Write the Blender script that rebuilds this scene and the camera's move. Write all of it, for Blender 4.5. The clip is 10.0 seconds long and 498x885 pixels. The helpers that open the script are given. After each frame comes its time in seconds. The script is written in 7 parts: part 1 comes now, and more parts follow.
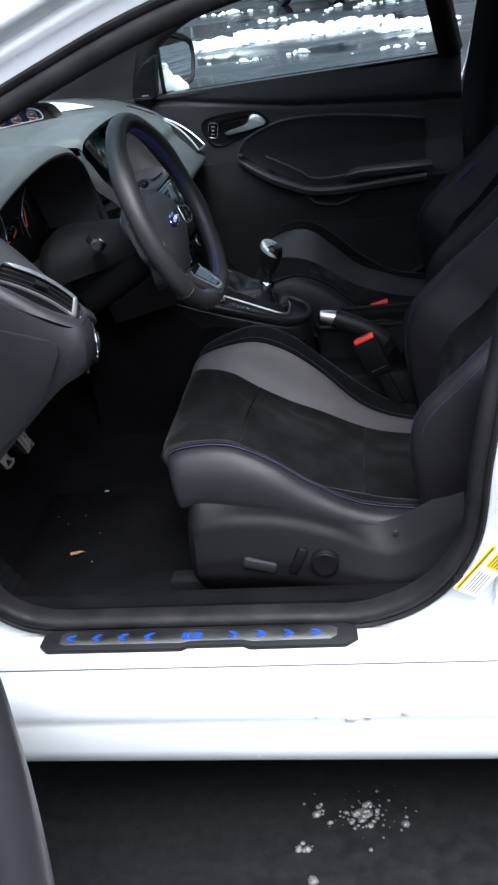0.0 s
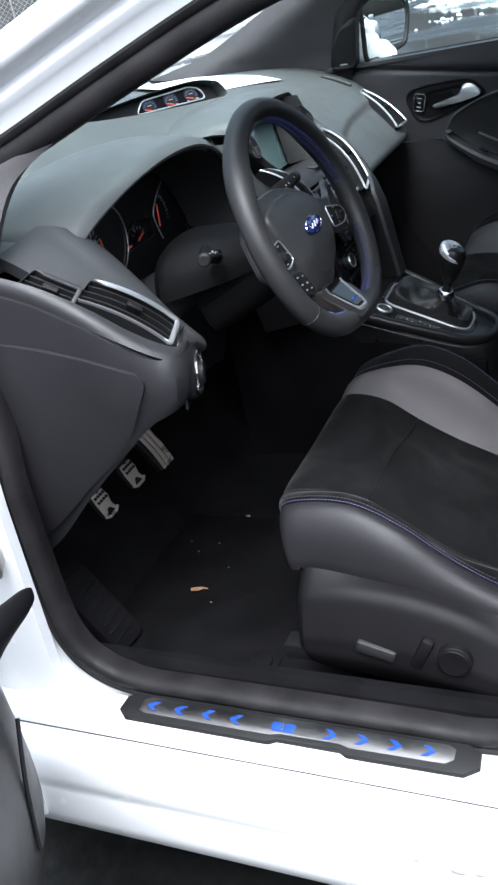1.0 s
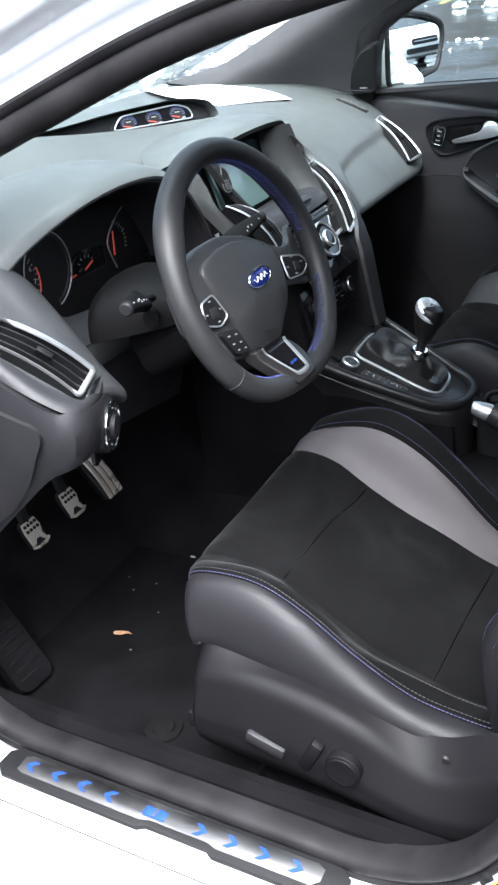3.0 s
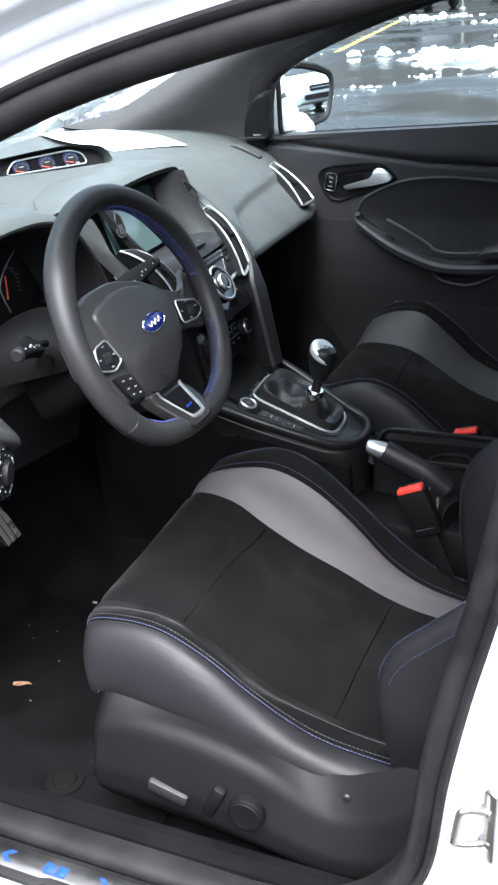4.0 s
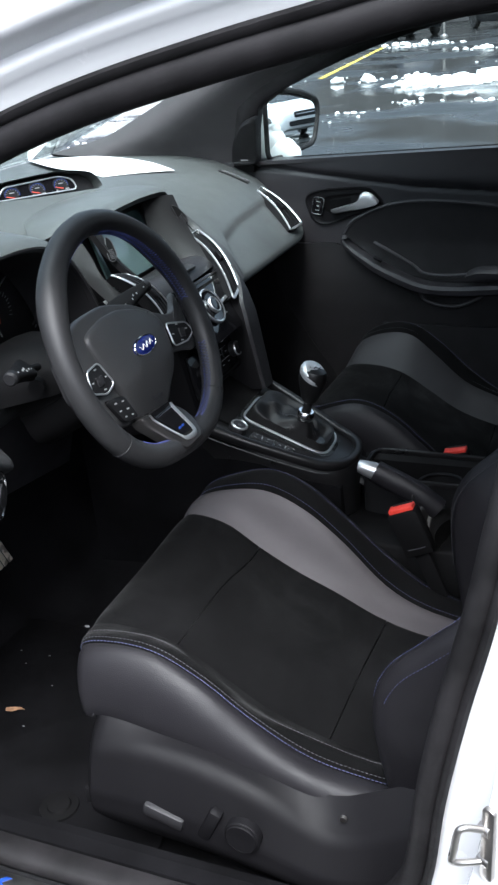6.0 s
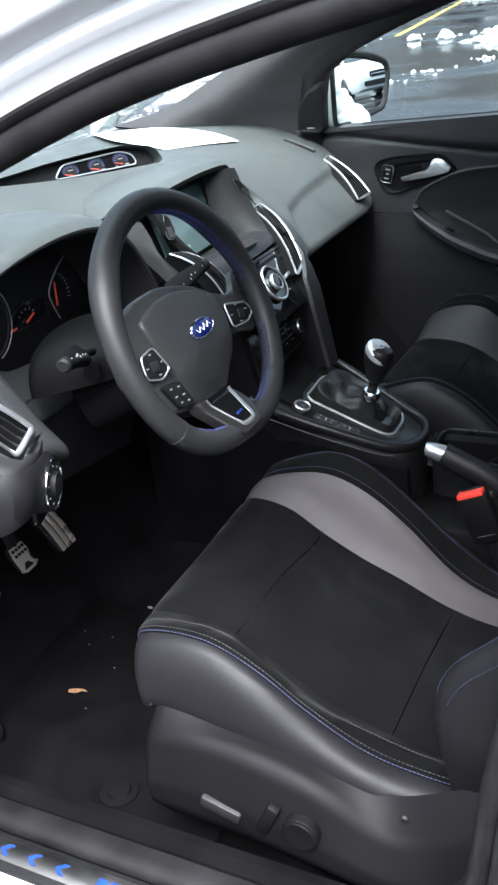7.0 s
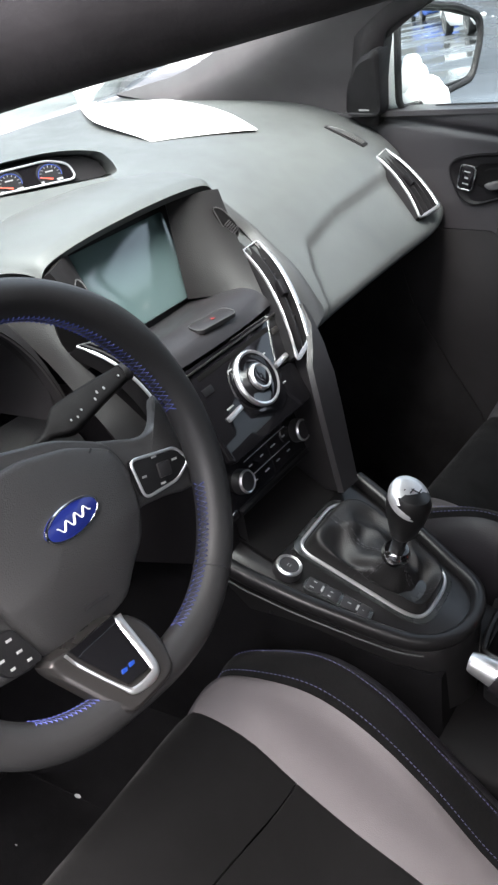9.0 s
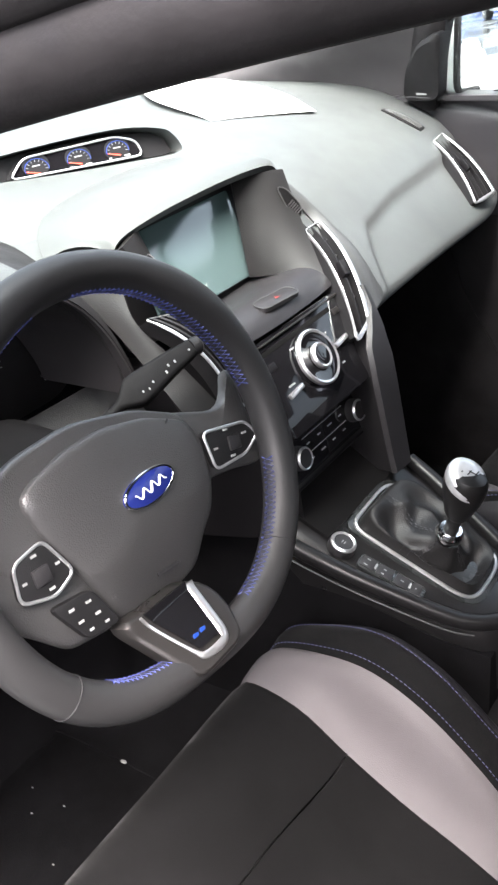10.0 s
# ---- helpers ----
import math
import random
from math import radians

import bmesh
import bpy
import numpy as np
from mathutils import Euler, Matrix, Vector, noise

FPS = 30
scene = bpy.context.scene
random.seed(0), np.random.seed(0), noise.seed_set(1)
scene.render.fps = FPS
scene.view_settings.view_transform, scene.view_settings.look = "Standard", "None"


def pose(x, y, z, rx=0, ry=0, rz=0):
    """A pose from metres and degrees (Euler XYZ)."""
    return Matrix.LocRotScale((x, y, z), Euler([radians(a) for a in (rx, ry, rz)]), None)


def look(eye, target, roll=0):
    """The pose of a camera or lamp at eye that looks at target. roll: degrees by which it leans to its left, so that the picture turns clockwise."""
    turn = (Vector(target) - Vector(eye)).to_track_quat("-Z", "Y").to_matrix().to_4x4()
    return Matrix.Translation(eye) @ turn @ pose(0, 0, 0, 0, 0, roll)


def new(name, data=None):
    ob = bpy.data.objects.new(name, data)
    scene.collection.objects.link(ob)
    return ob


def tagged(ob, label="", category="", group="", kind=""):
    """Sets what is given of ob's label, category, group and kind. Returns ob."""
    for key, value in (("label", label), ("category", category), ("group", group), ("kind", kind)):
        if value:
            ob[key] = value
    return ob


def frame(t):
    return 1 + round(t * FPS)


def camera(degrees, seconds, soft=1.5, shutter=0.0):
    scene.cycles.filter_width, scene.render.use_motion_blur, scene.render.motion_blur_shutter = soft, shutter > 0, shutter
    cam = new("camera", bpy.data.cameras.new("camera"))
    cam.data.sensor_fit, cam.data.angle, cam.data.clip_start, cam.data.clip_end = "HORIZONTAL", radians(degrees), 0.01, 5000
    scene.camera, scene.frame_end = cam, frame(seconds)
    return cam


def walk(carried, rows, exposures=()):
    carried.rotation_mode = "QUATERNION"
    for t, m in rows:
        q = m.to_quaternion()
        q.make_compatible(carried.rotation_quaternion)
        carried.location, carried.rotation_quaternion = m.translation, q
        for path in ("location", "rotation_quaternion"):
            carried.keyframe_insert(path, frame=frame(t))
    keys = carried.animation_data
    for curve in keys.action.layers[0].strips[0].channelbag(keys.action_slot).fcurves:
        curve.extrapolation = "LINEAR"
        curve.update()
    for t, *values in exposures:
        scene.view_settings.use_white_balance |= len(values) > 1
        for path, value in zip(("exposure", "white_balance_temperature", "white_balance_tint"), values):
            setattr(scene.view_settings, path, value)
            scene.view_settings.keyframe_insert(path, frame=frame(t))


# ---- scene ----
cam = camera(29.8, 10.0, soft=2.5)
PATH = [
    (0, (0.37, -1.933, 1.3), (0.04, -0.186, 0.384), -8.5),
    (0.5, (0.424, -1.781, 1.289), (-0.173, -0.092, 0.399), -10.6),
    (1, (0.489, -1.613, 1.274), (-0.347, -0.04, 0.366), -12.0),
    (1.5, (0.564, -1.467, 1.298), (-0.384, 0.023, 0.358), -9.3),
    (2, (0.587, -1.417, 1.297), (-0.371, 0.044, 0.322), -8.5),
    (2.2, (0.586, -1.411, 1.298), (-0.384, 0.043, 0.327), -8.5),
    (3.3, (0.606, -1.425, 1.308), (-0.276, 0.125, 0.403), -6.3),
    (3.5, (0.611, -1.422, 1.309), (-0.239, 0.152, 0.414), -6.0),
    (4, (0.615, -1.417, 1.313), (-0.143, 0.215, 0.441), -5.3),
    (4.5, (0.621, -1.415, 1.313), (-0.05, 0.267, 0.464), -5.0),
    (5, (0.628, -1.411, 1.311), (0.004, 0.288, 0.46), -5.3),
    (5.5, (0.622, -1.418, 1.313), (-0.035, 0.275, 0.475), -5.4),
    (6, (0.613, -1.425, 1.313), (-0.127, 0.238, 0.484), -5.5),
    (6.2, (0.62, -1.427, 1.315), (-0.161, 0.215, 0.483), -5.8),
    (7.3, (0.603, -1.324, 1.319), (-0.283, 0.227, 0.419), -8.2),
    (7.5, (0.563, -1.275, 1.322), (-0.312, 0.271, 0.402), -7.7),
    (8, (0.502, -1.038, 1.3), (-0.454, 0.443, 0.355), -7.2),
    (8.5, (0.492, -0.837, 1.313), (-0.579, 0.611, 0.445), -8.1),
    (9, (0.476, -0.771, 1.303), (-0.56, 0.636, 0.329), -7.7),
    (9.5, (0.461, -0.769, 1.299), (-0.567, 0.617, 0.288), -7.5),
    (10, (0.453, -0.809, 1.309), (-0.616, 0.555, 0.311), -6.8),
]
EXPOSURES = [(0, 1.8, 5650, 7), (0.5, 1.95, 5700, 7), (1.5, 2.33, 5800, 7), (3.5, 2.88, 5900, 8), (4.5, 2.66, 5900, 8), (5, 2.12, 5850, 7), (6, 2.07, 5850, 7), (7.5, 2.82, 6000, 9), (8, 2.9, 6150, 11), (8.5, 2.75, 6200, 11), (9.5, 3.36, 6600, 14), (10, 3.56, 6600, 14)]
walk(cam, [(t, look(eye, target, roll)) for t, eye, target, roll in PATH], EXPOSURES)

# overcast winter daylight
world = bpy.data.worlds.new("overcast_sky")
scene.world = world
world.use_nodes = True
wn = world.node_tree
sky = wn.nodes.new("ShaderNodeTexSky")
sky.sky_type = "NISHITA"
sky.sun_disc = False
sky.sun_elevation = radians(62)
sky.sun_rotation = radians(154)
sky.air_density, sky.dust_density, sky.ozone_density = 0.7, 8.0, 1.0
# cloud cover greys the blue
grey = wn.nodes.new("ShaderNodeHueSaturation")
grey.inputs["Saturation"].default_value = 0.5
wn.links.new(sky.outputs["Color"], grey.inputs["Color"])
wn.links.new(grey.outputs["Color"], wn.nodes["Background"].inputs["Color"])
wn.nodes["Background"].inputs["Strength"].default_value = 0.14
sun = new("sun", bpy.data.lights.new("sun", "SUN"))
sun.data.energy, sun.data.angle, sun.data.color = 0.7, radians(60), (1.0, 0.97, 0.93)
sun.matrix_world = look((0, 0, 10), (-1.0, 2.1, 0))


# ---- materials ----
def material(name, color, rough=0.5, metal=0.0, spec=0.5, bump=0.0, scale=200.0, vary=0.15, vary_scale=6.0, rough_vary=0.1,
             coat=0.0, sheen=0.0, kind="noise", detail=4.0):
    m = bpy.data.materials.new(name)
    m.use_nodes = True
    nt = m.node_tree
    b = nt.nodes["Principled BSDF"]
    b.inputs["Metallic"].default_value = metal
    b.inputs["Specular IOR Level"].default_value = spec
    b.inputs["Coat Weight"].default_value = coat
    b.inputs["Coat Roughness"].default_value = 0.04
    b.inputs["Sheen Weight"].default_value = sheen
    b.inputs["Sheen Roughness"].default_value = 0.4
    co = nt.nodes.new("ShaderNodeTexCoord")
    big = nt.nodes.new("ShaderNodeTexNoise")
    big.inputs["Scale"].default_value = vary_scale
    big.inputs["Detail"].default_value = 6.0
    nt.links.new(co.outputs["Object"], big.inputs["Vector"])
    ramp = nt.nodes.new("ShaderNodeMapRange")
    ramp.inputs["From Min"].default_value, ramp.inputs["From Max"].default_value = 0.3, 0.7
    ramp.inputs["To Min"].default_value, ramp.inputs["To Max"].default_value = 1 - vary, 1 + vary
    nt.links.new(big.outputs["Fac"], ramp.inputs["Value"])
    mul = nt.nodes.new("ShaderNodeVectorMath")
    mul.operation = "SCALE"
    mul.inputs[0].default_value = color
    nt.links.new(ramp.outputs["Result"], mul.inputs["Scale"])
    nt.links.new(mul.outputs["Vector"], b.inputs["Base Color"])
    rr = nt.nodes.new("ShaderNodeMapRange")
    rr.inputs["From Min"].default_value, rr.inputs["From Max"].default_value = 0.3, 0.7
    rr.inputs["To Min"].default_value, rr.inputs["To Max"].default_value = max(rough - rough_vary, 0.02), min(rough + rough_vary, 1)
    mid = nt.nodes.new("ShaderNodeTexNoise")
    mid.inputs["Scale"].default_value = vary_scale * 3.7
    mid.inputs["Detail"].default_value = 8.0
    nt.links.new(co.outputs["Object"], mid.inputs["Vector"])
    nt.links.new(mid.outputs["Fac"], rr.inputs["Value"])
    nt.links.new(rr.outputs["Result"], b.inputs["Roughness"])
    if bump:
        if kind == "cells":
            fine = nt.nodes.new("ShaderNodeTexVoronoi")
            out = fine.outputs["Distance"]
        else:
            fine = nt.nodes.new("ShaderNodeTexNoise")
            fine.inputs["Detail"].default_value = detail
            out = fine.outputs["Fac"]
        fine.inputs["Scale"].default_value = scale
        nt.links.new(co.outputs["Object"], fine.inputs["Vector"])
        bp = nt.nodes.new("ShaderNodeBump")
        bp.inputs["Strength"].default_value = bump
        bp.inputs["Distance"].default_value = 0.001
        nt.links.new(out, bp.inputs["Height"])
        nt.links.new(bp.outputs["Normal"], b.inputs["Normal"])
    return m


def glass_material(name, tint, rough=0.0):
    m = bpy.data.materials.new(name)
    m.use_nodes = True
    nt = m.node_tree
    nt.nodes.remove(nt.nodes["Principled BSDF"])
    tr = nt.nodes.new("ShaderNodeBsdfTransparent")
    tr.inputs["Color"].default_value = (*tint, 1)
    gl = nt.nodes.new("ShaderNodeBsdfGlossy")
    gl.inputs["Roughness"].default_value = rough
    lw = nt.nodes.new("ShaderNodeLayerWeight")
    lw.inputs["Blend"].default_value = 0.5
    up5 = nt.nodes.new("ShaderNodeMath")
    up5.operation = "POWER"
    up5.inputs[1].default_value = 5.0
    nt.links.new(lw.outputs["Facing"], up5.inputs[0])
    fr = nt.nodes.new("ShaderNodeMapRange")
    fr.inputs["To Min"].default_value, fr.inputs["To Max"].default_value = 0.035, 1.0
    nt.links.new(up5.outputs[0], fr.inputs["Value"])
    mx = nt.nodes.new("ShaderNodeMixShader")
    nt.links.new(fr.outputs["Result"], mx.inputs["Fac"])
    nt.links.new(tr.outputs["BSDF"], mx.inputs[1])
    nt.links.new(gl.outputs["BSDF"], mx.inputs[2])
    nt.links.new(mx.outputs["Shader"], nt.nodes["Material Output"].inputs["Surface"])
    return m


WHITE = material("white_paint", (0.66, 0.67, 0.68), 0.25, vary=0.015, coat=0.25, rough_vary=0.03)
RUBBER = material("black_rubber", (0.0098, 0.0091, 0.0098), 0.58, spec=0.21, bump=0.25, scale=260, vary=0.5, vary_scale=18)
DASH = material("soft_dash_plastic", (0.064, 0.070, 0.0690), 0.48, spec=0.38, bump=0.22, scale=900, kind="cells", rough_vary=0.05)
# the dash plastic again, darker, with the shade below the hood in its colour
DASHSHADED = material("shaded_dash_plastic", (0.031, 0.032, 0.033), 0.44, spec=0.38, bump=0.22, scale=900, kind="cells", rough_vary=0.05)
SEAMBLUE = material("grey_blue_thread", (0.036, 0.040, 0.095), 0.7, vary=0.2)
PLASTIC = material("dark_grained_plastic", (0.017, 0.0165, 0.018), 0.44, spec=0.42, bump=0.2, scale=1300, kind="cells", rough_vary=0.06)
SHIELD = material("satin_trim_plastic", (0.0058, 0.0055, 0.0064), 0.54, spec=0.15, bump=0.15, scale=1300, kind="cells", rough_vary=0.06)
SOFTBLACK = material("matt_black_plastic", (0.0085, 0.0085, 0.0093), 0.55, spec=0.26, bump=0.3, scale=900)
GLOSSBLACK = material("piano_black", (0.006, 0.006, 0.007), 0.06, vary=0.1, rough_vary=0.03)
LEATHER = material("black_leather", (0.0108, 0.0102, 0.0119), 0.45, spec=0.25, bump=0.22, scale=900, kind="cells", rough_vary=0.06)
LEATHER_SMOOTH = material("smooth_rim_leather", (0.0190, 0.0190, 0.0197), 0.45, spec=0.38, bump=0.12, scale=1300, kind="cells", rough_vary=0.05)
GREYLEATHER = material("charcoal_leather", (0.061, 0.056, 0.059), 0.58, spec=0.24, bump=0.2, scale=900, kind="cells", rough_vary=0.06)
# charcoal leather darkened, for the shade on the passenger seat's far bolster
GREYSHADED = material("shaded_charcoal_leather", (0.020, 0.0196, 0.0213), 0.5, spec=0.35, bump=0.2, scale=900, kind="cells", rough_vary=0.06)
SUEDE = material("black_microsuede", (0.0040, 0.0039, 0.0041), 0.95, spec=0.07, bump=0.5, scale=1500, vary=0.4, vary_scale=5, sheen=0.07)
# brushed marks: the nap catches light unevenly
snt = SUEDE.node_tree
nap = snt.nodes.new("ShaderNodeTexNoise")
nap.inputs["Scale"].default_value, nap.inputs["Detail"].default_value, nap.inputs["Distortion"].default_value = 8.0, 3.0, 2.0
nap_range = snt.nodes.new("ShaderNodeMapRange")
for key, val in zip(("From Min", "From Max", "To Min", "To Max"), (0.40, 0.70, 0.015, 0.075)):
    nap_range.inputs[key].default_value = val
nap_co = snt.nodes.new("ShaderNodeTexCoord")
snt.links.new(nap_co.outputs["Object"], nap.inputs["Vector"])
snt.links.new(nap.outputs["Fac"], nap_range.inputs["Value"])
snt.links.new(nap_range.outputs["Result"], snt.nodes["Principled BSDF"].inputs["Sheen Weight"])
CARPET = material("black_carpet", (0.0045, 0.0044, 0.005), 0.95, spec=0.05, bump=1.0, scale=900, vary=0.4, vary_scale=14)
CLOTH = material("grey_headliner_trim", (0.055, 0.053, 0.055), 0.85, spec=0.25, bump=0.3, scale=900, vary=0.08)
CHROME = material("satin_chrome", (0.72, 0.73, 0.74), 0.22, metal=1.0, vary=0.05, rough_vary=0.06)
SILVER = material("satin_silver", (0.66, 0.67, 0.68), 0.34, metal=0.9, vary=0.04, rough_vary=0.06)
DOORTRIM = material("grained_door_plastic", (0.031, 0.030, 0.033), 0.46, spec=0.42, bump=0.2, scale=1300, kind="cells", rough_vary=0.06)
FOOTWELL = material("dull_footwell_felt", (0.0075, 0.0072, 0.0078), 0.9, spec=0.1, bump=0.8, scale=900, vary=0.4, vary_scale=14)
DOORSOFT = material("soft_door_fabric", (0.0115, 0.0110, 0.0120), 0.7, spec=0.28, bump=0.4, scale=1300)
CONSOLE = material("satin_console_plastic", (0.0085, 0.0083, 0.0088), 0.32, spec=0.36, bump=0.08, scale=1300, rough_vary=0.05)
KNOBBLACK = material("smooth_knob_leather", (0.0075, 0.0074, 0.0076), 0.38, spec=0.40, vary=0.1)
COLUMNBLACK = material("dull_column_plastic", (0.0036, 0.0035, 0.0038), 0.62, spec=0.11, bump=0.2, scale=1100, kind="cells")
PEDALMETAL = material("matt_pedal_metal", (0.64, 0.58, 0.50), 0.30, metal=0.6, vary=0.1)
RECESS = material("dark_recess_plastic", (0.0090, 0.0088, 0.0090), 0.5, spec=0.18, bump=0.2, scale=900, kind="cells")
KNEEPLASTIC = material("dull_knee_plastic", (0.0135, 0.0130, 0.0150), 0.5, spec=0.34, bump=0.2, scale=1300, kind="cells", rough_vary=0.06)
# dash plastic darkened: shade on the driver's-side flanks is put into the colour
FLANKSHADED = material("shaded_flank_plastic", (0.0125, 0.0125, 0.0128), 0.62, spec=0.2, bump=0.22, scale=900, kind="cells")
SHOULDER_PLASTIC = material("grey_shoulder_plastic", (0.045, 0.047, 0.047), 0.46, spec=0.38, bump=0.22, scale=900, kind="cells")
HAZARD = material("dull_red_print", (0.22, 0.02, 0.015), 0.5, vary=0.05)
BEZELPLATE = material("smooth_bezel_plastic", (0.018, 0.020, 0.020), 0.26, spec=0.5, vary=0.1)
GAITER = material("soft_gaiter_leather", (0.009, 0.0088, 0.009), 0.46, spec=0.4, bump=0.3, scale=700, kind="cells")
CAPSILVER = material("worn_satin_cap", (0.62, 0.63, 0.64), 0.42, metal=0.75, vary=0.12, vary_scale=60, rough_vary=0.12)
BRIGHT = material("polished_chrome", (0.85, 0.85, 0.86), 0.08, metal=1.0, vary=0.03, rough_vary=0.03)
STEEL = material("zinc_steel", (0.42, 0.40, 0.38), 0.32, metal=1.0, vary=0.15)
ALU = material("brushed_aluminium", (0.21, 0.206, 0.202), 0.40, metal=1.0, vary=0.12, bump=0.2, scale=1500)
RED = material("red_button_plastic", (0.62, 0.045, 0.03), 0.4, vary=0.05)
BLUE = material("blue_print", (0.010, 0.046, 0.28), 0.45, vary=0.05)
SOFTHUB = material("soft_wheel_plastic", (0.040, 0.040, 0.0408), 0.36, spec=0.62, bump=0.25, scale=800, kind="cells", rough_vary=0.05)
BLUETHREAD = material("blue_thread", (0.032, 0.044, 0.18), 0.7, vary=0.2)
GREYTHREAD = material("grey_thread", (0.034, 0.034, 0.040), 0.7, vary=0.2)
PAPER = material("white_paper", (0.85, 0.85, 0.85), 0.6, vary=0.02)
# teal base colour paints the sky's reflection on the dark display glass
SCREEN = material("sky_sheen_display_glass", (0.09, 0.14, 0.14), 0.10, vary=0.05, rough_vary=0.02, spec=0.9)
MARK = material("white_print", (0.24, 0.25, 0.25), 0.5, vary=0.05)
ORANGE = material("red_needle", (0.75, 0.10, 0.06), 0.5, vary=0.05)
LINEPAINT = material("worn_yellow_paint", (0.50, 0.37, 0.05), 0.6, vary=0.4, vary_scale=3)
YELLOW = material("yellow_label", (0.75, 0.55, 0.02), 0.45, vary=0.05)
OVAL = material("dark_blue_enamel", (0.015, 0.025, 0.16), 0.15, vary=0.1, coat=0.5)
LEAF = material("dry_leaf", (0.36, 0.20, 0.11), 0.7, vary=0.4, vary_scale=120)
CRUMB = material("pale_slush", (0.46, 0.455, 0.45), 0.5, bump=1.0, scale=120, vary=0.3, vary_scale=40)
WETGRIT = material("wet_grey_slush", (0.105, 0.10, 0.098), 0.4, bump=1.0, scale=120, vary=0.4, vary_scale=40)
SATIN = material("satin_grey_metal_paint", (0.038, 0.036, 0.0355), 0.34, metal=0.6, vary=0.05)
SNOW = material("packed_snow", (0.74, 0.755, 0.76), 0.65, bump=1.0, scale=60, vary=0.08)
TYRE = material("tyre_rubber", (0.018, 0.018, 0.018), 0.7, bump=0.4, scale=150)
GLASS = glass_material("clear_glass", (0.90, 0.96, 0.95))
SHADEGLASS = glass_material("tinted_glass", (0.62, 0.66, 0.66))
MIRROR = bpy.data.materials.new("mirror_silver")
MIRROR.use_nodes = True
MIRROR.node_tree.nodes["Principled BSDF"].inputs["Metallic"].default_value = 1.0
MIRROR.node_tree.nodes["Principled BSDF"].inputs["Roughness"].default_value = 0.01
MIRROR.node_tree.nodes["Principled BSDF"].inputs["Base Color"].default_value = (0.85, 0.88, 0.9, 1)


# ---- building helpers ----
def part(name, bm, mat, parent=None, label="", sharp=35, smooth=True):
    """Links a bmesh as one mesh object, under a thing or part if one is given."""
    bmesh.ops.recalc_face_normals(bm, faces=bm.faces[:])
    me = bpy.data.meshes.new(name)
    bm.to_mesh(me)
    bm.free()
    me.materials.append(mat)
    if smooth:
        me.shade_smooth()
        me.set_sharp_from_angle(angle=radians(sharp))
    ob = new(name, me)
    if parent is not None:
        ob.parent = parent
    if label:
        ob["label"] = label
    return ob


def thing(name, label, category, at=(0, 0, 0), kind="", group=""):
    """An empty at a thing's base; its parts are built in world coordinates."""
    ob = new(name)
    ob.empty_display_size = 0.05
    ob.location = at
    bpy.context.view_layer.update()
    return tagged(ob, label, category, group, kind)


def own(parent):
    """Keeps parts of a displaced thing where they were built."""
    inv = Matrix.Translation(parent.location).inverted()
    for ob in parent.children:
        ob.matrix_parent_inverse = inv


def spline(points, n, closed=False):
    """n points along a Catmull-Rom curve through the given ones."""
    p = np.array(points, float)
    k = len(p)
    spans = k if closed else k - 1
    out = []
    for i in range(n):
        t = i / n * spans if closed else i / (n - 1) * spans
        a = min(int(t), spans - 1)
        u = t - a
        idx = [(a + d) % k for d in (-1, 0, 1, 2)] if closed else [min(max(a + d, 0), k - 1) for d in (-1, 0, 1, 2)]
        p0, p1, p2, p3 = p[idx]
        out.append(0.5 * (2 * p1 + (p2 - p0) * u + (2 * p0 - 5 * p1 + 4 * p2 - p3) * u**2 + (3 * p1 - p0 - 3 * p2 + p3) * u**3))
    return np.array(out)


def at_spline(points, t):
    p = np.array(points, float)
    k = len(p)
    s = min(max(t, 0), 1) * (k - 1)
    a = min(int(s), k - 2)
    u = s - a
    p0, p1, p2, p3 = p[[max(a - 1, 0), a, a + 1, min(a + 2, k - 1)]]
    return 0.5 * (2 * p1 + (p2 - p0) * u + (2 * p0 - 5 * p1 + 4 * p2 - p3) * u**2 + (3 * p1 - p0 - 3 * p2 + p3) * u**3)


def loft(rings, closed=True, caps=True, bm=None):
    """Skin over rings of equal length; closed: each ring is a loop."""
    bm = bm or bmesh.new()
    vs = [[bm.verts.new(tuple(p)) for p in r] for r in rings]
    n = len(vs[0])
    for a, b in zip(vs, vs[1:]):
        for i in range(n if closed else n - 1):
            j = (i + 1) % n
            bm.faces.new((a[i], a[j], b[j], b[i]))
    if caps and closed:
        bm.faces.new(vs[0])
        bm.faces.new(vs[-1][::-1])
    return bm


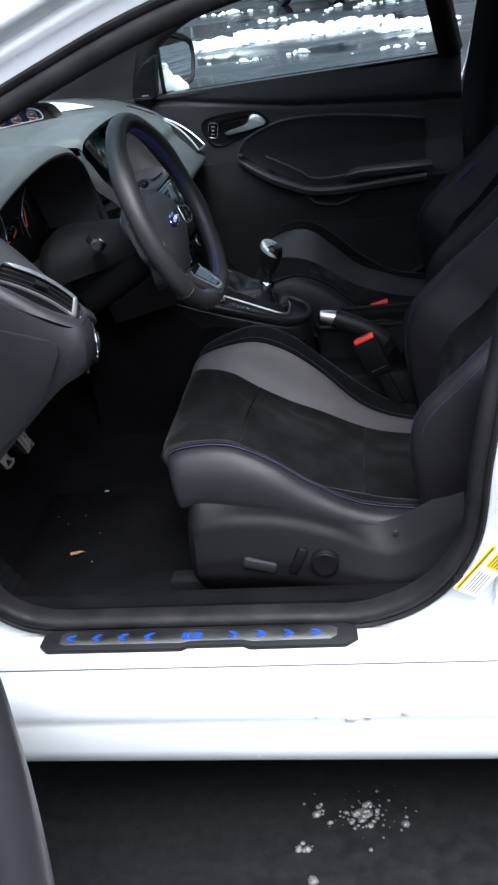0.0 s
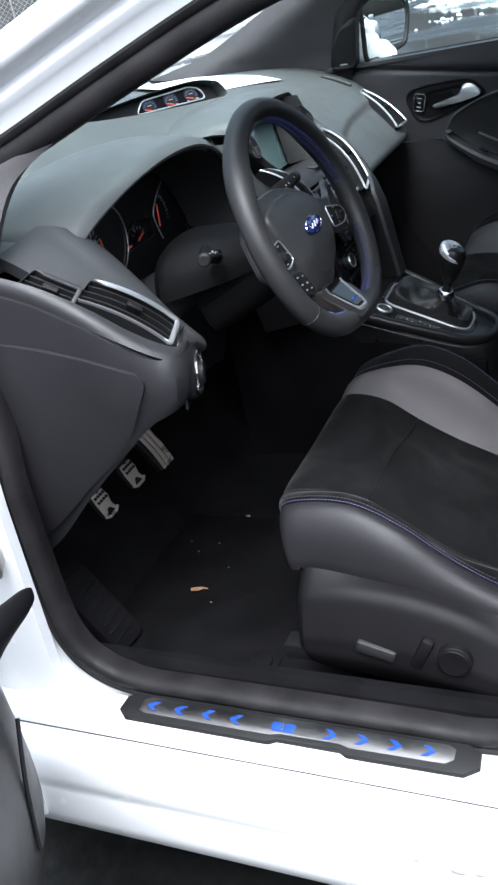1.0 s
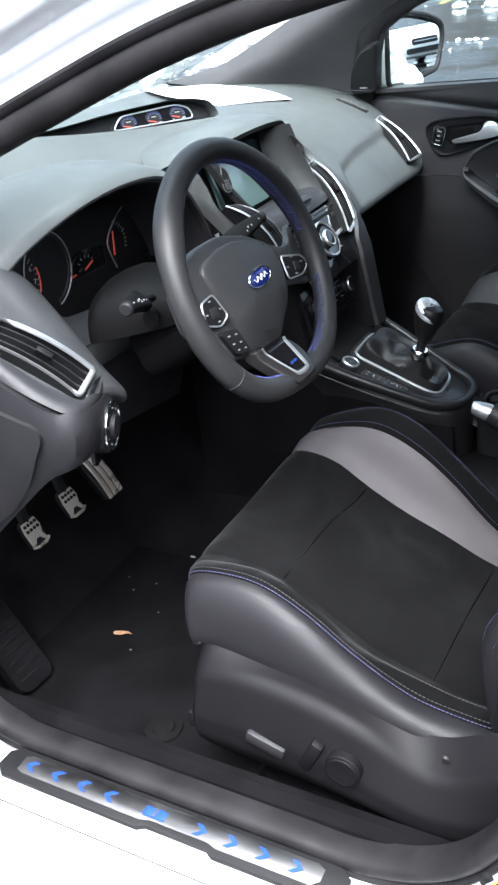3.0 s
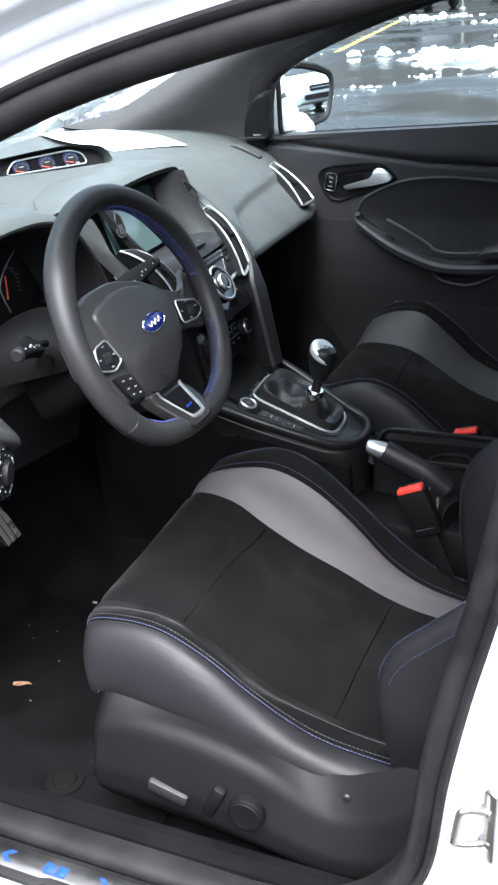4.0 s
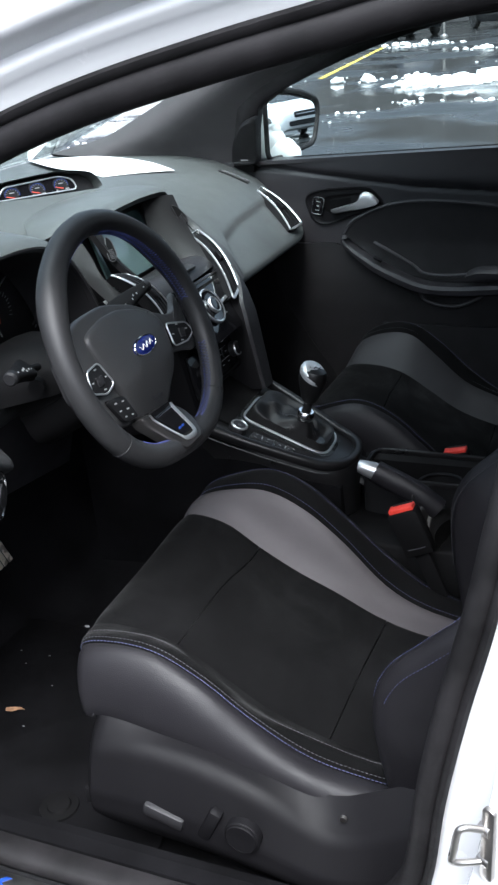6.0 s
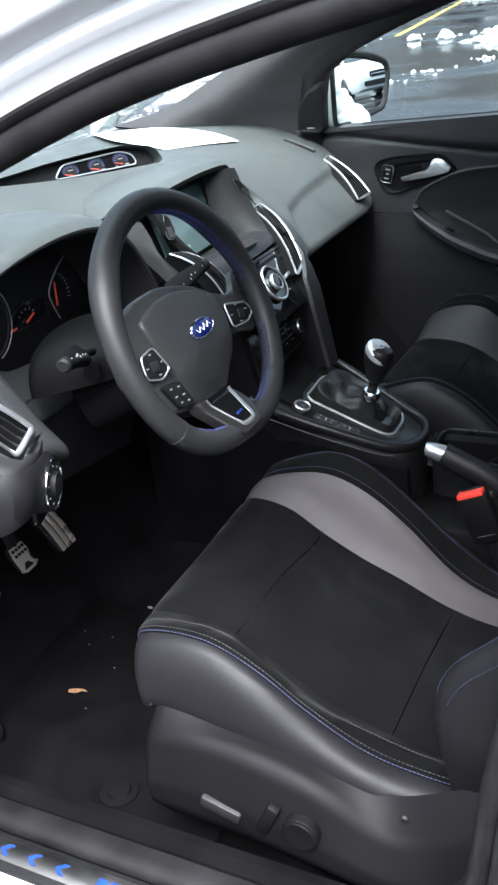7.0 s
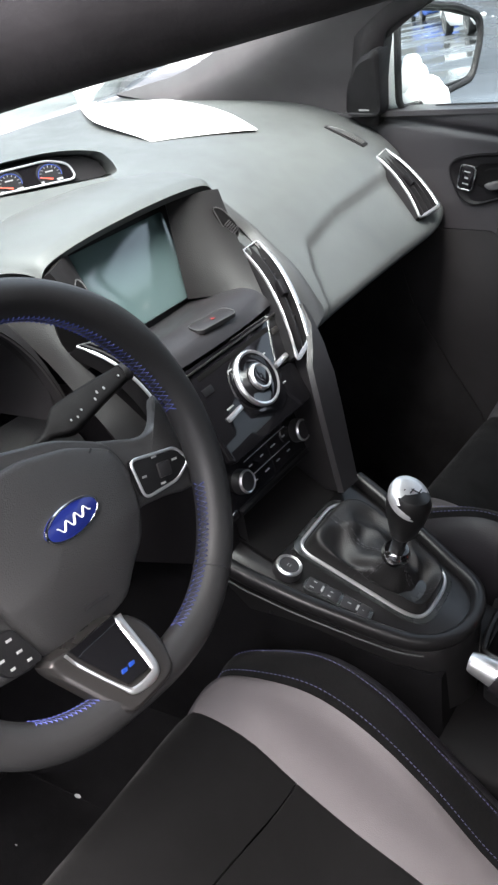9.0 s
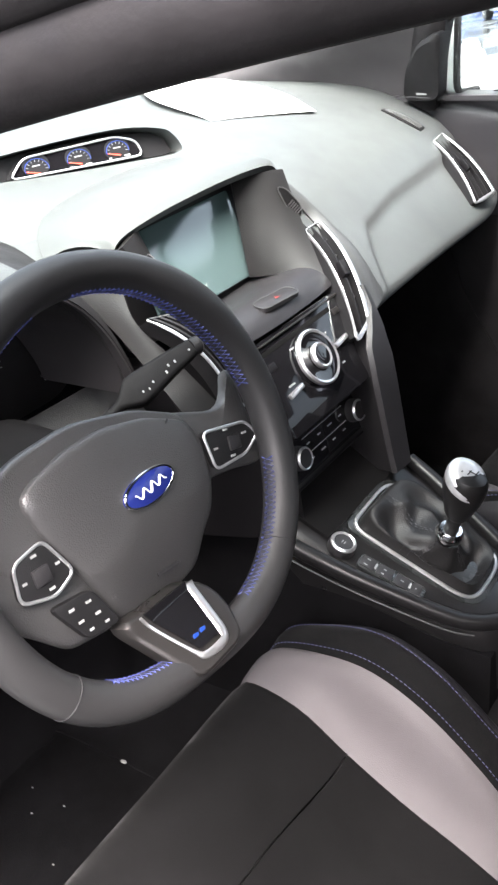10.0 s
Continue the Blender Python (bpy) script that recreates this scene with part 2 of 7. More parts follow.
def sheet(fn, nu, nv, thick, bm=None, puff=0.0, edge=0.0):
    """A solid skin of a surface fn(u, v), thick along its normal; puff swells its middle, edge rounds its rim under."""
    g = np.array([[fn(i / nu, j / nv) for j in range(nv + 1)] for i in range(nu + 1)], float)
    du, dv = np.gradient(g, axis=0), np.gradient(g, axis=1)
    nrm = np.cross(du, dv)
    nrm /= np.maximum(np.linalg.norm(nrm, axis=2, keepdims=True), 1e-9)
    a = np.sin(np.pi * np.linspace(0, 1, nu + 1))[:, None] ** 0.45
    b = np.sin(np.pi * np.linspace(0, 1, nv + 1))[None, :] ** 0.45
    top = g + nrm * (a * b * puff)[..., None]
    low = g - nrm * thick
    bm = bm or bmesh.new()
    vt = [[bm.verts.new(tuple(p)) for p in r] for r in top]
    vl = [[bm.verts.new(tuple(p)) for p in r] for r in low]
    for i in range(nu):
        for j in range(nv):
            bm.faces.new((vt[i][j], vt[i + 1][j], vt[i + 1][j + 1], vt[i][j + 1]))
            bm.faces.new((vl[i][j], vl[i][j + 1], vl[i + 1][j + 1], vl[i + 1][j]))
    for i in range(nu):
        for j in (0, nv):
            bm.faces.new((vt[i][j], vl[i][j], vl[i + 1][j], vt[i + 1][j]))
    for j in range(nv):
        for i in (0, nu):
            bm.faces.new((vt[i][j], vt[i][j + 1], vl[i][j + 1], vl[i][j]))
    return bm


def sweep(path, profile, closed=False, up=(0, 0, 1), bm=None, caps=True, ups=None):
    """A profile of (side, up) offsets carried along a path; side = tangent x up."""
    p = np.array(path, float)
    tan = np.roll(p, -1, 0) - np.roll(p, 1, 0) if closed else np.gradient(p, axis=0)
    rings = []
    for k, (q, t) in enumerate(zip(p, tan)):
        t = t / max(np.linalg.norm(t), 1e-9)
        u0 = np.array(ups[k] if ups is not None else up, float)
        s = np.cross(t, u0)
        s /= max(np.linalg.norm(s), 1e-9)
        u = np.cross(s, t)
        prof = profile(k / (len(p) - 1)) if callable(profile) else profile
        rings.append([q + s * a + u * b for a, b in prof])
    if closed:
        rings.append(rings[0])
    bm = loft(rings, True, caps and not closed, bm)
    if closed:
        bmesh.ops.remove_doubles(bm, verts=bm.verts[:], dist=1e-6)
    return bm


def round_profile(a, b, n=10):
    return [(a * math.cos(2 * math.pi * i / n), b * math.sin(2 * math.pi * i / n)) for i in range(n)]


def tube(path, r, closed=False, n=8, squash=1.0, up=(0, 0, 1), bm=None):
    return sweep(path, round_profile(r, r * squash, n), closed, up, bm)


def slab(outline, thick, m=None, bevel=0.0, bm=None, steps=2):
    """A flat outline of (u, v) pulled up by thick along w, placed by m."""
    own_bm = bmesh.new()
    vs = [own_bm.verts.new((x, y, 0)) for x, y in outline]
    f = own_bm.faces.new(vs)
    r = bmesh.ops.extrude_face_region(own_bm, geom=[f])
    top = [g for g in r["geom"] if isinstance(g, bmesh.types.BMVert)]
    bmesh.ops.translate(own_bm, verts=top, vec=(0, 0, thick))
    if bevel:
        tops = set(top)
        edges = [e for e in own_bm.edges if e.verts[0] in tops and e.verts[1] in tops]
        bmesh.ops.bevel(own_bm, geom=edges, offset=bevel, segments=steps, profile=0.5, affect="EDGES")
    if m is not None:
        bmesh.ops.transform(own_bm, matrix=m, verts=own_bm.verts[:])
    if bm is None:
        return own_bm
    return merge(bm, own_bm)


def merge(bm, other):
    me = bpy.data.meshes.new("scratch")
    other.to_mesh(me)
    other.free()
    bm.from_mesh(me)
    bpy.data.meshes.remove(me)
    return bm


def box(size, m=None, bevel=0.0, bm=None, steps=2):
    """A block centred on m with all edges rounded."""
    own_bm = bmesh.new()
    bmesh.ops.create_cube(own_bm, size=1.0)
    bmesh.ops.scale(own_bm, vec=size, verts=own_bm.verts[:])
    if bevel:
        bmesh.ops.bevel(own_bm, geom=own_bm.edges[:], offset=bevel, segments=steps, profile=0.5, affect="EDGES")
    if m is not None:
        bmesh.ops.transform(own_bm, matrix=m, verts=own_bm.verts[:])
    if bm is None:
        return own_bm
    return merge(bm, own_bm)


def lathe(profile, m=None, n=24, bm=None, ring=False):
    """A turned body: profile of (radius, height) about w; ring: open in the middle."""
    if ring:
        profile = list(profile) + [profile[0]]
    rings = [[(r * math.cos(2 * math.pi * i / n), r * math.sin(2 * math.pi * i / n), h) for i in range(n)] for r, h in profile]
    own_bm = loft(rings, True, not ring)
    if m is not None:
        bmesh.ops.transform(own_bm, matrix=m, verts=own_bm.verts[:])
    if bm is None:
        return own_bm
    return merge(bm, own_bm)


def axes(origin, u, v):
    """A pose whose first axis is u, second near v, third u x v."""
    u = Vector(u).normalized()
    w = u.cross(Vector(v)).normalized()
    v = w.cross(u)
    return Matrix(((u.x, v.x, w.x, origin[0]), (u.y, v.y, w.y, origin[1]), (u.z, v.z, w.z, origin[2]), (0, 0, 0, 1)))


def dashes(curve, length, gap, r, bm=None, lift=None):
    """Thread stitches along a curve."""
    bm = bm or bmesh.new()
    p = np.array(curve, float)
    d = np.r_[0, np.cumsum(np.linalg.norm(np.diff(p, axis=0), axis=1))]
    s = 0.0
    while s + length < d[-1]:
        a = np.array([np.interp(s, d, p[:, k]) for k in range(3)])
        b = np.array([np.interp(s + length, d, p[:, k]) for k in range(3)])
        t = (b - a) / np.linalg.norm(b - a)
        side = np.cross(t, (0.3, 0.2, 0.9))
        side /= np.linalg.norm(side)
        up = np.cross(side, t)
        ring = [side * r, up * r, -side * r, -up * r]
        va = [bm.verts.new(tuple(a + q * 0.5)) for q in ring]
        vm = [bm.verts.new(tuple((a + b) / 2 + q)) for q in ring]
        vb = [bm.verts.new(tuple(b + q * 0.5)) for q in ring]
        for x, y in ((va, vm), (vm, vb)):
            for i in range(4):
                bm.faces.new((x[i], x[(i + 1) % 4], y[(i + 1) % 4], y[i]))
        s += length + gap
    return bm


def text_mesh(body, size, depth, m, align="CENTER", shear=0.0):
    """Raised lettering as a bmesh."""
    cu = bpy.data.curves.new("lettering", "FONT")
    cu.body, cu.size, cu.extrude, cu.align_x, cu.align_y, cu.shear = body, size, depth, align, "CENTER", shear
    cu.resolution_u = 3
    ob = bpy.data.objects.new("lettering", cu)
    me = bpy.data.meshes.new_from_object(ob)
    bm = bmesh.new()
    bm.from_mesh(me)
    bpy.data.objects.remove(ob)
    bpy.data.curves.remove(cu)
    bpy.data.meshes.remove(me)
    bmesh.ops.transform(bm, matrix=m, verts=bm.verts[:])
    return bm


def rounded(w, h, r, n=5):
    """A rounded rectangle outline centred on the origin."""
    out = []
    for cx, cy, a0 in ((w / 2 - r, h / 2 - r, 0), (-w / 2 + r, h / 2 - r, 90), (-w / 2 + r, -h / 2 + r, 180), (w / 2 - r, -h / 2 + r, 270)):
        for i in range(n + 1):
            a = radians(a0 + 90 * i / n)
            out.append((cx + r * math.cos(a), cy + r * math.sin(a)))
    return out


def lerp(xs, ys, x):
    return float(np.interp(x, xs, ys))


def round_corners(points, r, n=5):
    """A closed flat outline with its corners rounded by up to r."""
    p = [np.array(q, float) for q in points]
    out = []
    for i, c in enumerate(p):
        a, b = p[i - 1], p[(i + 1) % len(p)]
        la, lb = np.linalg.norm(a - c), np.linalg.norm(b - c)
        a, b = c + (a - c) / la * min(r, la * 0.48), c + (b - c) / lb * min(r, lb * 0.48)
        for k in range(n + 1):
            t = k / n
            out.append(tuple(a * (1 - t) ** 2 + c * 2 * t * (1 - t) + b * t * t))
    return out


def even(points, n):
    """n points at even steps round a closed outline."""
    p = np.array(list(points) + [points[0]], float)
    d = np.r_[0, np.cumsum(np.linalg.norm(np.diff(p, axis=0), axis=1))]
    return [tuple(np.interp(d[-1] * i / n, d, p[:, k]) for k in range(p.shape[1])) for i in range(n)]


def ccw(points):
    area = sum(a[0] * b[1] - b[0] * a[1] for a, b in zip(points, list(points[1:]) + [points[0]]))
    return list(points) if area > 0 else list(points)[::-1]


# ---- ground ----
def ground_material():
    m = bpy.data.materials.new("wet_asphalt")
    m.use_nodes = True
    nt = m.node_tree
    b = nt.nodes["Principled BSDF"]
    co = nt.nodes.new("ShaderNodeTexCoord")

    def tex(scale, detail=6.0):
        n = nt.nodes.new("ShaderNodeTexNoise")
        n.inputs["Scale"].default_value, n.inputs["Detail"].default_value = scale, detail
        nt.links.new(co.outputs["Object"], n.inputs["Vector"])
        return n.outputs["Fac"]

    def remap(v, a, b2, c, d):
        r = nt.nodes.new("ShaderNodeMapRange")
        for k, val in zip(("From Min", "From Max", "To Min", "To Max"), (a, b2, c, d)):
            r.inputs[k].default_value = val
        nt.links.new(v, r.inputs["Value"])
        return r.outputs["Result"]

    def math_node(op, a, c):
        n = nt.nodes.new("ShaderNodeMath")
        n.operation = op
        for k, v in enumerate((a, c)):
            if isinstance(v, (int, float)):
                n.inputs[k].default_value = v
            else:
                nt.links.new(v, n.inputs[k])
        return n.outputs[0]

    sep = nt.nodes.new("ShaderNodeSeparateXYZ")
    nt.links.new(co.outputs["Object"], sep.inputs["Vector"])
    # trodden slush lies ahead of the car, thinning out to the side
    edge = math_node("ADD", math_node("MULTIPLY", sep.outputs["X"], -0.30), math_node("MULTIPLY", sep.outputs["Y"], -0.05))
    slush = remap(math_node("ADD", edge, math_node("MULTIPLY", tex(0.6), 2.2)), 2.1, 2.7, 0.0, 1.0)
    grit = remap(math_node("ADD", tex(3.0), math_node("MULTIPLY", tex(14.0), 0.6)), 0.65, 1.0, 0.0, 1.0)
    cover = math_node("MULTIPLY", slush, remap(grit, 0.0, 1.0, 0.35, 1.0))
    mix = nt.nodes.new("ShaderNodeMix")
    mix.data_type = "RGBA"
    nt.links.new(cover, mix.inputs["Factor"])
    tar = nt.nodes.new("ShaderNodeMix")
    tar.data_type = "RGBA"
    nt.links.new(remap(tex(40.0), 0.35, 0.7, 0.0, 1.0), tar.inputs["Factor"])
    tar.inputs["A"].default_value = (0.0052, 0.0052, 0.0054, 1)
    tar.inputs["B"].default_value = (0.0135, 0.0136, 0.0138, 1)
    nt.links.new(tar.outputs["Result"], mix.inputs["A"])
    mix.inputs["B"].default_value = (0.42, 0.44, 0.43, 1)
    nt.links.new(mix.outputs["Result"], b.inputs["Base Color"])
    puddle = remap(tex(0.35), 0.42, 0.58, 0.05, 0.40)
    rough = math_node("ADD", math_node("MULTIPLY", cover, 0.5), puddle)
    nt.links.new(rough, b.inputs["Roughness"])
    b.inputs["Specular IOR Level"].default_value = 0.32
    b.inputs["Specular Tint"].default_value = (0.88, 1.0, 0.97, 1)
    bp = nt.nodes.new("ShaderNodeBump")
    bp.inputs["Distance"].default_value = 0.006
    nt.links.new(math_node("ADD", math_node("MULTIPLY", tex(70.0), puddle), math_node("MULTIPLY", cover, 3.0)), bp.inputs["Height"])
    bp.inputs["Strength"].default_value = 0.5
    nt.links.new(bp.outputs["Normal"], b.inputs["Normal"])
    return m


GROUND = ground_material()
bm = bmesh.new()
bmesh.ops.create_circle(bm, cap_ends=True, segments=96, radius=600)
tagged(part("ground", bm, GROUND, smooth=False), "wet dark asphalt car park with slush", "ground", kind="structure")

# ---- white car body: door opening, sill, pillars, roof ----
# outline of the driver's door opening, seen square from the side (x, z)
OPENING = [(-0.12, 0.364), (-0.205, 0.365), (-0.262, 0.376), (-0.304, 0.403), (-0.327, 0.440), (-0.339, 0.490), (-0.345, 0.586), (-0.348, 0.708), (-0.358, 0.84), (-0.40, 0.97),
           (-0.44, 1.06), (-0.38, 1.098), (-0.277, 1.133), (-0.126, 1.192), (0.007, 1.241), (0.112, 1.271), (0.235, 1.297),
           (0.33, 1.314), (0.43, 1.331), (0.53, 1.338), (0.595, 1.322), (0.615, 1.26), (0.598, 1.18), (0.577, 1.10), (0.564, 1.05), (0.547, 0.965), (0.523, 0.827),
           (0.502, 0.733), (0.484, 0.635), (0.467, 0.516), (0.425, 0.438), (0.364, 0.387), (0.284, 0.362), (0.18, 0.362), (0.03, 0.363)]


def flank(z):
    """How far the body side stands out at a height."""
    return lerp((0.3, 0.45, 0.7, 0.95, 1.2, 1.4), (0.775, 0.775, 0.77, 0.72, 0.615, 0.535), z)


def opening_loop(n, side=-1):
    loop = spline(OPENING, n, True)
    return np.array([(x, side * flank(z), z) for x, z in loop])


def ring_frames(n, side=-1):
    """Per point of the opening: the point, the way out from the opening, and the way out of the car."""
    p = opening_loop(n, side)
    tan = np.roll(p, -1, 0) - np.roll(p, 1, 0)
    tan /= np.linalg.norm(tan, axis=1, keepdims=True)
    out = np.array([(0, side, 0)] * n, float)
    away = np.cross(tan, out) * side
    c = np.array([0.1, side * 0.7, 0.85])
    for k in range(n):
        if away[k] @ (p[k] - c) < 0:
            away[k] = -away[k]
    away /= np.linalg.norm(away, axis=1, keepdims=True)
    return p, away, out


def jamb(side, profile, n=160):
    p, away, out = ring_frames(n, side)
    slim = [1 - 0.22 * min(max((q[2] - 0.98) / 0.1, 0), 1) for q in p]
    rings = [[p[k] + away[k] * a * slim[k] + out[k] * o for a, o in profile] for k in range(n)]
    rings.append(rings[0])
    bm = loft(rings, True, False)
    bmesh.ops.remove_doubles(bm, verts=bm.verts[:], dist=1e-6)
    return bm


car = thing("hatchback_car", "white painted hatchback body with the driver's door open", "car", (0.1, 0, 0.16))
JAMB = [(0.0, -0.004), (0.010, 0.000), (0.032, 0.003), (0.040, 0.012), (0.046, 0.012), (0.058, 0.008), (0.066, 0.014), (0.072, 0.030), (0.084, 0.036), (0.104, 0.032),
        (0.120, 0.010), (0.130, -0.02), (0.10, -0.03), (0.0, -0.03)]
part("door_frame", jamb(-1, JAMB), WHITE, car, sharp=60)

# sills, with the step line low down
SILL = [(0.755, 0.335), (0.78, 0.360), (0.800, 0.3655), (0.835, 0.3625), (0.850, 0.357), (0.853, 0.350), (0.858, 0.349), (0.880, 0.340), (0.893, 0.322), (0.898, 0.300),
        (0.899, 0.287), (0.897, 0.281), (0.899, 0.274), (0.906, 0.232), (0.902, 0.208), (0.887, 0.190), (0.86, 0.182), (0.76, 0.182)]
for s in (-1, 1):
    xs = [-0.85, -0.5, -0.2, 0.1, 0.4, 0.7, 1.1, 1.55]
    part("sill", loft([[(x, s * a, z) for a, z in SILL] for x in xs]), WHITE, car)
    part("sill_seam", tube([(x, s * 0.8535, 0.3515) for x in xs], 0.0009), CLOTH, car)


def flank_sheet(x0, x1, z0, z1, s, extra):
    def fn(u, v):
        x, z = x0 + (x1 - x0) * u, z0 + (z1 - z0) * v
        bow = 0.03 * math.sin(math.pi * min(max((z - 0.25) / 0.8, 0), 1))
        return (x, s * (flank(z) + extra + bow), z)
    return sheet(fn, 12, 16, 0.02 * s)


for s in (-1, 1):
    part("rear_flank", flank_sheet(0.66, 1.75, 0.34, 0.96, s, 0.045), WHITE, car)
    part("front_wing", flank_sheet(-1.75, -0.45, 0.34, 0.93, s, 0.06), WHITE, car)
    # hinge pillar face behind the open door, and the foot of the B-pillar
    part("pillar_face", sheet(lambda u, v: (-0.47 + 0.135 * u, s * (flank(0.36 + 0.6 * v) + 0.012 + 0.015 * u * (1 - u)), 0.355 + 0.66 * v), 6, 10, 0.02 * s), WHITE, car)
    part("pillar_face", sheet(lambda u, v: (lerp((0.36, 0.6, 0.9, 1.05), (0.47, 0.52, 0.565, 0.60), 0.36 + 0.69 * v) + 0.17 * u,
                                             s * (flank(0.36 + 0.69 * v) + 0.014 + 0.05 * max(u - 0.15, 0) ** 1.0 * (1 if u < 0.6 else 0.9)), 0.36 + 0.69 * v), 12, 12, 0.02 * s), WHITE, car)


def roof(u, v):
    y = -0.56 + 1.12 * v
    x = 0.05 + 1.75 * u
    z = lerp((0, 0.25, 0.5, 1), (1.335, 1.405, 1.42, 1.32), u) - 0.06 * (abs(2 * v - 1) ** 2.5)
    return (x - 0.12 * (2 * v - 1) ** 2, y, z)


part("roof", sheet(roof, 16, 16, 0.015), WHITE, car)
part("headliner", sheet(lambda u, v: tuple(np.array(roof(u, 0.02 + 0.96 * v)) - (0, 0, 0.03)), 16, 16, 0.012), CLOTH, car, "grey fabric headliner")
part("bonnet", sheet(lambda u, v: (-1.8 + 0.95 * u, -0.78 + 1.56 * v, 0.80 + 0.17 * u ** 0.6 - 0.07 * abs(2 * v - 1) ** 3), 10, 12, 0.02), WHITE, car)
part("nose_panel", sheet(lambda u, v: (-1.88 + 0.1 * u ** 2, -0.76 + 1.52 * v, 0.25 + 0.56 * u), 6, 10, 0.03), WHITE, car)
part("tail_panel", sheet(lambda u, v: (1.95 - 0.25 * u ** 2, -0.76 + 1.52 * v, 0.25 + 0.8 * u), 6, 10, 0.03), WHITE, car)
part("tailgate_glass", sheet(lambda u, v: (1.70 - 0.05 * u, -0.62 + 1.24 * v, 1.04 + 0.27 * u), 2, 6, 0.004), SHADEGLASS, car)
for s in (-1, 1):
    part("rear_window", sheet(lambda u, v: (0.70 + 1.0 * u, s * flank(0.95 + 0.38 * v), 0.95 + 0.38 * v), 4, 4, 0.004 * s), SHADEGLASS, car)
    part("roof_rail", sheet(lambda u, v: (0.60 + 1.15 * u, s * (flank(1.30) - 0.06 * v + 0.01), 1.30 + 0.06 * v), 6, 4, 0.015 * s), WHITE, car)
part("underbody", box((3.6, 1.5, 0.06), pose(0, 0, 0.22), 0.01), SOFTBLACK, car)
part("rear_bulkhead", box((0.05, 1.36, 0.75), pose(1.25, 0, 0.62, 0, -12, 0), 0.02), SOFTBLACK, car)
for s in (-1, 1):
    for x in (-1.30, 1.35):
        m = pose(x, s * 0.80, 0.32, 90, 0, 0)
        wheel = part("wheel", lathe([(0.19, -0.10), (0.30, -0.11), (0.318, -0.08), (0.32, 0.0), (0.318, 0.08), (0.30, 0.11), (0.19, 0.10)], m, 40), TYRE, car)
        part("rim", lathe([(0.03, -0.095), (0.17, -0.09), (0.19, -0.1), (0.195, 0.0), (0.19, 0.1), (0.17, 0.09), (0.03, 0.095)], m, 30), STEEL, wheel)


# black rubber seals round the door openings
def seal(side, n=200):
    # bulb that laps over the flange, with a lip on the cabin side
    prof = [(0.003, -0.006), (0.004, 0.006), (0.000, 0.010), (-0.004, 0.009), (-0.006, 0.005), (-0.010, 0.009), (-0.016, 0.010), (-0.022, 0.007), (-0.026, 0.000), (-0.027, -0.012), (-0.024, -0.03), (-0.006, -0.03)]
    p, away, out = ring_frames(n, side)
    rings = []
    for q, w, o in zip(p, away, out):
        deep = 1 + 0.44 * min(max((q[2] - 1.0) / 0.08, 0), 1) * min(max((0.56 - q[0]) / 0.06, 0), 1)
        rings.append([q + w * (a * (deep if a < 0 else 1)) + o * b for a, b in prof])
    rings.append(rings[0])
    bm = loft(rings, True, False)
    bmesh.ops.remove_doubles(bm, verts=bm.verts[:], dist=1e-6)
    return bm


for s in (-1,):
    part("door_seal", seal(s), RUBBER, car, "black rubber door seal", sharp=50)

# windscreen
part("windscreen", sheet(lambda u, v: (-0.80 + 0.82 * u, (-0.70 + 0.13 * u) + (1.40 - 0.26 * u) * v, 1.035 + 0.325 * u), 4, 8, 0.004), GLASS, car)
own(car)
for ob in car.children:
    if ob.data.materials[0] in (GLASS, SHADEGLASS):
        ob.visible_shadow = False

# ---- cabin structure ----
cabin = thing("cabin_floor", "black carpeted car floor with footwell", "floor", (0, 0, 0.25), kind="structure")


def floor_z(x, y):
    tunnel = 0.17 * math.exp(-((y / 0.13) ** 4))
    toe = max(-0.40 - x, 0) * 0.95
    return 0.300 + tunnel + toe


part("carpet", sheet(lambda u, v: (-0.78 + 2.0 * u, -0.735 + 1.47 * v, floor_z(-0.78 + 2.0 * u, -0.735 + 1.47 * v)), 60, 60, 0.03), CARPET, cabin)
own(cabin)
for s in (-1, 1):
    # scuff trim on top of the sill inside the seal
    prof = [(0.752, 0.372), (0.748, 0.392), (0.735, 0.402), (0.722, 0.400), (0.712, 0.385), (0.704, 0.355), (0.700, 0.300), (0.74, 0.300)]
    t = tagged(part("sill_trim", loft([[(x, s * a, z - 0.004 * abs(x)) for a, z in prof] for x in (-0.33, -0.2, 0.0, 0.2, 0.36, 0.44)]), CARPET),
               "dark grained plastic sill trim inside the door seal", "trim", kind="structure")
    ft = part("kick_panel", sheet(lambda u, v: (-0.70 + 0.365 * u, s * (0.735 - 0.05 * (1 - u)), 0.30 + 0.55 * v), 8, 8, 0.02 * s), CARPET)
    tagged(ft, "black plastic kick panel beside the footwell", "trim", kind="structure")
    # B-pillar trim
    bt = part("pillar_trim", sheet(lambda u, v: (lerp((0.3, 0.6, 0.9, 1.2, 1.36), (0.475, 0.525, 0.570, 0.615, 0.63), 0.32 + 1.03 * v) + 0.12 * u,
                                                   s * (flank(0.32 + 1.03 * v) - 0.02 - 0.03 * math.sin(math.pi * u)), 0.32 + 1.03 * v), 8, 16, 0.02 * s), PLASTIC)
    tagged(bt, "dark plastic B-pillar trim", "trim", kind="structure")
liner = part("footwell_liner", sheet(lambda u, v: (-0.46 + (lerp((0.30, 0.47, 0.55, 0.66, 0.80), (0.00, -0.065, -0.12, -0.19, -0.23), 0.30 + 0.50 * v) + 0.46) * u, 0.664 + 0.022 * u ** 6, 0.30 + 0.50 * v), 16, 12, -0.010), FOOTWELL)
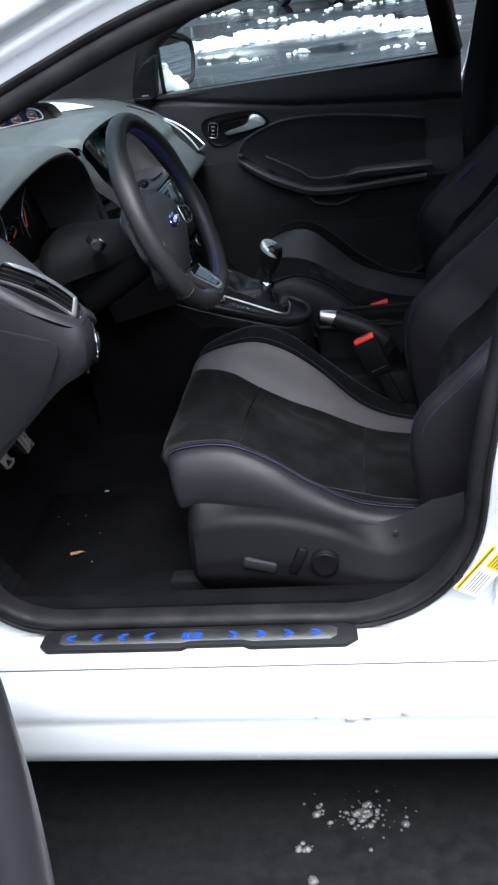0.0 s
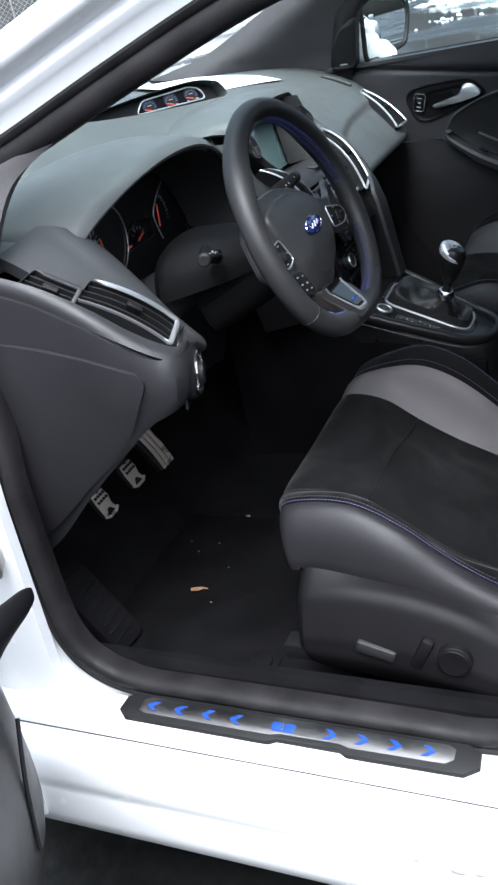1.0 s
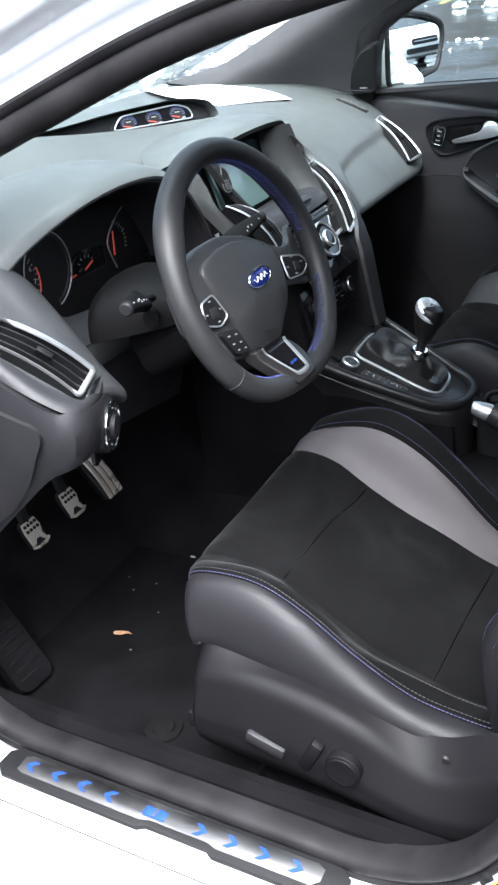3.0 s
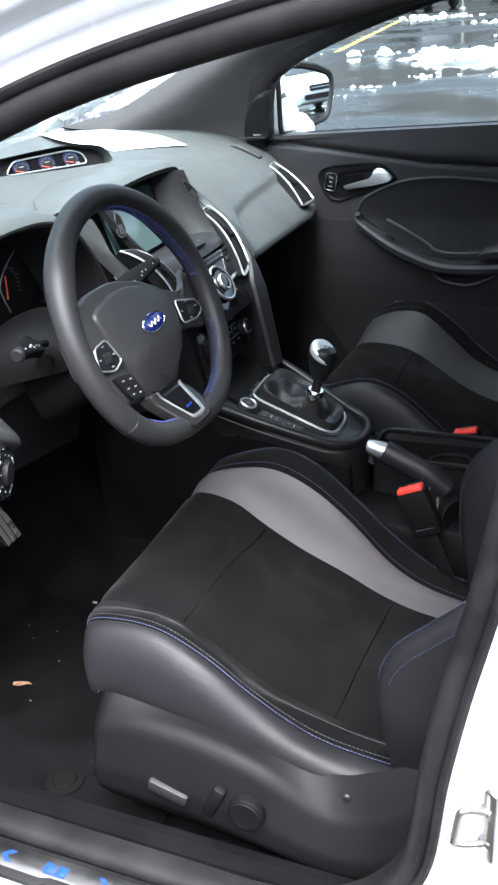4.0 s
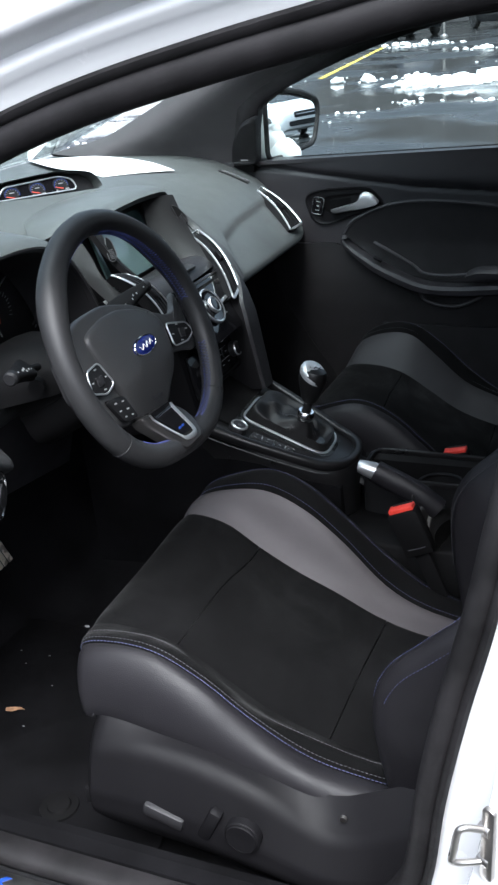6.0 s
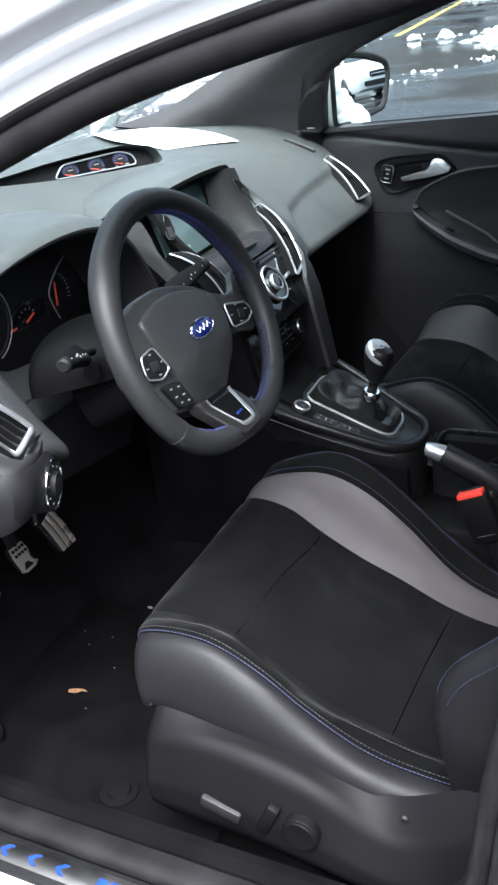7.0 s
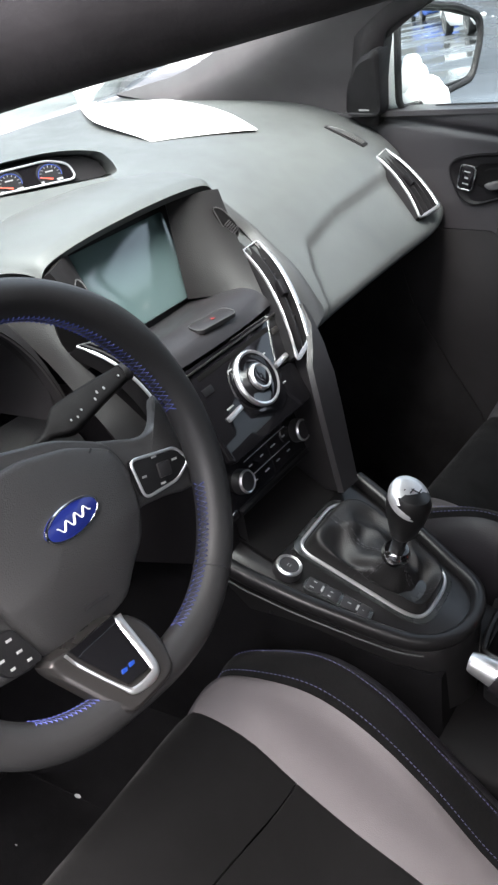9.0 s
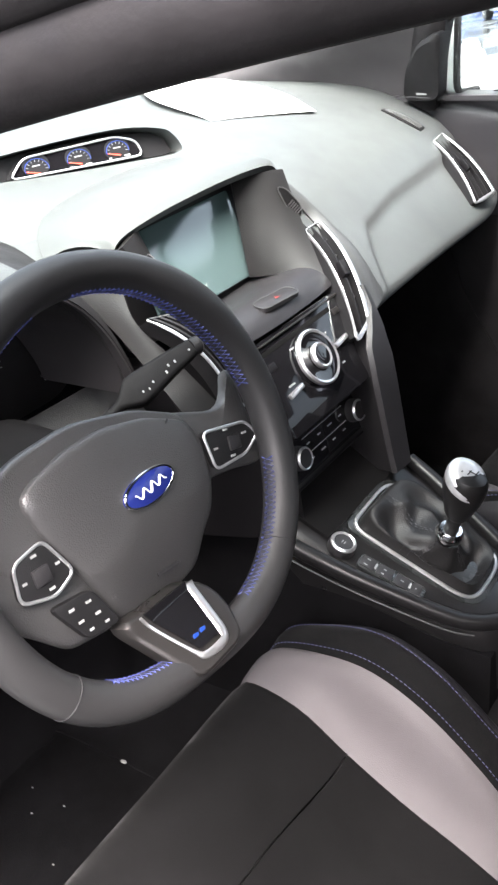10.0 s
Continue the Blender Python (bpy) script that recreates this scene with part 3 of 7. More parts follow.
tagged(liner, "black carpet liner beside the passenger footwell", "trim", kind="structure")
bk = part("firewall", sheet(lambda u, v: (-0.80 + 0.03 * v, -0.74 + 1.48 * u, 0.25 + 0.755 * v), 6, 6, 0.04), CARPET)
tagged(bk, "black firewall behind the dashboard", "bulkhead", kind="structure")


# front pillar trims inside
def pillar_trim(s):
    front = [(-0.80, 0.68, 1.035), (-0.717, 0.678, 1.051), (-0.611, 0.668, 1.076), (-0.446, 0.638, 1.146), (-0.336, 0.617, 1.197), (-0.15, 0.575, 1.275), (0.06, 0.54, 1.34)]
    rear = [(-0.30, 0.715, 0.985), (-0.285, 0.700, 1.03), (-0.262, 0.672, 1.075), (-0.20, 0.650, 1.118), (-0.105, 0.630, 1.172), (0.03, 0.606, 1.222), (0.19, 0.58, 1.275)]
    def fn(u, v):
        a, b = at_spline(front, v), at_spline(rear, v)
        if s < 0:
            a, b = b + (a - b) * 0.35 + np.array((0, -0.03, 0.012)), b + np.array((0, -0.03, 0.012))
        p = a + (b - a) * u
        bulge = (0.030 if s > 0 else 0.004) * math.sin(math.pi * u) + 0.012 * math.sin(2 * math.pi * u)
        return (p[0] + bulge * 0.5, s * (p[1] - bulge), p[2])
    return sheet(fn, 16, 24, 0.012 * s)


for s in (-1, 1):
    tagged(part("a_pillar_trim", pillar_trim(s), CLOTH), "grey front pillar trim beside the windscreen", "trim", kind="structure")


# ---- dashboard ----
dash = thing("dashboard", "dark grey soft plastic dashboard with silver trimmed vents", "dashboard", (-0.3, 0, 0.70))
TOP = [(-0.80, 0, 1.030), (-0.68, 0, 1.030), (-0.55, 0, 1.028), (-0.44, 0, 1.022), (-0.35, 0, 1.008), (-0.28, 0, 0.985), (-0.225, 0, 0.952), (-0.17, 0, 0.905),
       (-0.125, 0, 0.862), (-0.108, 0, 0.842), (-0.118, 0, 0.826), (-0.18, 0, 0.806), (-0.30, 0, 0.770), (-0.45, 0, 0.70)]


def dash_point(k, y):
    """Point k of the dashboard's section at y; the middle stands higher and further back."""
    x, _, z = at_spline(TOP, k)
    mid = math.exp(-((y / 0.24) ** 2))
    near = min(max((x + 0.55) / 0.35, 0), 1)
    end = max(abs(y) - 0.55, 0) / 0.15
    return (x + 0.045 * mid * near - 0.03 * end ** 2 * near, y, z + 0.028 * mid * near - 0.004 * end)


def glovebox_line(k, y):
    """A shallow step where the glovebox lid starts: across the pad, round a corner and down towards the stack."""
    x, y, z = dash_point(k, y)
    top = lerp((0.20, 0.274, 0.388, 0.60), (0.575, 0.541, 0.522, 0.512), y)
    left = lerp((0.52, 0.541, 0.579, 0.63, 0.72), (0.30, 0.274, 0.234, 0.207, 0.185), k)
    inside = min((k - top) * 1.2, y - left)
    proud = min(max((k - 0.36) / 0.10, 0), 1) / (1 + math.exp(min(max(inside / 0.0035, -40), 40)))
    return (x + 0.0075 * proud, y, z + 0.0065 * proud)


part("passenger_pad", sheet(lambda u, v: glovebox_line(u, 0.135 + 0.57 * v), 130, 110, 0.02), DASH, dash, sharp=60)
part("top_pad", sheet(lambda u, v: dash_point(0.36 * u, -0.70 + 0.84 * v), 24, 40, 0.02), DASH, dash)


# driver's side of the dashboard, below and outboard of the instruments
def lip_start(y):
    return lerp((-0.70, -0.60, -0.55, -0.50, -0.45, -0.17), (0.355, 0.37, 0.45, 0.52, 0.555, 0.565), y)


def driver_face(u, v):
    y = -0.672 + 0.517 * v
    k0 = lip_start(y)
    k = k0 + (0.80 - k0) * u
    x, y, z = dash_point(k, y)
    lift = 0.028 * math.exp(-(((y + 0.56) / 0.09) ** 2)) * max(1 - (k - k0) / 0.12, 0)
    away = min(max((y + 0.556) / 0.085, 0), 1)
    away = away * away * (3 - 2 * away)
    drop = min(max((y + 0.590) / 0.060, 0), 1)
    drop = drop * drop * (3 - 2 * drop)
    return (x - 0.115 * away, y, z + lift - 0.030 * drop)


# one plastic with the top pad; the darker tone paints its shade
part("driver_pad", sheet(driver_face, 40, 72, 0.02), DASHSHADED, dash, sharp=60)

# instrument hood: an arch over the dials, running forward into the top pad
RIM = [(-0.250, -0.585, 0.975), (-0.243, -0.572, 0.990), (-0.222, -0.53, 1.018), (-0.196, -0.46, 1.045), (-0.182, -0.38, 1.055), (-0.172, -0.31, 1.049),
       (-0.170, -0.255, 1.020), (-0.172, -0.215, 0.975), (-0.166, -0.195, 0.925), (-0.160, -0.19, 0.89)]
BASE = [(-0.38, -0.66, 0.995), (-0.40, -0.64, 1.012), (-0.43, -0.58, 1.022), (-0.45, -0.48, 1.030), (-0.46, -0.38, 1.034), (-0.45, -0.29, 1.034),
        (-0.42, -0.21, 1.034), (-0.36, -0.165, 1.02), (-0.30, -0.165, 0.98), (-0.25, -0.17, 0.92)]


def hood(u, v):
    a, b = at_spline(RIM, u), at_spline(BASE, u)
    p = a + (b - a) * v
    swell = 0.020 * math.sin(math.pi * v) * math.sin(math.pi * min(u * 1.15, 1))
    roll = 0.010 * max(1 - v / 0.07, 0) ** 2
    return (p[0] - roll * 0.3, p[1], p[2] + swell - roll)


part("instrument_hood", sheet(lambda u, v: hood(0.60 * u, v), 40, 24, 0.012), DASH, dash, "soft grey hood over the instruments")
# same moulding as the hood, its inner side darkened to paint in shade
part("hood_flank", sheet(lambda u, v: hood(0.60 + 0.40 * u, v), 20, 24, 0.012), FLANKSHADED, dash)


def hood_lining(u, v):
    a, b = at_spline(RIM, u), np.array(at_spline(RIM, u))
    c = np.array((-0.30, -0.375, 0.94))
    b = c + (a - c) * (0.80, 0.86, 0.80) + (-0.085, 0, 0)
    p = a + (b - a) * v - (0.004, 0, 0.010)
    return tuple(p)


part("hood_lining", sheet(hood_lining, 40, 10, 0.003), PLASTIC, dash)

# instrument cluster: an upright panel with two rings, a small display between them and its chrome edge
IC = axes((-0.288, -0.375, 0.907), (0, 1, 0), (0, 0, 1))
cluster = part("dial_panel", slab(round_corners(ccw([(-0.19, -0.055), (0.215, -0.055), (0.215, 0.105), (-0.19, 0.090)]), 0.045, 8), 0.01, IC @ pose(0, 0, -0.014), 0.003), SOFTBLACK, dash, "dark instrument cluster with two round dials")
UPIC = IC.to_3x3() @ Vector((0, 0, 1))
LEFT_DIAL = [(-0.075 + 0.050 * math.cos(radians(a)), 0.033 + 0.055 * math.sin(radians(a))) for a in np.linspace(-75, 200, 36)]
RIGHT_DIAL = [(0.080, -0.012), (0.070, 0.012), (0.067, 0.034), (0.090, 0.058), (0.122, 0.076), (0.155, 0.090), (0.192, 0.094), (0.215, 0.080), (0.218, 0.045), (0.200, 0.0), (0.167, -0.025)]
for outline in (LEFT_DIAL, RIGHT_DIAL):
    path = [(p[0], p[1], 0.0) for p in outline]
    part("dial_ring", tube([IC @ Vector(p) for p in spline(path, 60)], 0.0011, up=UPIC), SILVER, cluster, "thin chrome dial ring")
    mid = np.mean(outline, axis=0)
    inner = [IC @ Vector((mid[0] + (p[0] - mid[0]) * 0.94, mid[1] + (p[1] - mid[1]) * 0.94, -0.003)) for p in spline(path, 60)]
    part("dial_edge", tube(inner, 0.0016, up=UPIC), PLASTIC, cluster)
for cx, cy, r, a0, a1, count in ((-0.140, 0.028, 0.044, -20, 62, 9), (0.080, 0.022, 0.036, -15, 75, 10)):
    ticks = bmesh.new()
    for k in range(count):
        a = a0 + (a1 - a0) * k / (count - 1)
        long = 0.0036 if k % 2 == 0 else 0.0020
        slab([(-long, -0.0005), (long, -0.0005), (long, 0.0005), (-long, 0.0005)], 0.0006,
             IC @ pose(cx + r * math.cos(radians(a)), cy + r * math.sin(radians(a)), -0.003, 0, 0, a), bm=ticks)
    part("tick_marks", ticks, MARK, cluster)
arc = [IC @ Vector((-0.140 + 0.047 * math.cos(radians(a)), 0.028 + 0.047 * math.sin(radians(a)), -0.002)) for a in np.linspace(-24, 22, 14)]
part("red_zone", tube(arc, 0.0013, squash=0.5), ORANGE, cluster)
part("needle", slab([(-0.0016, -0.016), (0.0016, -0.016), (0.0009, 0.020), (-0.0009, 0.020)], 0.002, IC @ pose(0.083, 0.024, -0.002, 0, 0, -6), 0.0005), ORANGE, cluster)
for digit, u, v in (("6", -0.108, 0.046), ("7", -0.103, 0.027)):
    part("dial_digit", text_mesh(digit, 0.010, 0.0004, IC @ pose(u, v, -0.002)), MARK, cluster, smooth=False)
DSP = [(-0.037, 0.002), (0.056, 0.002), (0.054, 0.028), (0.040, 0.037), (0.000, 0.038), (-0.018, 0.031)]
part("centre_display", slab(ccw(DSP), 0.003, IC @ pose(0, 0, -0.004), 0.001), GLOSSBLACK, cluster)
part("display_edge", tube([IC @ Vector((u, v, 0.000)) for u, v in even(round_corners(ccw(DSP), 0.004), 60)], 0.0007, True, up=UPIC), SATIN, cluster)
for cx, cy, w, turn in ((-0.024, 0.008, 0.012, 4), (0.014, 0.013, 0.022, 22)):
    part("display_pointer", slab([(-w / 2, -0.0016), (w / 2, -0.0016), (w / 2, 0.0016), (-w / 2, 0.0016)], 0.0005, IC @ pose(cx, cy, 0.0, 0, 0, turn)), ORANGE, cluster)
bars = bmesh.new()
for k in range(5):
    a = radians(150 - 30 * k)
    box((0.004, 0.0008, 0.0005), IC @ pose(0.008 + 0.018 * math.cos(a), 0.014 + 0.014 * math.sin(a), 0.0, 0, 0, math.degrees(a)), bm=bars)
part("display_marks", bars, MARK, cluster)
own(dash)


def fan(a, b, c, d, s, t):
    """Point of the four-cornered patch a b c d."""
    a, b, c, d = (np.array(q, float) for q in (a, b, c, d))
    return (a * (1 - s) + b * s) * (1 - t) + (d * (1 - s) + c * s) * t


def vent(name, quad, inward, host, slats=3, frame_r=0.0050, bow=(0, 0, 0), thick="cd", trim=None, thin=0.30):
    """An air vent in a four-cornered opening: satin frame, dark duct, vanes and a thumb tab."""
    a, b, c, d = quad
    bow = np.array(bow, float)
    inward = np.array(inward, float)

    def at(s, t, depth=0.0):
        return fan(a, b, c, d, s, t) + bow * 4 * s * (1 - s) + inward * depth

    base = part(name, sheet(lambda s, t: at(s, t, 0.030), 10, 4, 0.003), SOFTBLACK, host, "air vent with satin silver frame and dark vanes")
    edge = [at(s, 0) for s in np.linspace(0, 0.94, 12)] + [at(1, 0)] + [at(1, 1)] + [at(s, 1) for s in np.linspace(0.94, 0.06, 12)] + [at(0, 1)]
    loop = np.array(even(round_corners(edge, 0.007, 4), 110))
    la, lb, lc = (float(np.linalg.norm(np.array(p) - np.array(q))) for p, q in ((a, b), (b, c), (c, d)))
    whole = la + lb + lc + float(np.linalg.norm(np.array(d) - np.array(a)))
    t0, t1 = (0.0, la + lb) if thick == "ab" else (la, la + lb + lc)

    def rail(k):
        # the outer rail and the lower end are broad, the rest is a thin edge
        into = min(k * whole - t0, t1 - k * whole) / 0.010
        r = frame_r * (thin + (1 - thin) * min(max(into + 0.3, 0), 1))
        return round_profile(r, frame_r * 0.7, 8)

    part("vent_frame", sweep(loop, rail, True, up=-inward), trim or SILVER, base, "dark vent frame" if trim else "satin silver vent frame")
    wall = [[p + inward * h for p in loop[::2]] for h in (0.0, 0.030)]
    part("duct", loft(wall, True, False), SOFTBLACK, base)
    for k in range(slats):
        t = (k + 1) / (slats + 1)
        line = [at(s, t, 0.006) for s in np.linspace(0.02, 0.98, 12)]
        part("vane", sweep(line, [(-0.0012, -0.009), (0.0012, -0.009), (0.0012, 0.004), (-0.0012, 0.004)], up=-inward), SOFTBLACK, base)
    for s in (0.22, 0.40, 0.60, 0.78):
        line = [at(s, t, 0.017) for t in np.linspace(0.03, 0.97, 5)]
        part("cross_vane", sweep(line, [(-0.001, -0.006), (0.001, -0.006), (0.001, 0.004), (-0.001, 0.004)], up=-inward), PLASTIC, base)
    tab = at(0.52, 0.5, 0.0)
    along, acr = at(0.6, 0.5) - at(0.4, 0.5), at(0.5, 0.8) - at(0.5, 0.2)
    part("thumb_tab", box((0.022, 0.008, 0.010), axes(tab, along, acr), 0.002), SHIELD, base)
    return base


# outboard vents, one each side
for s in (-1, 1):
    q = [(-0.222, s * 0.662, 0.944), (-0.110, s * 0.616, 0.868), (-0.116, s * 0.556, 0.866), (-0.206, s * 0.596, 0.948)]
    if s < 0:
        q = [(-0.210, -0.676, 0.935), (-0.114, -0.634, 0.853), (-0.121, -0.590, 0.867), (-0.200, -0.645, 0.949)]
    vent("side_vent", q, (-0.62, 0, -0.62), dash, 3, 0.0032 if s > 0 else 0.0040, bow=(0.006, 0, 0.006), thick="ab" if s > 0 else "cd", thin=0.34 if s > 0 else 0.12)
    # demister slot at the outer end of the pad
    if s > 0:
        grille = lambda u, v, lift: tuple(np.array(glovebox_line(0.362 + 0.088 * u, 0.608 + (v - 0.5) * 0.030 * math.sin(math.pi * (0.12 + 0.62 * u)))) + np.array((0.6, 0, 0.8)) * lift)
        slot = part("demister_slot", sheet(lambda u, v: grille(u, v, 0.0022), 14, 8, 0.003), RECESS, dash, "dark flush demister grille")
        for v in (0.25, 0.5, 0.75):
            part("grille_bar", tube([grille(u, v, 0.0030) for u in np.linspace(0.06, 0.94, 12)], 0.0009, n=5), PLASTIC, slot)
own(dash)
# dark fillet vent and its slats outboard of the driver's side vent
vent("corner_vent", [(-0.275, -0.705, 0.965), (-0.212, -0.690, 0.928), (-0.206, -0.664, 0.944), (-0.262, -0.672, 0.975)], (-0.62, 0.1, -0.62), dash, 3, 0.0035, trim=PLASTIC)

# end cap and knee panel on the driver's side
KN_TOP = [(-0.36, -0.704, 0.972), (-0.27, -0.701, 0.948), (-0.197, -0.693, 0.908), (-0.132, -0.683, 0.862), (-0.103, -0.668, 0.842), (-0.106, -0.640, 0.838), (-0.120, -0.60, 0.834), (-0.150, -0.560, 0.828), (-0.245, -0.525, 0.815), (-0.26, -0.20, 0.80)]
KN_LOW = [(-0.46, -0.685, 0.50), (-0.36, -0.680, 0.555), (-0.27, -0.676, 0.645), (-0.175, -0.674, 0.732), (-0.112, -0.672, 0.782), (-0.120, -0.640, 0.780), (-0.132, -0.60, 0.755), (-0.170, -0.560, 0.735), (-0.26, -0.525, 0.70), (-0.29, -0.20, 0.64)]


def knee(u, v):
    a, b = at_spline(KN_TOP, u), at_spline(KN_LOW, u)
    p = a + (b - a) * v
    out = 0.009 * math.sin(math.pi * min(v * 1.1, 1)) ** 0.7
    return (p[0] + out * (0.2 if u < 0.4 else 0.8), p[1] - out * (1.0 if u < 0.45 else 0.0), p[2])


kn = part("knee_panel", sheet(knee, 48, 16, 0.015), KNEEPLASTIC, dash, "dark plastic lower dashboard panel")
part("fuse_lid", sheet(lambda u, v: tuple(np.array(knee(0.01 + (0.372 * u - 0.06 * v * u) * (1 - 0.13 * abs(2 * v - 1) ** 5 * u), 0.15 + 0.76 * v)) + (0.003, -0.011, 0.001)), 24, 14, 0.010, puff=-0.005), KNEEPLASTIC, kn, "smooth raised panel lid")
V_LOW = [(-0.36, -0.700, 0.988), (-0.27, -0.697, 0.964), (-0.206, -0.686, 0.926), (-0.148, -0.668, 0.876), (-0.108, -0.648, 0.848), (-0.106, -0.625, 0.845), (-0.116, -0.60, 0.848), (-0.146, -0.560, 0.848), (-0.235, -0.525, 0.84), (-0.25, -0.20, 0.83)]
# darker plastic than the top pad, again shade put into the colour
part("vent_surround", sheet(lambda u, v: tuple(at_spline(V_LOW, u) * (1 - v) + at_spline(KN_TOP, u) * v + np.array((0.002, -0.002 if u < 0.5 else 0, 0.0015)) * math.sin(math.pi * v)), 60, 8, 0.008), PLASTIC, dash)
for a, b in (((-0.192, -0.676, 0.751), (-0.168, -0.676, 0.737)), ((-0.238, -0.678, 0.700), (-0.222, -0.677, 0.686))):
    part("seam_line", tube([a, b], 0.0010), SHIELD, kn)
# head-lamp switch on the inner corner of the panel
LS = axes((-0.112, -0.600, 0.796), (-0.35, 0.93, 0), (0.1, 0, 1))
part("switch_plate", slab(rounded(0.076, 0.104, 0.014), 0.004, LS @ pose(0.002, 0.006, -0.010), 0.0015), GLOSSBLACK, dash, "glossy dark plate behind the lamp switch")
sw = part("lamp_switch", lathe([(0.0, -0.01), (0.034, -0.01), (0.034, 0.006), (0.028, 0.010), (0.0, 0.010)], LS, 32), SOFTBLACK, dash, "round head-lamp switch with chrome ring")
part("switch_ring", tube([LS @ Vector((0.032 * math.cos(a), 0.032 * math.sin(a), 0.0095)) for a in np.linspace(0, 2 * math.pi, 40, endpoint=False)], 0.0018, True, up=LS.to_3x3() @ Vector((0, 0, 1))), BRIGHT, sw)
part("switch_knob", lathe([(0.0, 0.0), (0.017, 0.008), (0.0155, 0.016), (0.0, 0.0175)], LS, 24), SOFTBLACK, sw)
bars = bmesh.new()
for k in range(6):
    a = radians(40 + 40 * k)
    box((0.0035, 0.0012, 0.0008), LS @ pose(0.0235 * math.cos(a), 0.0235 * math.sin(a), 0.0104), bm=bars)
part("switch_marks", bars, MARK, sw)
box_m = axes((-0.122, -0.630, 0.800), (-0.35, 0.93, 0), (0.1, 0, 1))
part("dimmer_wheel", box((0.010, 0.024, 0.006), box_m, 0.002), SOFTBLACK, dash)

# auxiliary gauge pod on the top pad
GP = axes((-0.373, -0.0187, 1.068), (0.057, 0.165, -0.004), (-0.30, 0.1, 0.95)) @ Matrix.Diagonal((1, 0.78, 1, 1))
POD = [(-0.26, 0.0105), (-0.17, -0.0015), (-0.09, -0.0115), (-0.014, -0.0185), (0.08, -0.0235), (0.125, -0.0255), (0.137, -0.0215), (0.130, 0.0005), (0.112, 0.0155), (0.05, 0.0275), (-0.073, 0.0255), (-0.165, 0.0185)]
pod = part("gauge_pod", loft([[GP @ Vector((0.03 + (u - 0.03) * k, v * k + dv, w)) for u, v in spline(POD, 60, True)] for k, dv, w in ((1.0, 0, 0.012), (1.0, 0, 0.0), (0.97, 0.0, -0.03), (0.88, -0.012, -0.08), (0.80, -0.035, -0.14))], True, False), DASH, dash, "dark pod with three small gauges")
FACE = round_corners(ccw([(-0.088, -0.0105), (0.086, -0.0175), (0.081, 0.0065), (0.055, 0.0180), (-0.066, 0.0160)]), 0.010)
part("pod_recess", slab([(u * 0.96, v * 0.93) for u, v in POD], 0.004, GP @ pose(0, 0, -0.010)), SOFTBLACK, pod)
part("pod_face", slab([(u * 1.06, v * 1.04) for u, v in FACE], 0.002, GP @ pose(0, 0, -0.004)), SOFTBLACK, pod)
part("pod_glass", slab(FACE, 0.002, GP @ pose(0, 0, 0.0)), GLOSSBLACK, pod)
def pod_apron(u, v):
    """Lit slope from the lip of the pod down to the top pad."""
    x, z = at_spline([(-0.46, 0, -0.040), (-0.35, 0, -0.004)] + [(a, 0, b) for a, b in POD[:6]], u)[0::2]
    a = np.array(GP @ Vector((x, z - 0.0075, 0.011)))
    b = np.array((a[0] + 0.085, a[1] + 0.01, 0))
    b[2] = dash_point(lerp((-0.80, -0.68, -0.55, -0.44, -0.35, -0.28, -0.225), (0, 1 / 13, 2 / 13, 3 / 13, 4 / 13, 5 / 13, 6 / 13), b[0]), b[1])[2] - 0.004
    p = a + (b - a) * v
    return (p[0], p[1], p[2] + 0.006 * math.sin(math.pi * v))


part("pod_apron", sheet(pod_apron, 30, 10, 0.006), DASH, pod)
part("pod_frame", sweep([GP @ Vector((u, v, 0.004)) for u, v in even(FACE, 70)], round_profile(0.0014, 0.0013, 8), True, up=GP.to_3x3() @ Vector((0, 0, 1))), SILVER, pod, "satin silver frame")
for cx in (-0.052, 0.002, 0.054):
    g = part("small_gauge", lathe([(0.0, 0.0), (0.017, 0.0), (0.017, 0.0006), (0.0, 0.0008)], GP @ pose(cx, 0.001 - 0.03 * cx, 0.0022), 24), SOFTBLACK, pod, "small round gauge with red needle")
    arc = [GP @ Vector((cx + 0.0150 * math.cos(radians(a)), -0.003 + 0.0150 * math.sin(radians(a)), 0.0035)) for a in np.linspace(-10, 190, 24)]
    part("gauge_arc", tube(arc, 0.0004, n=6), BLUE, g)
    part("gauge_needle", slab([(-0.0010, 0), (0.0010, 0), (0.0005, 0.017), (-0.0005, 0.017)], 0.001, GP @ pose(cx + 0.002, -0.010, 0.0035, 0, 0, 70)), ORANGE, g)
    bm = bmesh.new()
    for k in range(9):
        a = radians(-5 + 23.7 * k)
        box((0.0030, 0.0006, 0.0005), GP @ pose(cx + 0.0122 * math.cos(a), -0.003 + 0.0122 * math.sin(a), 0.0034, 0, 0, math.degrees(a)), bm=bm)
    for dx, w in ((-0.012, 0.004), (0.011, 0.008)):
        box((w, 0.003, 0.0005), GP @ pose(cx + dx, -0.012, 0.0034), bm=bm)
    box((0.010, 0.002, 0.0005), GP @ pose(cx, 0.002, 0.0034), bm=bm)
    part("gauge_marks", bm, MARK, g)

own(dash)

# ---- centre stack ----
stack = thing("centre_stack", "black centre stack with display, radio knob and climate controls", "centre stack", (-0.10, 0, 0.66))
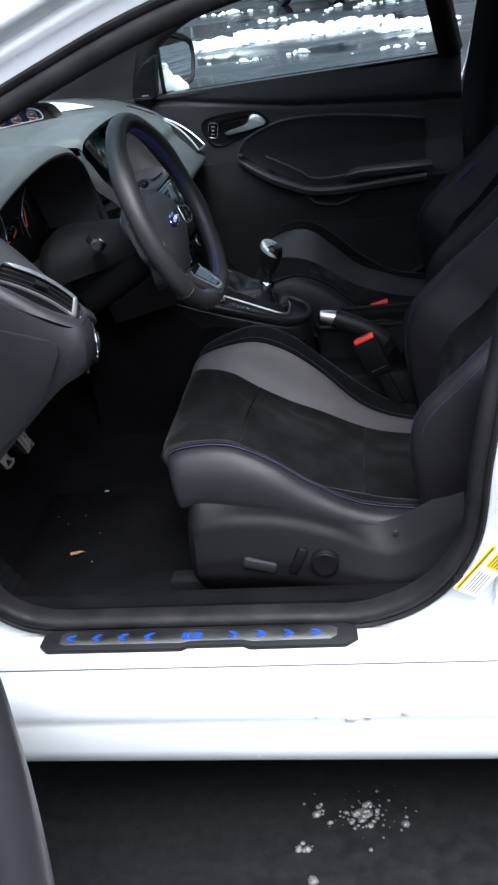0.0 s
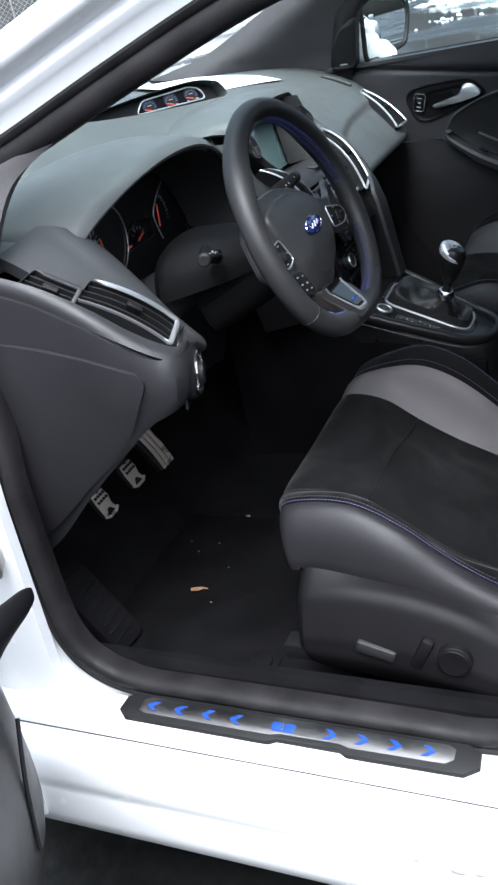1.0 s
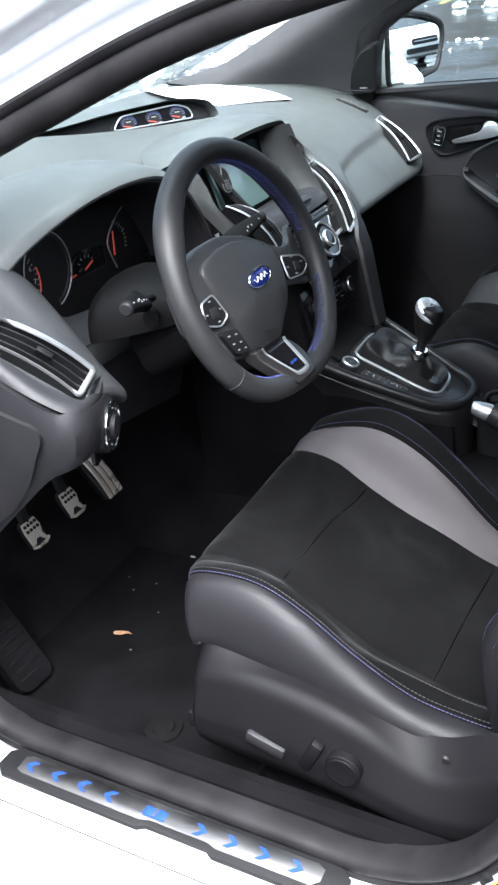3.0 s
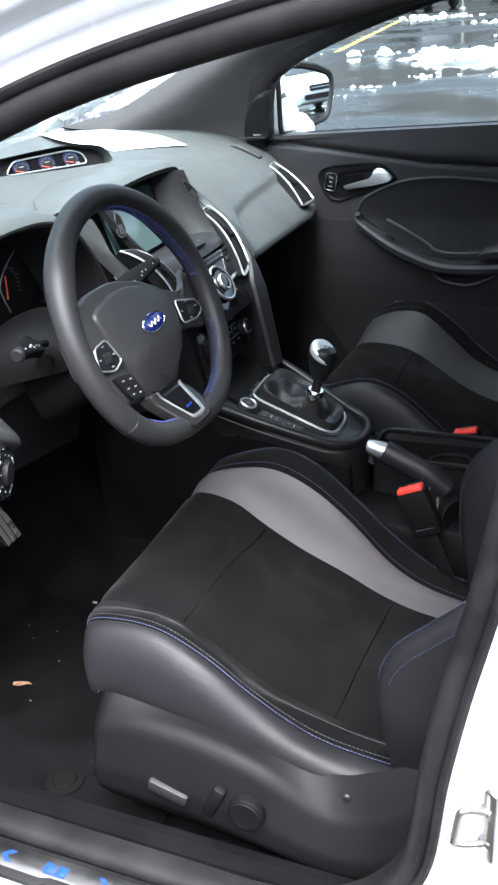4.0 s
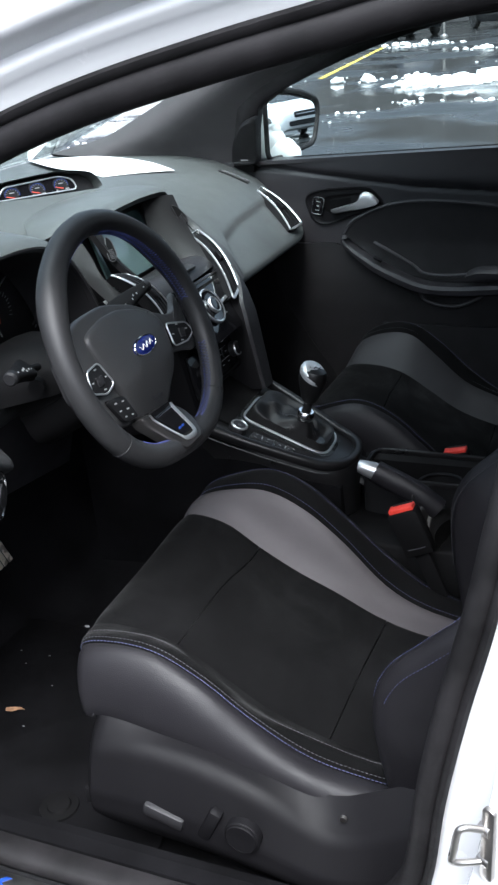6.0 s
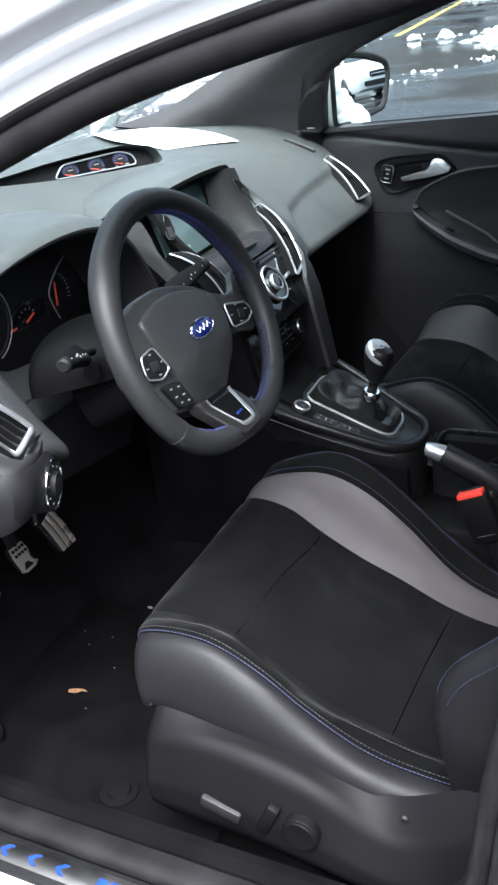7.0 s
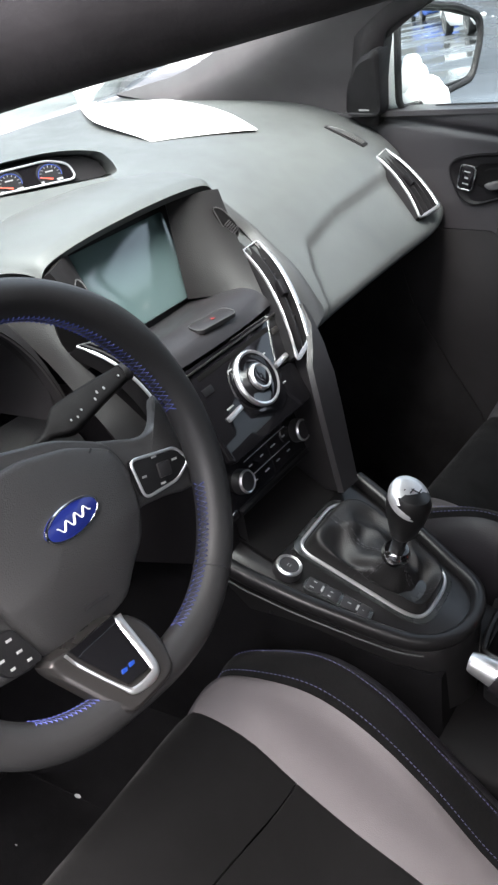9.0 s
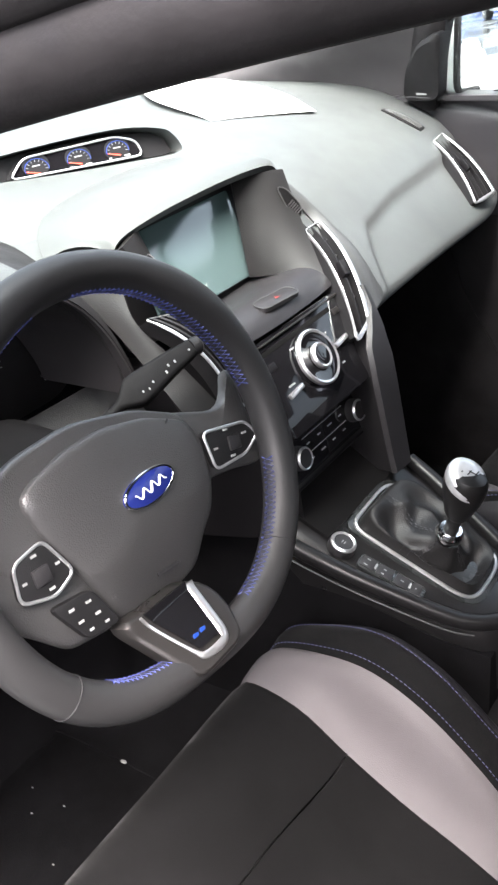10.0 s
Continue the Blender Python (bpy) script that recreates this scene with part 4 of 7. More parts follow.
# hood over the display
HOODC = [(-0.200, -0.160, 1.020), (-0.196, -0.148, 1.036), (-0.190, -0.09, 1.046), (-0.186, 0.0, 1.050), (-0.188, 0.075, 1.047), (-0.191, 0.118, 1.040), (-0.196, 0.139, 1.024), (-0.196, 0.145, 1.006)]
HOODB = [(-0.28, -0.18, 1.008), (-0.31, -0.155, 1.026), (-0.35, -0.09, 1.036), (-0.36, 0.0, 1.040), (-0.35, 0.09, 1.036), (-0.31, 0.150, 1.028), (-0.27, 0.172, 1.008), (-0.24, 0.172, 0.990)]


def brow(u, v):
    p = at_spline(HOODC, u) * (1 - v) + at_spline(HOODB, u) * v
    return (p[0], p[1], p[2] + 0.010 * math.sin(math.pi * v) - 0.006 * max(1 - v / 0.08, 0) ** 2)


part("display_brow", sheet(brow, 40, 16, 0.010), DASH, stack, "soft grey brow over the display")
SC = axes((-0.212, -0.008, 0.966), (0, 1, 0), (-0.30, 0, 0.95))
part("display_surround", slab(rounded(0.30, 0.125, 0.012), 0.006, SC @ pose(0, 0, -0.012), 0.002), SOFTBLACK, stack)
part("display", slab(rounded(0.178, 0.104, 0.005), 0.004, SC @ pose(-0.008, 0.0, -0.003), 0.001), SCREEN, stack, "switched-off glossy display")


def side(s, p):
    """Mirrors a point of the stack's passenger side to the driver's side."""
    return np.array(p, float) if s > 0 else np.array((p[0], -0.030 - p[1], p[2]))


CHEEK_IN = [(-0.224, 0.078, 1.022), (-0.209, 0.068, 0.968), (-0.192, 0.060, 0.916)]
CHEEK_OUT = [(-0.192, 0.132, 1.022), (-0.156, 0.116, 0.962), (-0.108, 0.088, 0.912)]
SHOULDER = [(-0.197, 0.138, 1.012), (-0.180, 0.145, 0.988), (-0.162, 0.156, 0.958), (-0.100, 0.131, 0.922), (-0.062, 0.106, 0.860)]
DRIVER_SHOULDER = [(-0.200, -0.166, 1.008), (-0.182, -0.174, 0.988), (-0.160, -0.184, 0.958), (-0.122, -0.171, 0.914), (-0.082, -0.154, 0.858)]
for s in (-1, 1):
    ck = part("recess_side", sheet(lambda u, v: side(s, at_spline(CHEEK_IN, v) * (1 - u) + at_spline(CHEEK_OUT, v) * u + np.array((0.006, 0, 0.004)) * math.sin(math.pi * u)), 10, 16, 0.010 * s), RECESS, stack)
    # driver's-side shoulder is the passenger one's twin, with shade in its colour
    part("vent_shoulder", sheet(lambda u, v: (lambda a, b: a * (1 - v) + b * v + np.array((0.014, 0, 0.008)) * (1 if s > 0 else 0.3) * math.sin(math.pi * v))(at_spline(SHOULDER if s > 0 else DRIVER_SHOULDER, u), np.array(dash_point(0.36 + 0.27 * u, side(s, (0, (0.185 if s > 0 else 0.160) + 0.01 * u, 0))[1]))), 24, 10, 0.008 * s), SHOULDER_PLASTIC if s > 0 else FLANKSHADED, stack)
    # leaf-shaped slot with a ribbed roller at the top of each shoulder
    rm = axes(side(s, (-0.167, 0.1135, 0.9935)), (0.52, s * 0.36, -0.77), (0.60, 0.80, 0.10))
    LEAFSLOT = round_corners(ccw([(-0.024, 0.002), (-0.014, 0.0085), (0.012, 0.0080), (0.023, 0.001), (0.021, -0.0075), (0.002, -0.0065)]), 0.006)
    slot = part("roller_slot", slab(LEAFSLOT, 0.003, rm @ pose(0, 0, -0.001), 0.0008), SUEDE, ck)
    part("slot_edge", tube([rm @ Vector((u, v, 0.002)) for u, v in even(LEAFSLOT, 40)], 0.0008, True, n=6), DASHSHADED, slot)
    for k in range(6):
        part("roller_rib", box((0.0016, 0.009, 0.002), rm @ pose(0.002 + 0.0030 * k, 0.0005, 0.0024), 0.0005), PLASTIC, slot)
    vq = [side(s, p) for p in ((-0.158, 0.128, 0.954), (-0.048, 0.055, 0.857), (-0.050, 0.088, 0.868), (-0.157, 0.160, 0.956))]
    if s < 0:
        vq = [(-0.145, -0.146, 0.956), (-0.070, -0.118, 0.862), (-0.072, -0.150, 0.866), (-0.150, -0.182, 0.963)]
    vent("centre_vent", vq, (-0.62, 0, -0.45), stack, 1 if s > 0 else 3, 0.0030 if s > 0 else 0.0020, bow=(0.010, s * -0.003, 0.015), thin=0.36)


# shelf below the display, sloping to the slot
def shelf(u, v):
    y = -0.015 + (-1 + 2 * v) * lerp((0, 0.3, 0.7, 1), (0.078, 0.088, 0.098, 0.102), u)
    p = at_spline([(-0.205, 0, 0.905), (-0.170, 0, 0.917), (-0.134, 0, 0.928), (-0.112, 0, 0.927), (-0.098, 0, 0.919), (-0.091, 0, 0.908)], u)
    return (p[0] - 0.006 * (2 * v - 1) ** 2, y, p[2])


part("shelf", sheet(shelf, 20, 16, 0.005), PLASTIC, stack)
hm = axes((-0.108, -0.015, 0.9268), (0.12, 0.98, 0.0), (-0.95, 0.1, 0.08))
hz = part("hazard_button", slab(rounded(0.062, 0.022, 0.008), 0.005, hm @ pose(0, 0, -0.0025), 0.0015), PLASTIC, stack)
part("button_edge", tube([hm @ Vector((u, v, 0.0022)) for u, v in even(rounded(0.062, 0.022, 0.008), 40)], 0.0006, True, n=6), SHOULDER_PLASTIC, hz)
part("hazard_mark", slab([(-0.003, -0.0026), (0.003, -0.0026), (0, 0.003)], 0.0006, hm @ pose(0, 0, 0.0026)), HAZARD, hz)
# radio fascia with the slot, leaning slightly
FM = axes((-0.064, -0.010, 0.857), (0, 1, 0), (-0.527, 0, 0.85))
fascia = part("radio_fascia", slab(round_corners([(-0.098, 0.054), (-0.094, 0.0), (-0.094, -0.022), (-0.094, -0.054), (0.070, -0.054), (0.072, -0.022), (0.082, 0.0), (0.100, 0.054)], 0.006), 0.012, FM @ pose(0, 0, -0.012), 0.002), GLOSSBLACK, stack, "glossy black radio fascia")
part("disc_slot", box((0.140, 0.0060, 0.003), FM @ pose(-0.004, 0.040, -0.0010), 0.001), SUEDE, fascia)
part("slot_lip", box((0.186, 0.0020, 0.004), FM @ pose(0, 0.0495, 0.001), 0.0008), SATIN, fascia)
part("eject_key", box((0.013, 0.007, 0.005), FM @ pose(0.074, 0.034, -0.0005), 0.001), SATIN, fascia)
part("source_key", box((0.018, 0.009, 0.005), FM @ pose(-0.070, 0.024, -0.0015), 0.001), SHIELD, fascia)
KM = FM @ pose(-0.002, 0.004, 0) @ Matrix.Scale(1.08, 4)
part("radio_dial", lathe([(0.0, 0.0), (0.029, 0.0), (0.029, 0.008), (0.0275, 0.009), (0.025, 0.0075), (0.014, 0.008), (0.014, 0.012), (0.010, 0.0135), (0.0, 0.013)], KM, 40), GLOSSBLACK, fascia)
part("dial_ring", lathe([(0.0262, 0.005), (0.0300, 0.004), (0.0304, 0.0075), (0.0285, 0.0095), (0.0262, 0.0085)], KM, 48, ring=True), SILVER, fascia, "bright chrome ring")
part("knob_ring", lathe([(0.0105, 0.010), (0.0142, 0.009), (0.0142, 0.0125), (0.0125, 0.0145), (0.0105, 0.0135)], KM, 36, ring=True), SILVER, fascia, "bright chrome ring")
for dx, dy in ((-0.056, -0.012), (0.054, 0.002)):
    part("rocker", box((0.028, 0.0060, 0.005), FM @ pose(dx, dy, 0.002, 0, 0, 6), 0.0015), SILVER, fascia)
for dx, dy, w in ((-0.056, -0.004, 0.012), (-0.026, 0.028, 0.008), (0.036, 0.020, 0.006), (0.040, -0.020, 0.006)):
    part("key_mark", box((w, 0.0020, 0.0006), FM @ pose(dx, dy, 0.0006)), MARK, fascia)
# climate panel
CM = axes((-0.064, -0.005, 0.766), (0, 1, 0), (-0.28, 0, 0.96))
clim = part("climate_panel", slab([(-0.098, 0.036), (0.088, 0.036), (0.084, -0.040), (-0.098, -0.040)], 0.012, CM @ pose(0, 0, -0.012), 0.003), GLOSSBLACK, stack, "glossy black climate control panel")
for dx in (-0.062, 0.062):
    k = part("climate_knob", lathe([(0.0, 0.0), (0.0145, 0.0), (0.0138, 0.010), (0.0105, 0.0125), (0.0, 0.0118)], CM @ pose(dx, -0.005, 0), 32), PLASTIC, clim)
    part("knob_ring", lathe([(0.0112, 0.0095), (0.0132, 0.009), (0.0134, 0.0115), (0.0122, 0.0135), (0.0112, 0.0128)], CM @ pose(dx, -0.005, 0), 32, ring=True), SILVER, k, "satin chrome ring")
bm = bmesh.new()
for k in range(12):
    dx, dy = -0.036 + 0.024 * (k % 4), 0.020 - 0.019 * (k // 4)
    box((0.006 if k % 3 else 0.009, 0.0014, 0.0006), CM @ pose(dx, dy, 0.0006), bm=bm)
for dy in (0.010, -0.010):
    box((0.088, 0.0006, 0.0006), CM @ pose(0, dy, 0.0004), bm=bm)
part("climate_marks", bm, MARK, clim)
part("panel_edge", tube([CM @ Vector((a, -0.038, 0.0)) for a in (-0.08, 0.08)], 0.002), SHIELD, clim)
# cubby below, open to the rear
part("cubby", loft([[(x, -0.005 + y * k, z) for y, z in ((-0.080, 0.735), (0.080, 0.735), (0.076, 0.672), (-0.076, 0.672))] for x, k in ((-0.050, 1.0), (-0.13, 0.9))], True, False), SOFTBLACK, stack)
part("cubby_floor", sheet(lambda u, v: (-0.13 + 0.112 * u, -0.085 + 0.165 * v, lerp((-0.13, -0.10, -0.008), (0.711, 0.711, 0.672), -0.13 + 0.112 * u) + 0.003 * abs(2 * v - 1) ** 4), 8, 12, 0.004), SUEDE, stack, "dark rubber floor of the cubby")
part("cubby_back", box((0.006, 0.16, 0.09), pose(-0.13, 0, 0.705), 0.002), SOFTBLACK, stack)
part("stack_core", box((0.06, 0.15, 0.17), pose(-0.135, -0.01, 0.81), 0.01), SOFTBLACK, stack)


def leg(s):
    """Flank that drops from below the vent to the console, broad towards the rear."""
    rows = [(-0.040, 0.074, 0.107, 0.862), (-0.034, 0.060, 0.104, 0.848), (-0.026, 0.052, 0.101, 0.830), (-0.019, 0.050, 0.099, 0.795), (-0.012, 0.050, 0.097, 0.755), (-0.005, 0.050, 0.095, 0.715), (0.000, 0.050, 0.093, 0.690)]
    rows = [(-0.066, 0.102, 0.114, 0.905), (-0.052, 0.096, 0.112, 0.882)] + rows
    rings = []
    for x, yi, yo, z in rows:
        off, x = (0, x) if s > 0 else (0.022, x - 0.060)
        rings.append([(x - 0.006, s * (yi + off), z), (x, s * (yi + 0.003 + off), z), (x + 0.001, s * (yo - 0.005 + off), z - 0.002), (x - 0.004, s * (yo - 0.001 + off), z - 0.003), (x - 0.030, s * (yo + 0.016 + off), z - 0.006), (x - 0.15, s * (yo + 0.028 + off), z - 0.03), (x - 0.15, s * (yo - 0.010 + off), z - 0.03), (x - 0.012, s * (yi + 0.008 + off), z - 0.004)])
    return loft(rings)


for s in (-1, 1):
    # twin legs; the driver's-side one takes a darker plastic as painted shade
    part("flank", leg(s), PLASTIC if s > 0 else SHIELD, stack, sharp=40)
own(stack)


# ---- steering wheel and column ----
WC = Vector((0.004, -0.380, 0.929))
WT = radians(20.7)
WM = Matrix(((0, -math.sin(WT), math.cos(WT), WC.x), (1, 0, 0, WC.y), (0, math.cos(WT), math.sin(WT), WC.z), (0, 0, 0, 1)))
WN = WM.to_3x3() @ Vector((0, 0, 1))
wheel_thing = thing("steering_wheel", "black leather sports steering wheel with blue stitching", "steering wheel", WC)


def rim_at(a, r_off=0.0, h=0.0):
    r = 0.167
    below = (math.degrees(a) % 360) - 264
    r -= 0.017 * math.exp(-((below / 30) ** 2))
    return WM @ Vector(((r + r_off) * math.cos(a), (r + r_off) * math.sin(a), h))


def rim_profile(f):
    a = f * 360
    grip = 1 + 0.16 * (math.exp(-(((a - 35) / 16) ** 2)) + math.exp(-(((a - 145) / 16) ** 2)))
    return round_profile(0.0165 * grip, 0.0160 * grip, 16)


part("rim", sweep([rim_at(2 * math.pi * i / 128) for i in range(128)], rim_profile, True, up=WN), LEATHER_SMOOTH, wheel_thing, "black leather rim with thumb grips")
for a in (30, 128, 214, 313):
    a = radians(a)
    ring = [rim_at(a, 0.0167 * math.cos(b), 0.0162 * math.sin(b)) for b in np.linspace(0, 2 * math.pi, 28, endpoint=False)]
    part("leather_seam", tube(ring, 0.0006, True, n=5), PLASTIC, wheel_thing)
# crossed blue lacing round the inside of the rim
for a0, a1 in ((6, 84), (100, 160), (-70, -20), (226, 252)):
    bm = bmesh.new()
    steps = max(int((a1 - a0) / 1.7), 4)
    for off in (0, 1):
        pts = []
        for k in range(steps + 1):
            deg = a0 + (a1 - a0) * k / steps
            grip = 1 + 0.16 * (math.exp(-(((deg - 35) / 16) ** 2)) + math.exp(-(((deg - 145) / 16) ** 2)))
            b = radians(180 + (14 if (k + off) % 2 else -26))
            pts.append(rim_at(radians(deg), 0.0169 * grip * math.cos(b), 0.0166 * grip * math.sin(b)))
        tube(pts, 0.00075, n=4, bm=bm, up=WN)
    part("lacing", bm, BLUETHREAD, wheel_thing, "blue crossed lacing")
HUB = [(-0.093, 0.038), (-0.080, 0.046), (-0.0405, 0.0526), (0.0, 0.0514), (0.047, 0.038), (0.085, 0.0167), (0.091, -0.004), (0.084, -0.046), (0.078, -0.066), (0.062, -0.080), (0.046, -0.102), (0.016, -0.106), (-0.044, -0.0960), (-0.058, -0.080), (-0.0705, -0.036), (-0.0877, 0.0067)]
hub_rings = []
loop = even(round_corners(ccw(HUB), 0.010), 110)
HC = (0.002, -0.014)
for k, h in ((1.0, -0.050), (1.0, -0.0125), (0.988, -0.0075), (0.965, -0.0055), (0.90, -0.0036), (0.7, -0.0012), (0.45, -0.0002), (0.2, 0.0), (0.01, 0.0002)):
    hub_rings.append([WM @ Vector((HC[0] + (u - HC[0]) * k, HC[1] + (v - HC[1]) * k, h - 0.006 - 0.016 * max(-0.040 - HC[1] - (v - HC[1]) * k, 0) / 0.05)) for u, v in loop])
part("airbag_cover", loft(hub_rings), SOFTHUB, wheel_thing, "grained black airbag cover", sharp=75)
for u, v in ((-0.062, 0.004), (0.060, 0.024)):
    part("horn_mark", box((0.010, 0.0016, 0.0006), WM @ pose(u, v, -0.0105, 0, 0, 30)), PLASTIC, wheel_thing)
part("airbag_word", box((0.026, 0.0030, 0.0006), WM @ pose(0.004, -0.078, -0.0160, 0, 0, -8)), PLASTIC, wheel_thing)
# badge: blue oval in a chrome rim with a plain white stroke
BM = WM @ pose(0.012, -0.008, -0.0068)
bd = part("badge", loft([[BM @ Vector((a * math.cos(t), b * math.sin(t), h)) for t in np.linspace(0, 2 * math.pi, 40, endpoint=False)] for a, b, h in ((0.0285, 0.0125, -0.002), (0.0285, 0.0125, 0.003), (0.027, 0.0112, 0.0042), (0.012, 0.005, 0.0052))]), OVAL, wheel_thing, "dark blue oval badge with chrome rim")
part("badge_rim", sweep([BM @ Vector((0.0280 * math.cos(t), 0.0120 * math.sin(t), 0.0035)) for t in np.linspace(0, 2 * math.pi, 48, endpoint=False)], round_profile(0.0012, 0.0012, 6), True, up=WN), BRIGHT, bd)
part("badge_stroke", tube([BM @ Vector((x, 0.0036 * math.sin(x * 620) * (1 - 0.3 * abs(x) / 0.018) + 0.06 * x, 0.0058 - 3.5 * x * x)) for x in np.linspace(-0.018, 0.018, 44)], 0.0011, squash=0.5, n=6), PAPER, bd)


def spoke_body(outline):
    """A spoke that dips between hub and rim; outline in the wheel's plane."""
    loop = even(round_corners(ccw(outline), 0.010), 60)
    c = np.mean(loop, axis=0)
    rings = []
    for k, h in ((0.94, -0.020), (1.0, -0.014), (0.96, -0.011), (0.88, -0.0085), (0.4, -0.007), (0.02, -0.007)):
        rings.append([WM @ Vector((c[0] + (u - c[0]) * k, c[1] + (v - c[1]) * k, h + 0.030 * max(abs(u) - 0.115, 0) - 0.012)) for u, v in loop])
    return loft(rings)


def key_group(outline, host, marks, framed=True, tilt=0):
    """A plate of keys with its own silver frame and white marks."""
    KP = WM @ pose(0, 0, -0.0185)
    out = round_corners(ccw(outline), 0.007)
    pad = part("key_pad", slab(out, 0.006, KP, 0.0015), SOFTBLACK, host)
    if framed:
        part("key_frame", sweep([KP @ Vector((u, v, 0.006)) for u, v in even(out, 64)], round_profile(0.0014, 0.0012, 6), True, up=WN), SILVER, host, "satin silver key frame")
    c = np.mean(out, axis=0)
    if framed:
        part("rocker_key", box((0.015, 0.013, 0.003), KP @ pose(c[0], c[1], 0.0065, 0, 0, tilt), 0.0012), PLASTIC, host)
    for u, v, w in marks:
        part("key_mark", box((w, 0.0019, 0.0006), KP @ pose(u, v, 0.0064, 0, 0, tilt)), MARK, host)


# shell behind the cover that bridges both spokes
bridge = even(round_corners(ccw([(-0.150, 0.030), (-0.116, 0.054), (-0.078, 0.066), (-0.020, 0.066), (0.043, 0.0475), (0.089, 0.0215), (0.100, -0.020), (0.0, -0.030), (-0.080, -0.020), (-0.130, -0.005)]), 0.014), 72)
part("spoke_bridge", loft([[WM @ Vector((0.0 + u * k, 0.02 + (v - 0.02) * k, h)) for u, v in bridge] for k, h in ((0.88, -0.046), (0.97, -0.032), (1.0, -0.023), (0.985, -0.0185), (0.93, -0.0165), (0.5, -0.016))]), SOFTHUB, wheel_thing, sharp=50)
right = part("spoke", spoke_body([(0.072, 0.030), (0.098, 0.0185), (0.124, 0.0065), (0.142, 0.0055), (0.154, 0.016), (0.160, 0.030), (0.167, 0.030), (0.166, -0.060), (0.148, -0.060), (0.128, -0.052), (0.092, -0.044), (0.066, -0.052)]), SOFTHUB, wheel_thing, sharp=50)
key_group([(0.095, -0.002), (0.148, -0.017), (0.157, -0.034), (0.135, -0.042), (0.093, -0.037)], right, ((0.102, -0.021, 0.005), (0.121, -0.012, 0.006), (0.141, -0.025, 0.006), (0.118, -0.036, 0.006), (0.122, -0.0245, 0.003)), tilt=-14)
left = part("spoke", spoke_body([(-0.080, 0.042), (-0.118, 0.048), (-0.158, 0.036), (-0.163, -0.020), (-0.132, -0.046), (-0.104, -0.080), (-0.058, -0.090), (-0.066, -0.04)]), SOFTHUB, wheel_thing, sharp=50)
key_group([(-0.120, 0.004), (-0.090, 0.007), (-0.077, -0.027), (-0.100, -0.034), (-0.128, -0.023)], left, ((-0.118, -0.012, 0.004), (-0.102, 0.001, 0.005), (-0.087, -0.014, 0.004), (-0.100, -0.027, 0.005)), tilt=-6)
key_group([(-0.109, -0.040), (-0.071, -0.047), (-0.060, -0.083), (-0.092, -0.078)], left, ((-0.095, -0.050, 0.005), (-0.079, -0.053, 0.005), (-0.092, -0.062, 0.005), (-0.076, -0.065, 0.005), (-0.087, -0.072, 0.004), (-0.072, -0.075, 0.004)), framed=False, tilt=-8)
# lower spoke: wide satin V over the rim, round a dark window with a plain blue emblem
def v_height(v):
    return -0.007 + 0.026 * min(max((-0.098 - v) / 0.05, 0), 1)


def on_v(bm, lift):
    """Lays a flat outline on the sloping lower spoke."""
    for vert in bm.verts:
        u, v, w = vert.co
        vert.co = WM @ Vector((u, v, w + lift + v_height(v)))
    return bm


VO = [(-0.068, -0.084), (-0.042, -0.090), (0.004, -0.093), (0.022, -0.102), (0.028, -0.124), (0.016, -0.155), (-0.040, -0.155), (-0.055, -0.118)]
vs = part("lower_spoke", on_v(slab(even(round_corners(ccw(VO), 0.014), 48), 0.020, None, 0.005, steps=3), -0.020), SATIN, wheel_thing, "V-shaped satin lower spoke with bright inlay")
VW = [(-0.046, -0.088), (0.003, -0.091), (-0.003, -0.136), (-0.026, -0.134)]


def v_window(u, v):
    a, b, c, d = (np.array(q) for q in VW)
    p = (a * (1 - u) + b * u) * (1 - v) + (d * (1 - u) + c * u) * v
    return WM @ Vector((p[0], p[1], v_height(p[1]) + 0.0014))


part("spoke_window", sheet(v_window, 6, 16, 0.002), GLOSSBLACK, vs)
part("inlay", sweep([WM @ Vector((u, v, v_height(v) + 0.0022)) for u, v in spline([(-0.050, -0.089), (-0.041, -0.112), (-0.031, -0.133), (-0.025, -0.140), (-0.007, -0.142), (0.001, -0.138), (0.004, -0.120), (0.007, -0.094)], 50)], lambda f: round_profile(0.0014 + 0.0030 * min(max((f - 0.25) / 0.3, 0), 1), 0.0016, 8), up=WN), SILVER, vs, "bright satin silver inlay")
for dx in (-0.022, -0.0135):
    part("emblem", box((0.0060, 0.0090, 0.0012), WM @ pose(dx, -0.127, v_height(-0.127) + 0.0024, 14, 0, -14), 0.0005), BLUE, vs, "small blue emblem")
own(wheel_thing)

column = thing("steering_column", "black steering column shroud with two control stalks", "steering column", (-0.12, -0.38, 0.86))
C0, C1 = WM @ Vector((0, -0.015, -0.045)), WM @ Vector((0, -0.035, -0.20))
rings = []
for t, w, h in ((0, 0.042, 0.042), (0.04, 0.052, 0.048), (0.3, 0.056, 0.052), (0.7, 0.058, 0.054), (1.0, 0.058, 0.054)):
    c = C0.lerp(C1, t)
    rings.append([c + WM.to_3x3() @ Vector((w * math.copysign(abs(math.cos(a)) ** 0.6, math.cos(a)), h * math.copysign(abs(math.sin(a)) ** 0.6, math.sin(a)), 0)) for a in np.linspace(0, 2 * math.pi, 32, endpoint=False)])
part("shroud", loft(rings), COLUMNBLACK, column)
part("shroud_seam", tube([r[16] + Vector((0, -0.001, 0)) for r in rings[1:]], 0.0010), COLUMNBLACK, column)
cowl = []
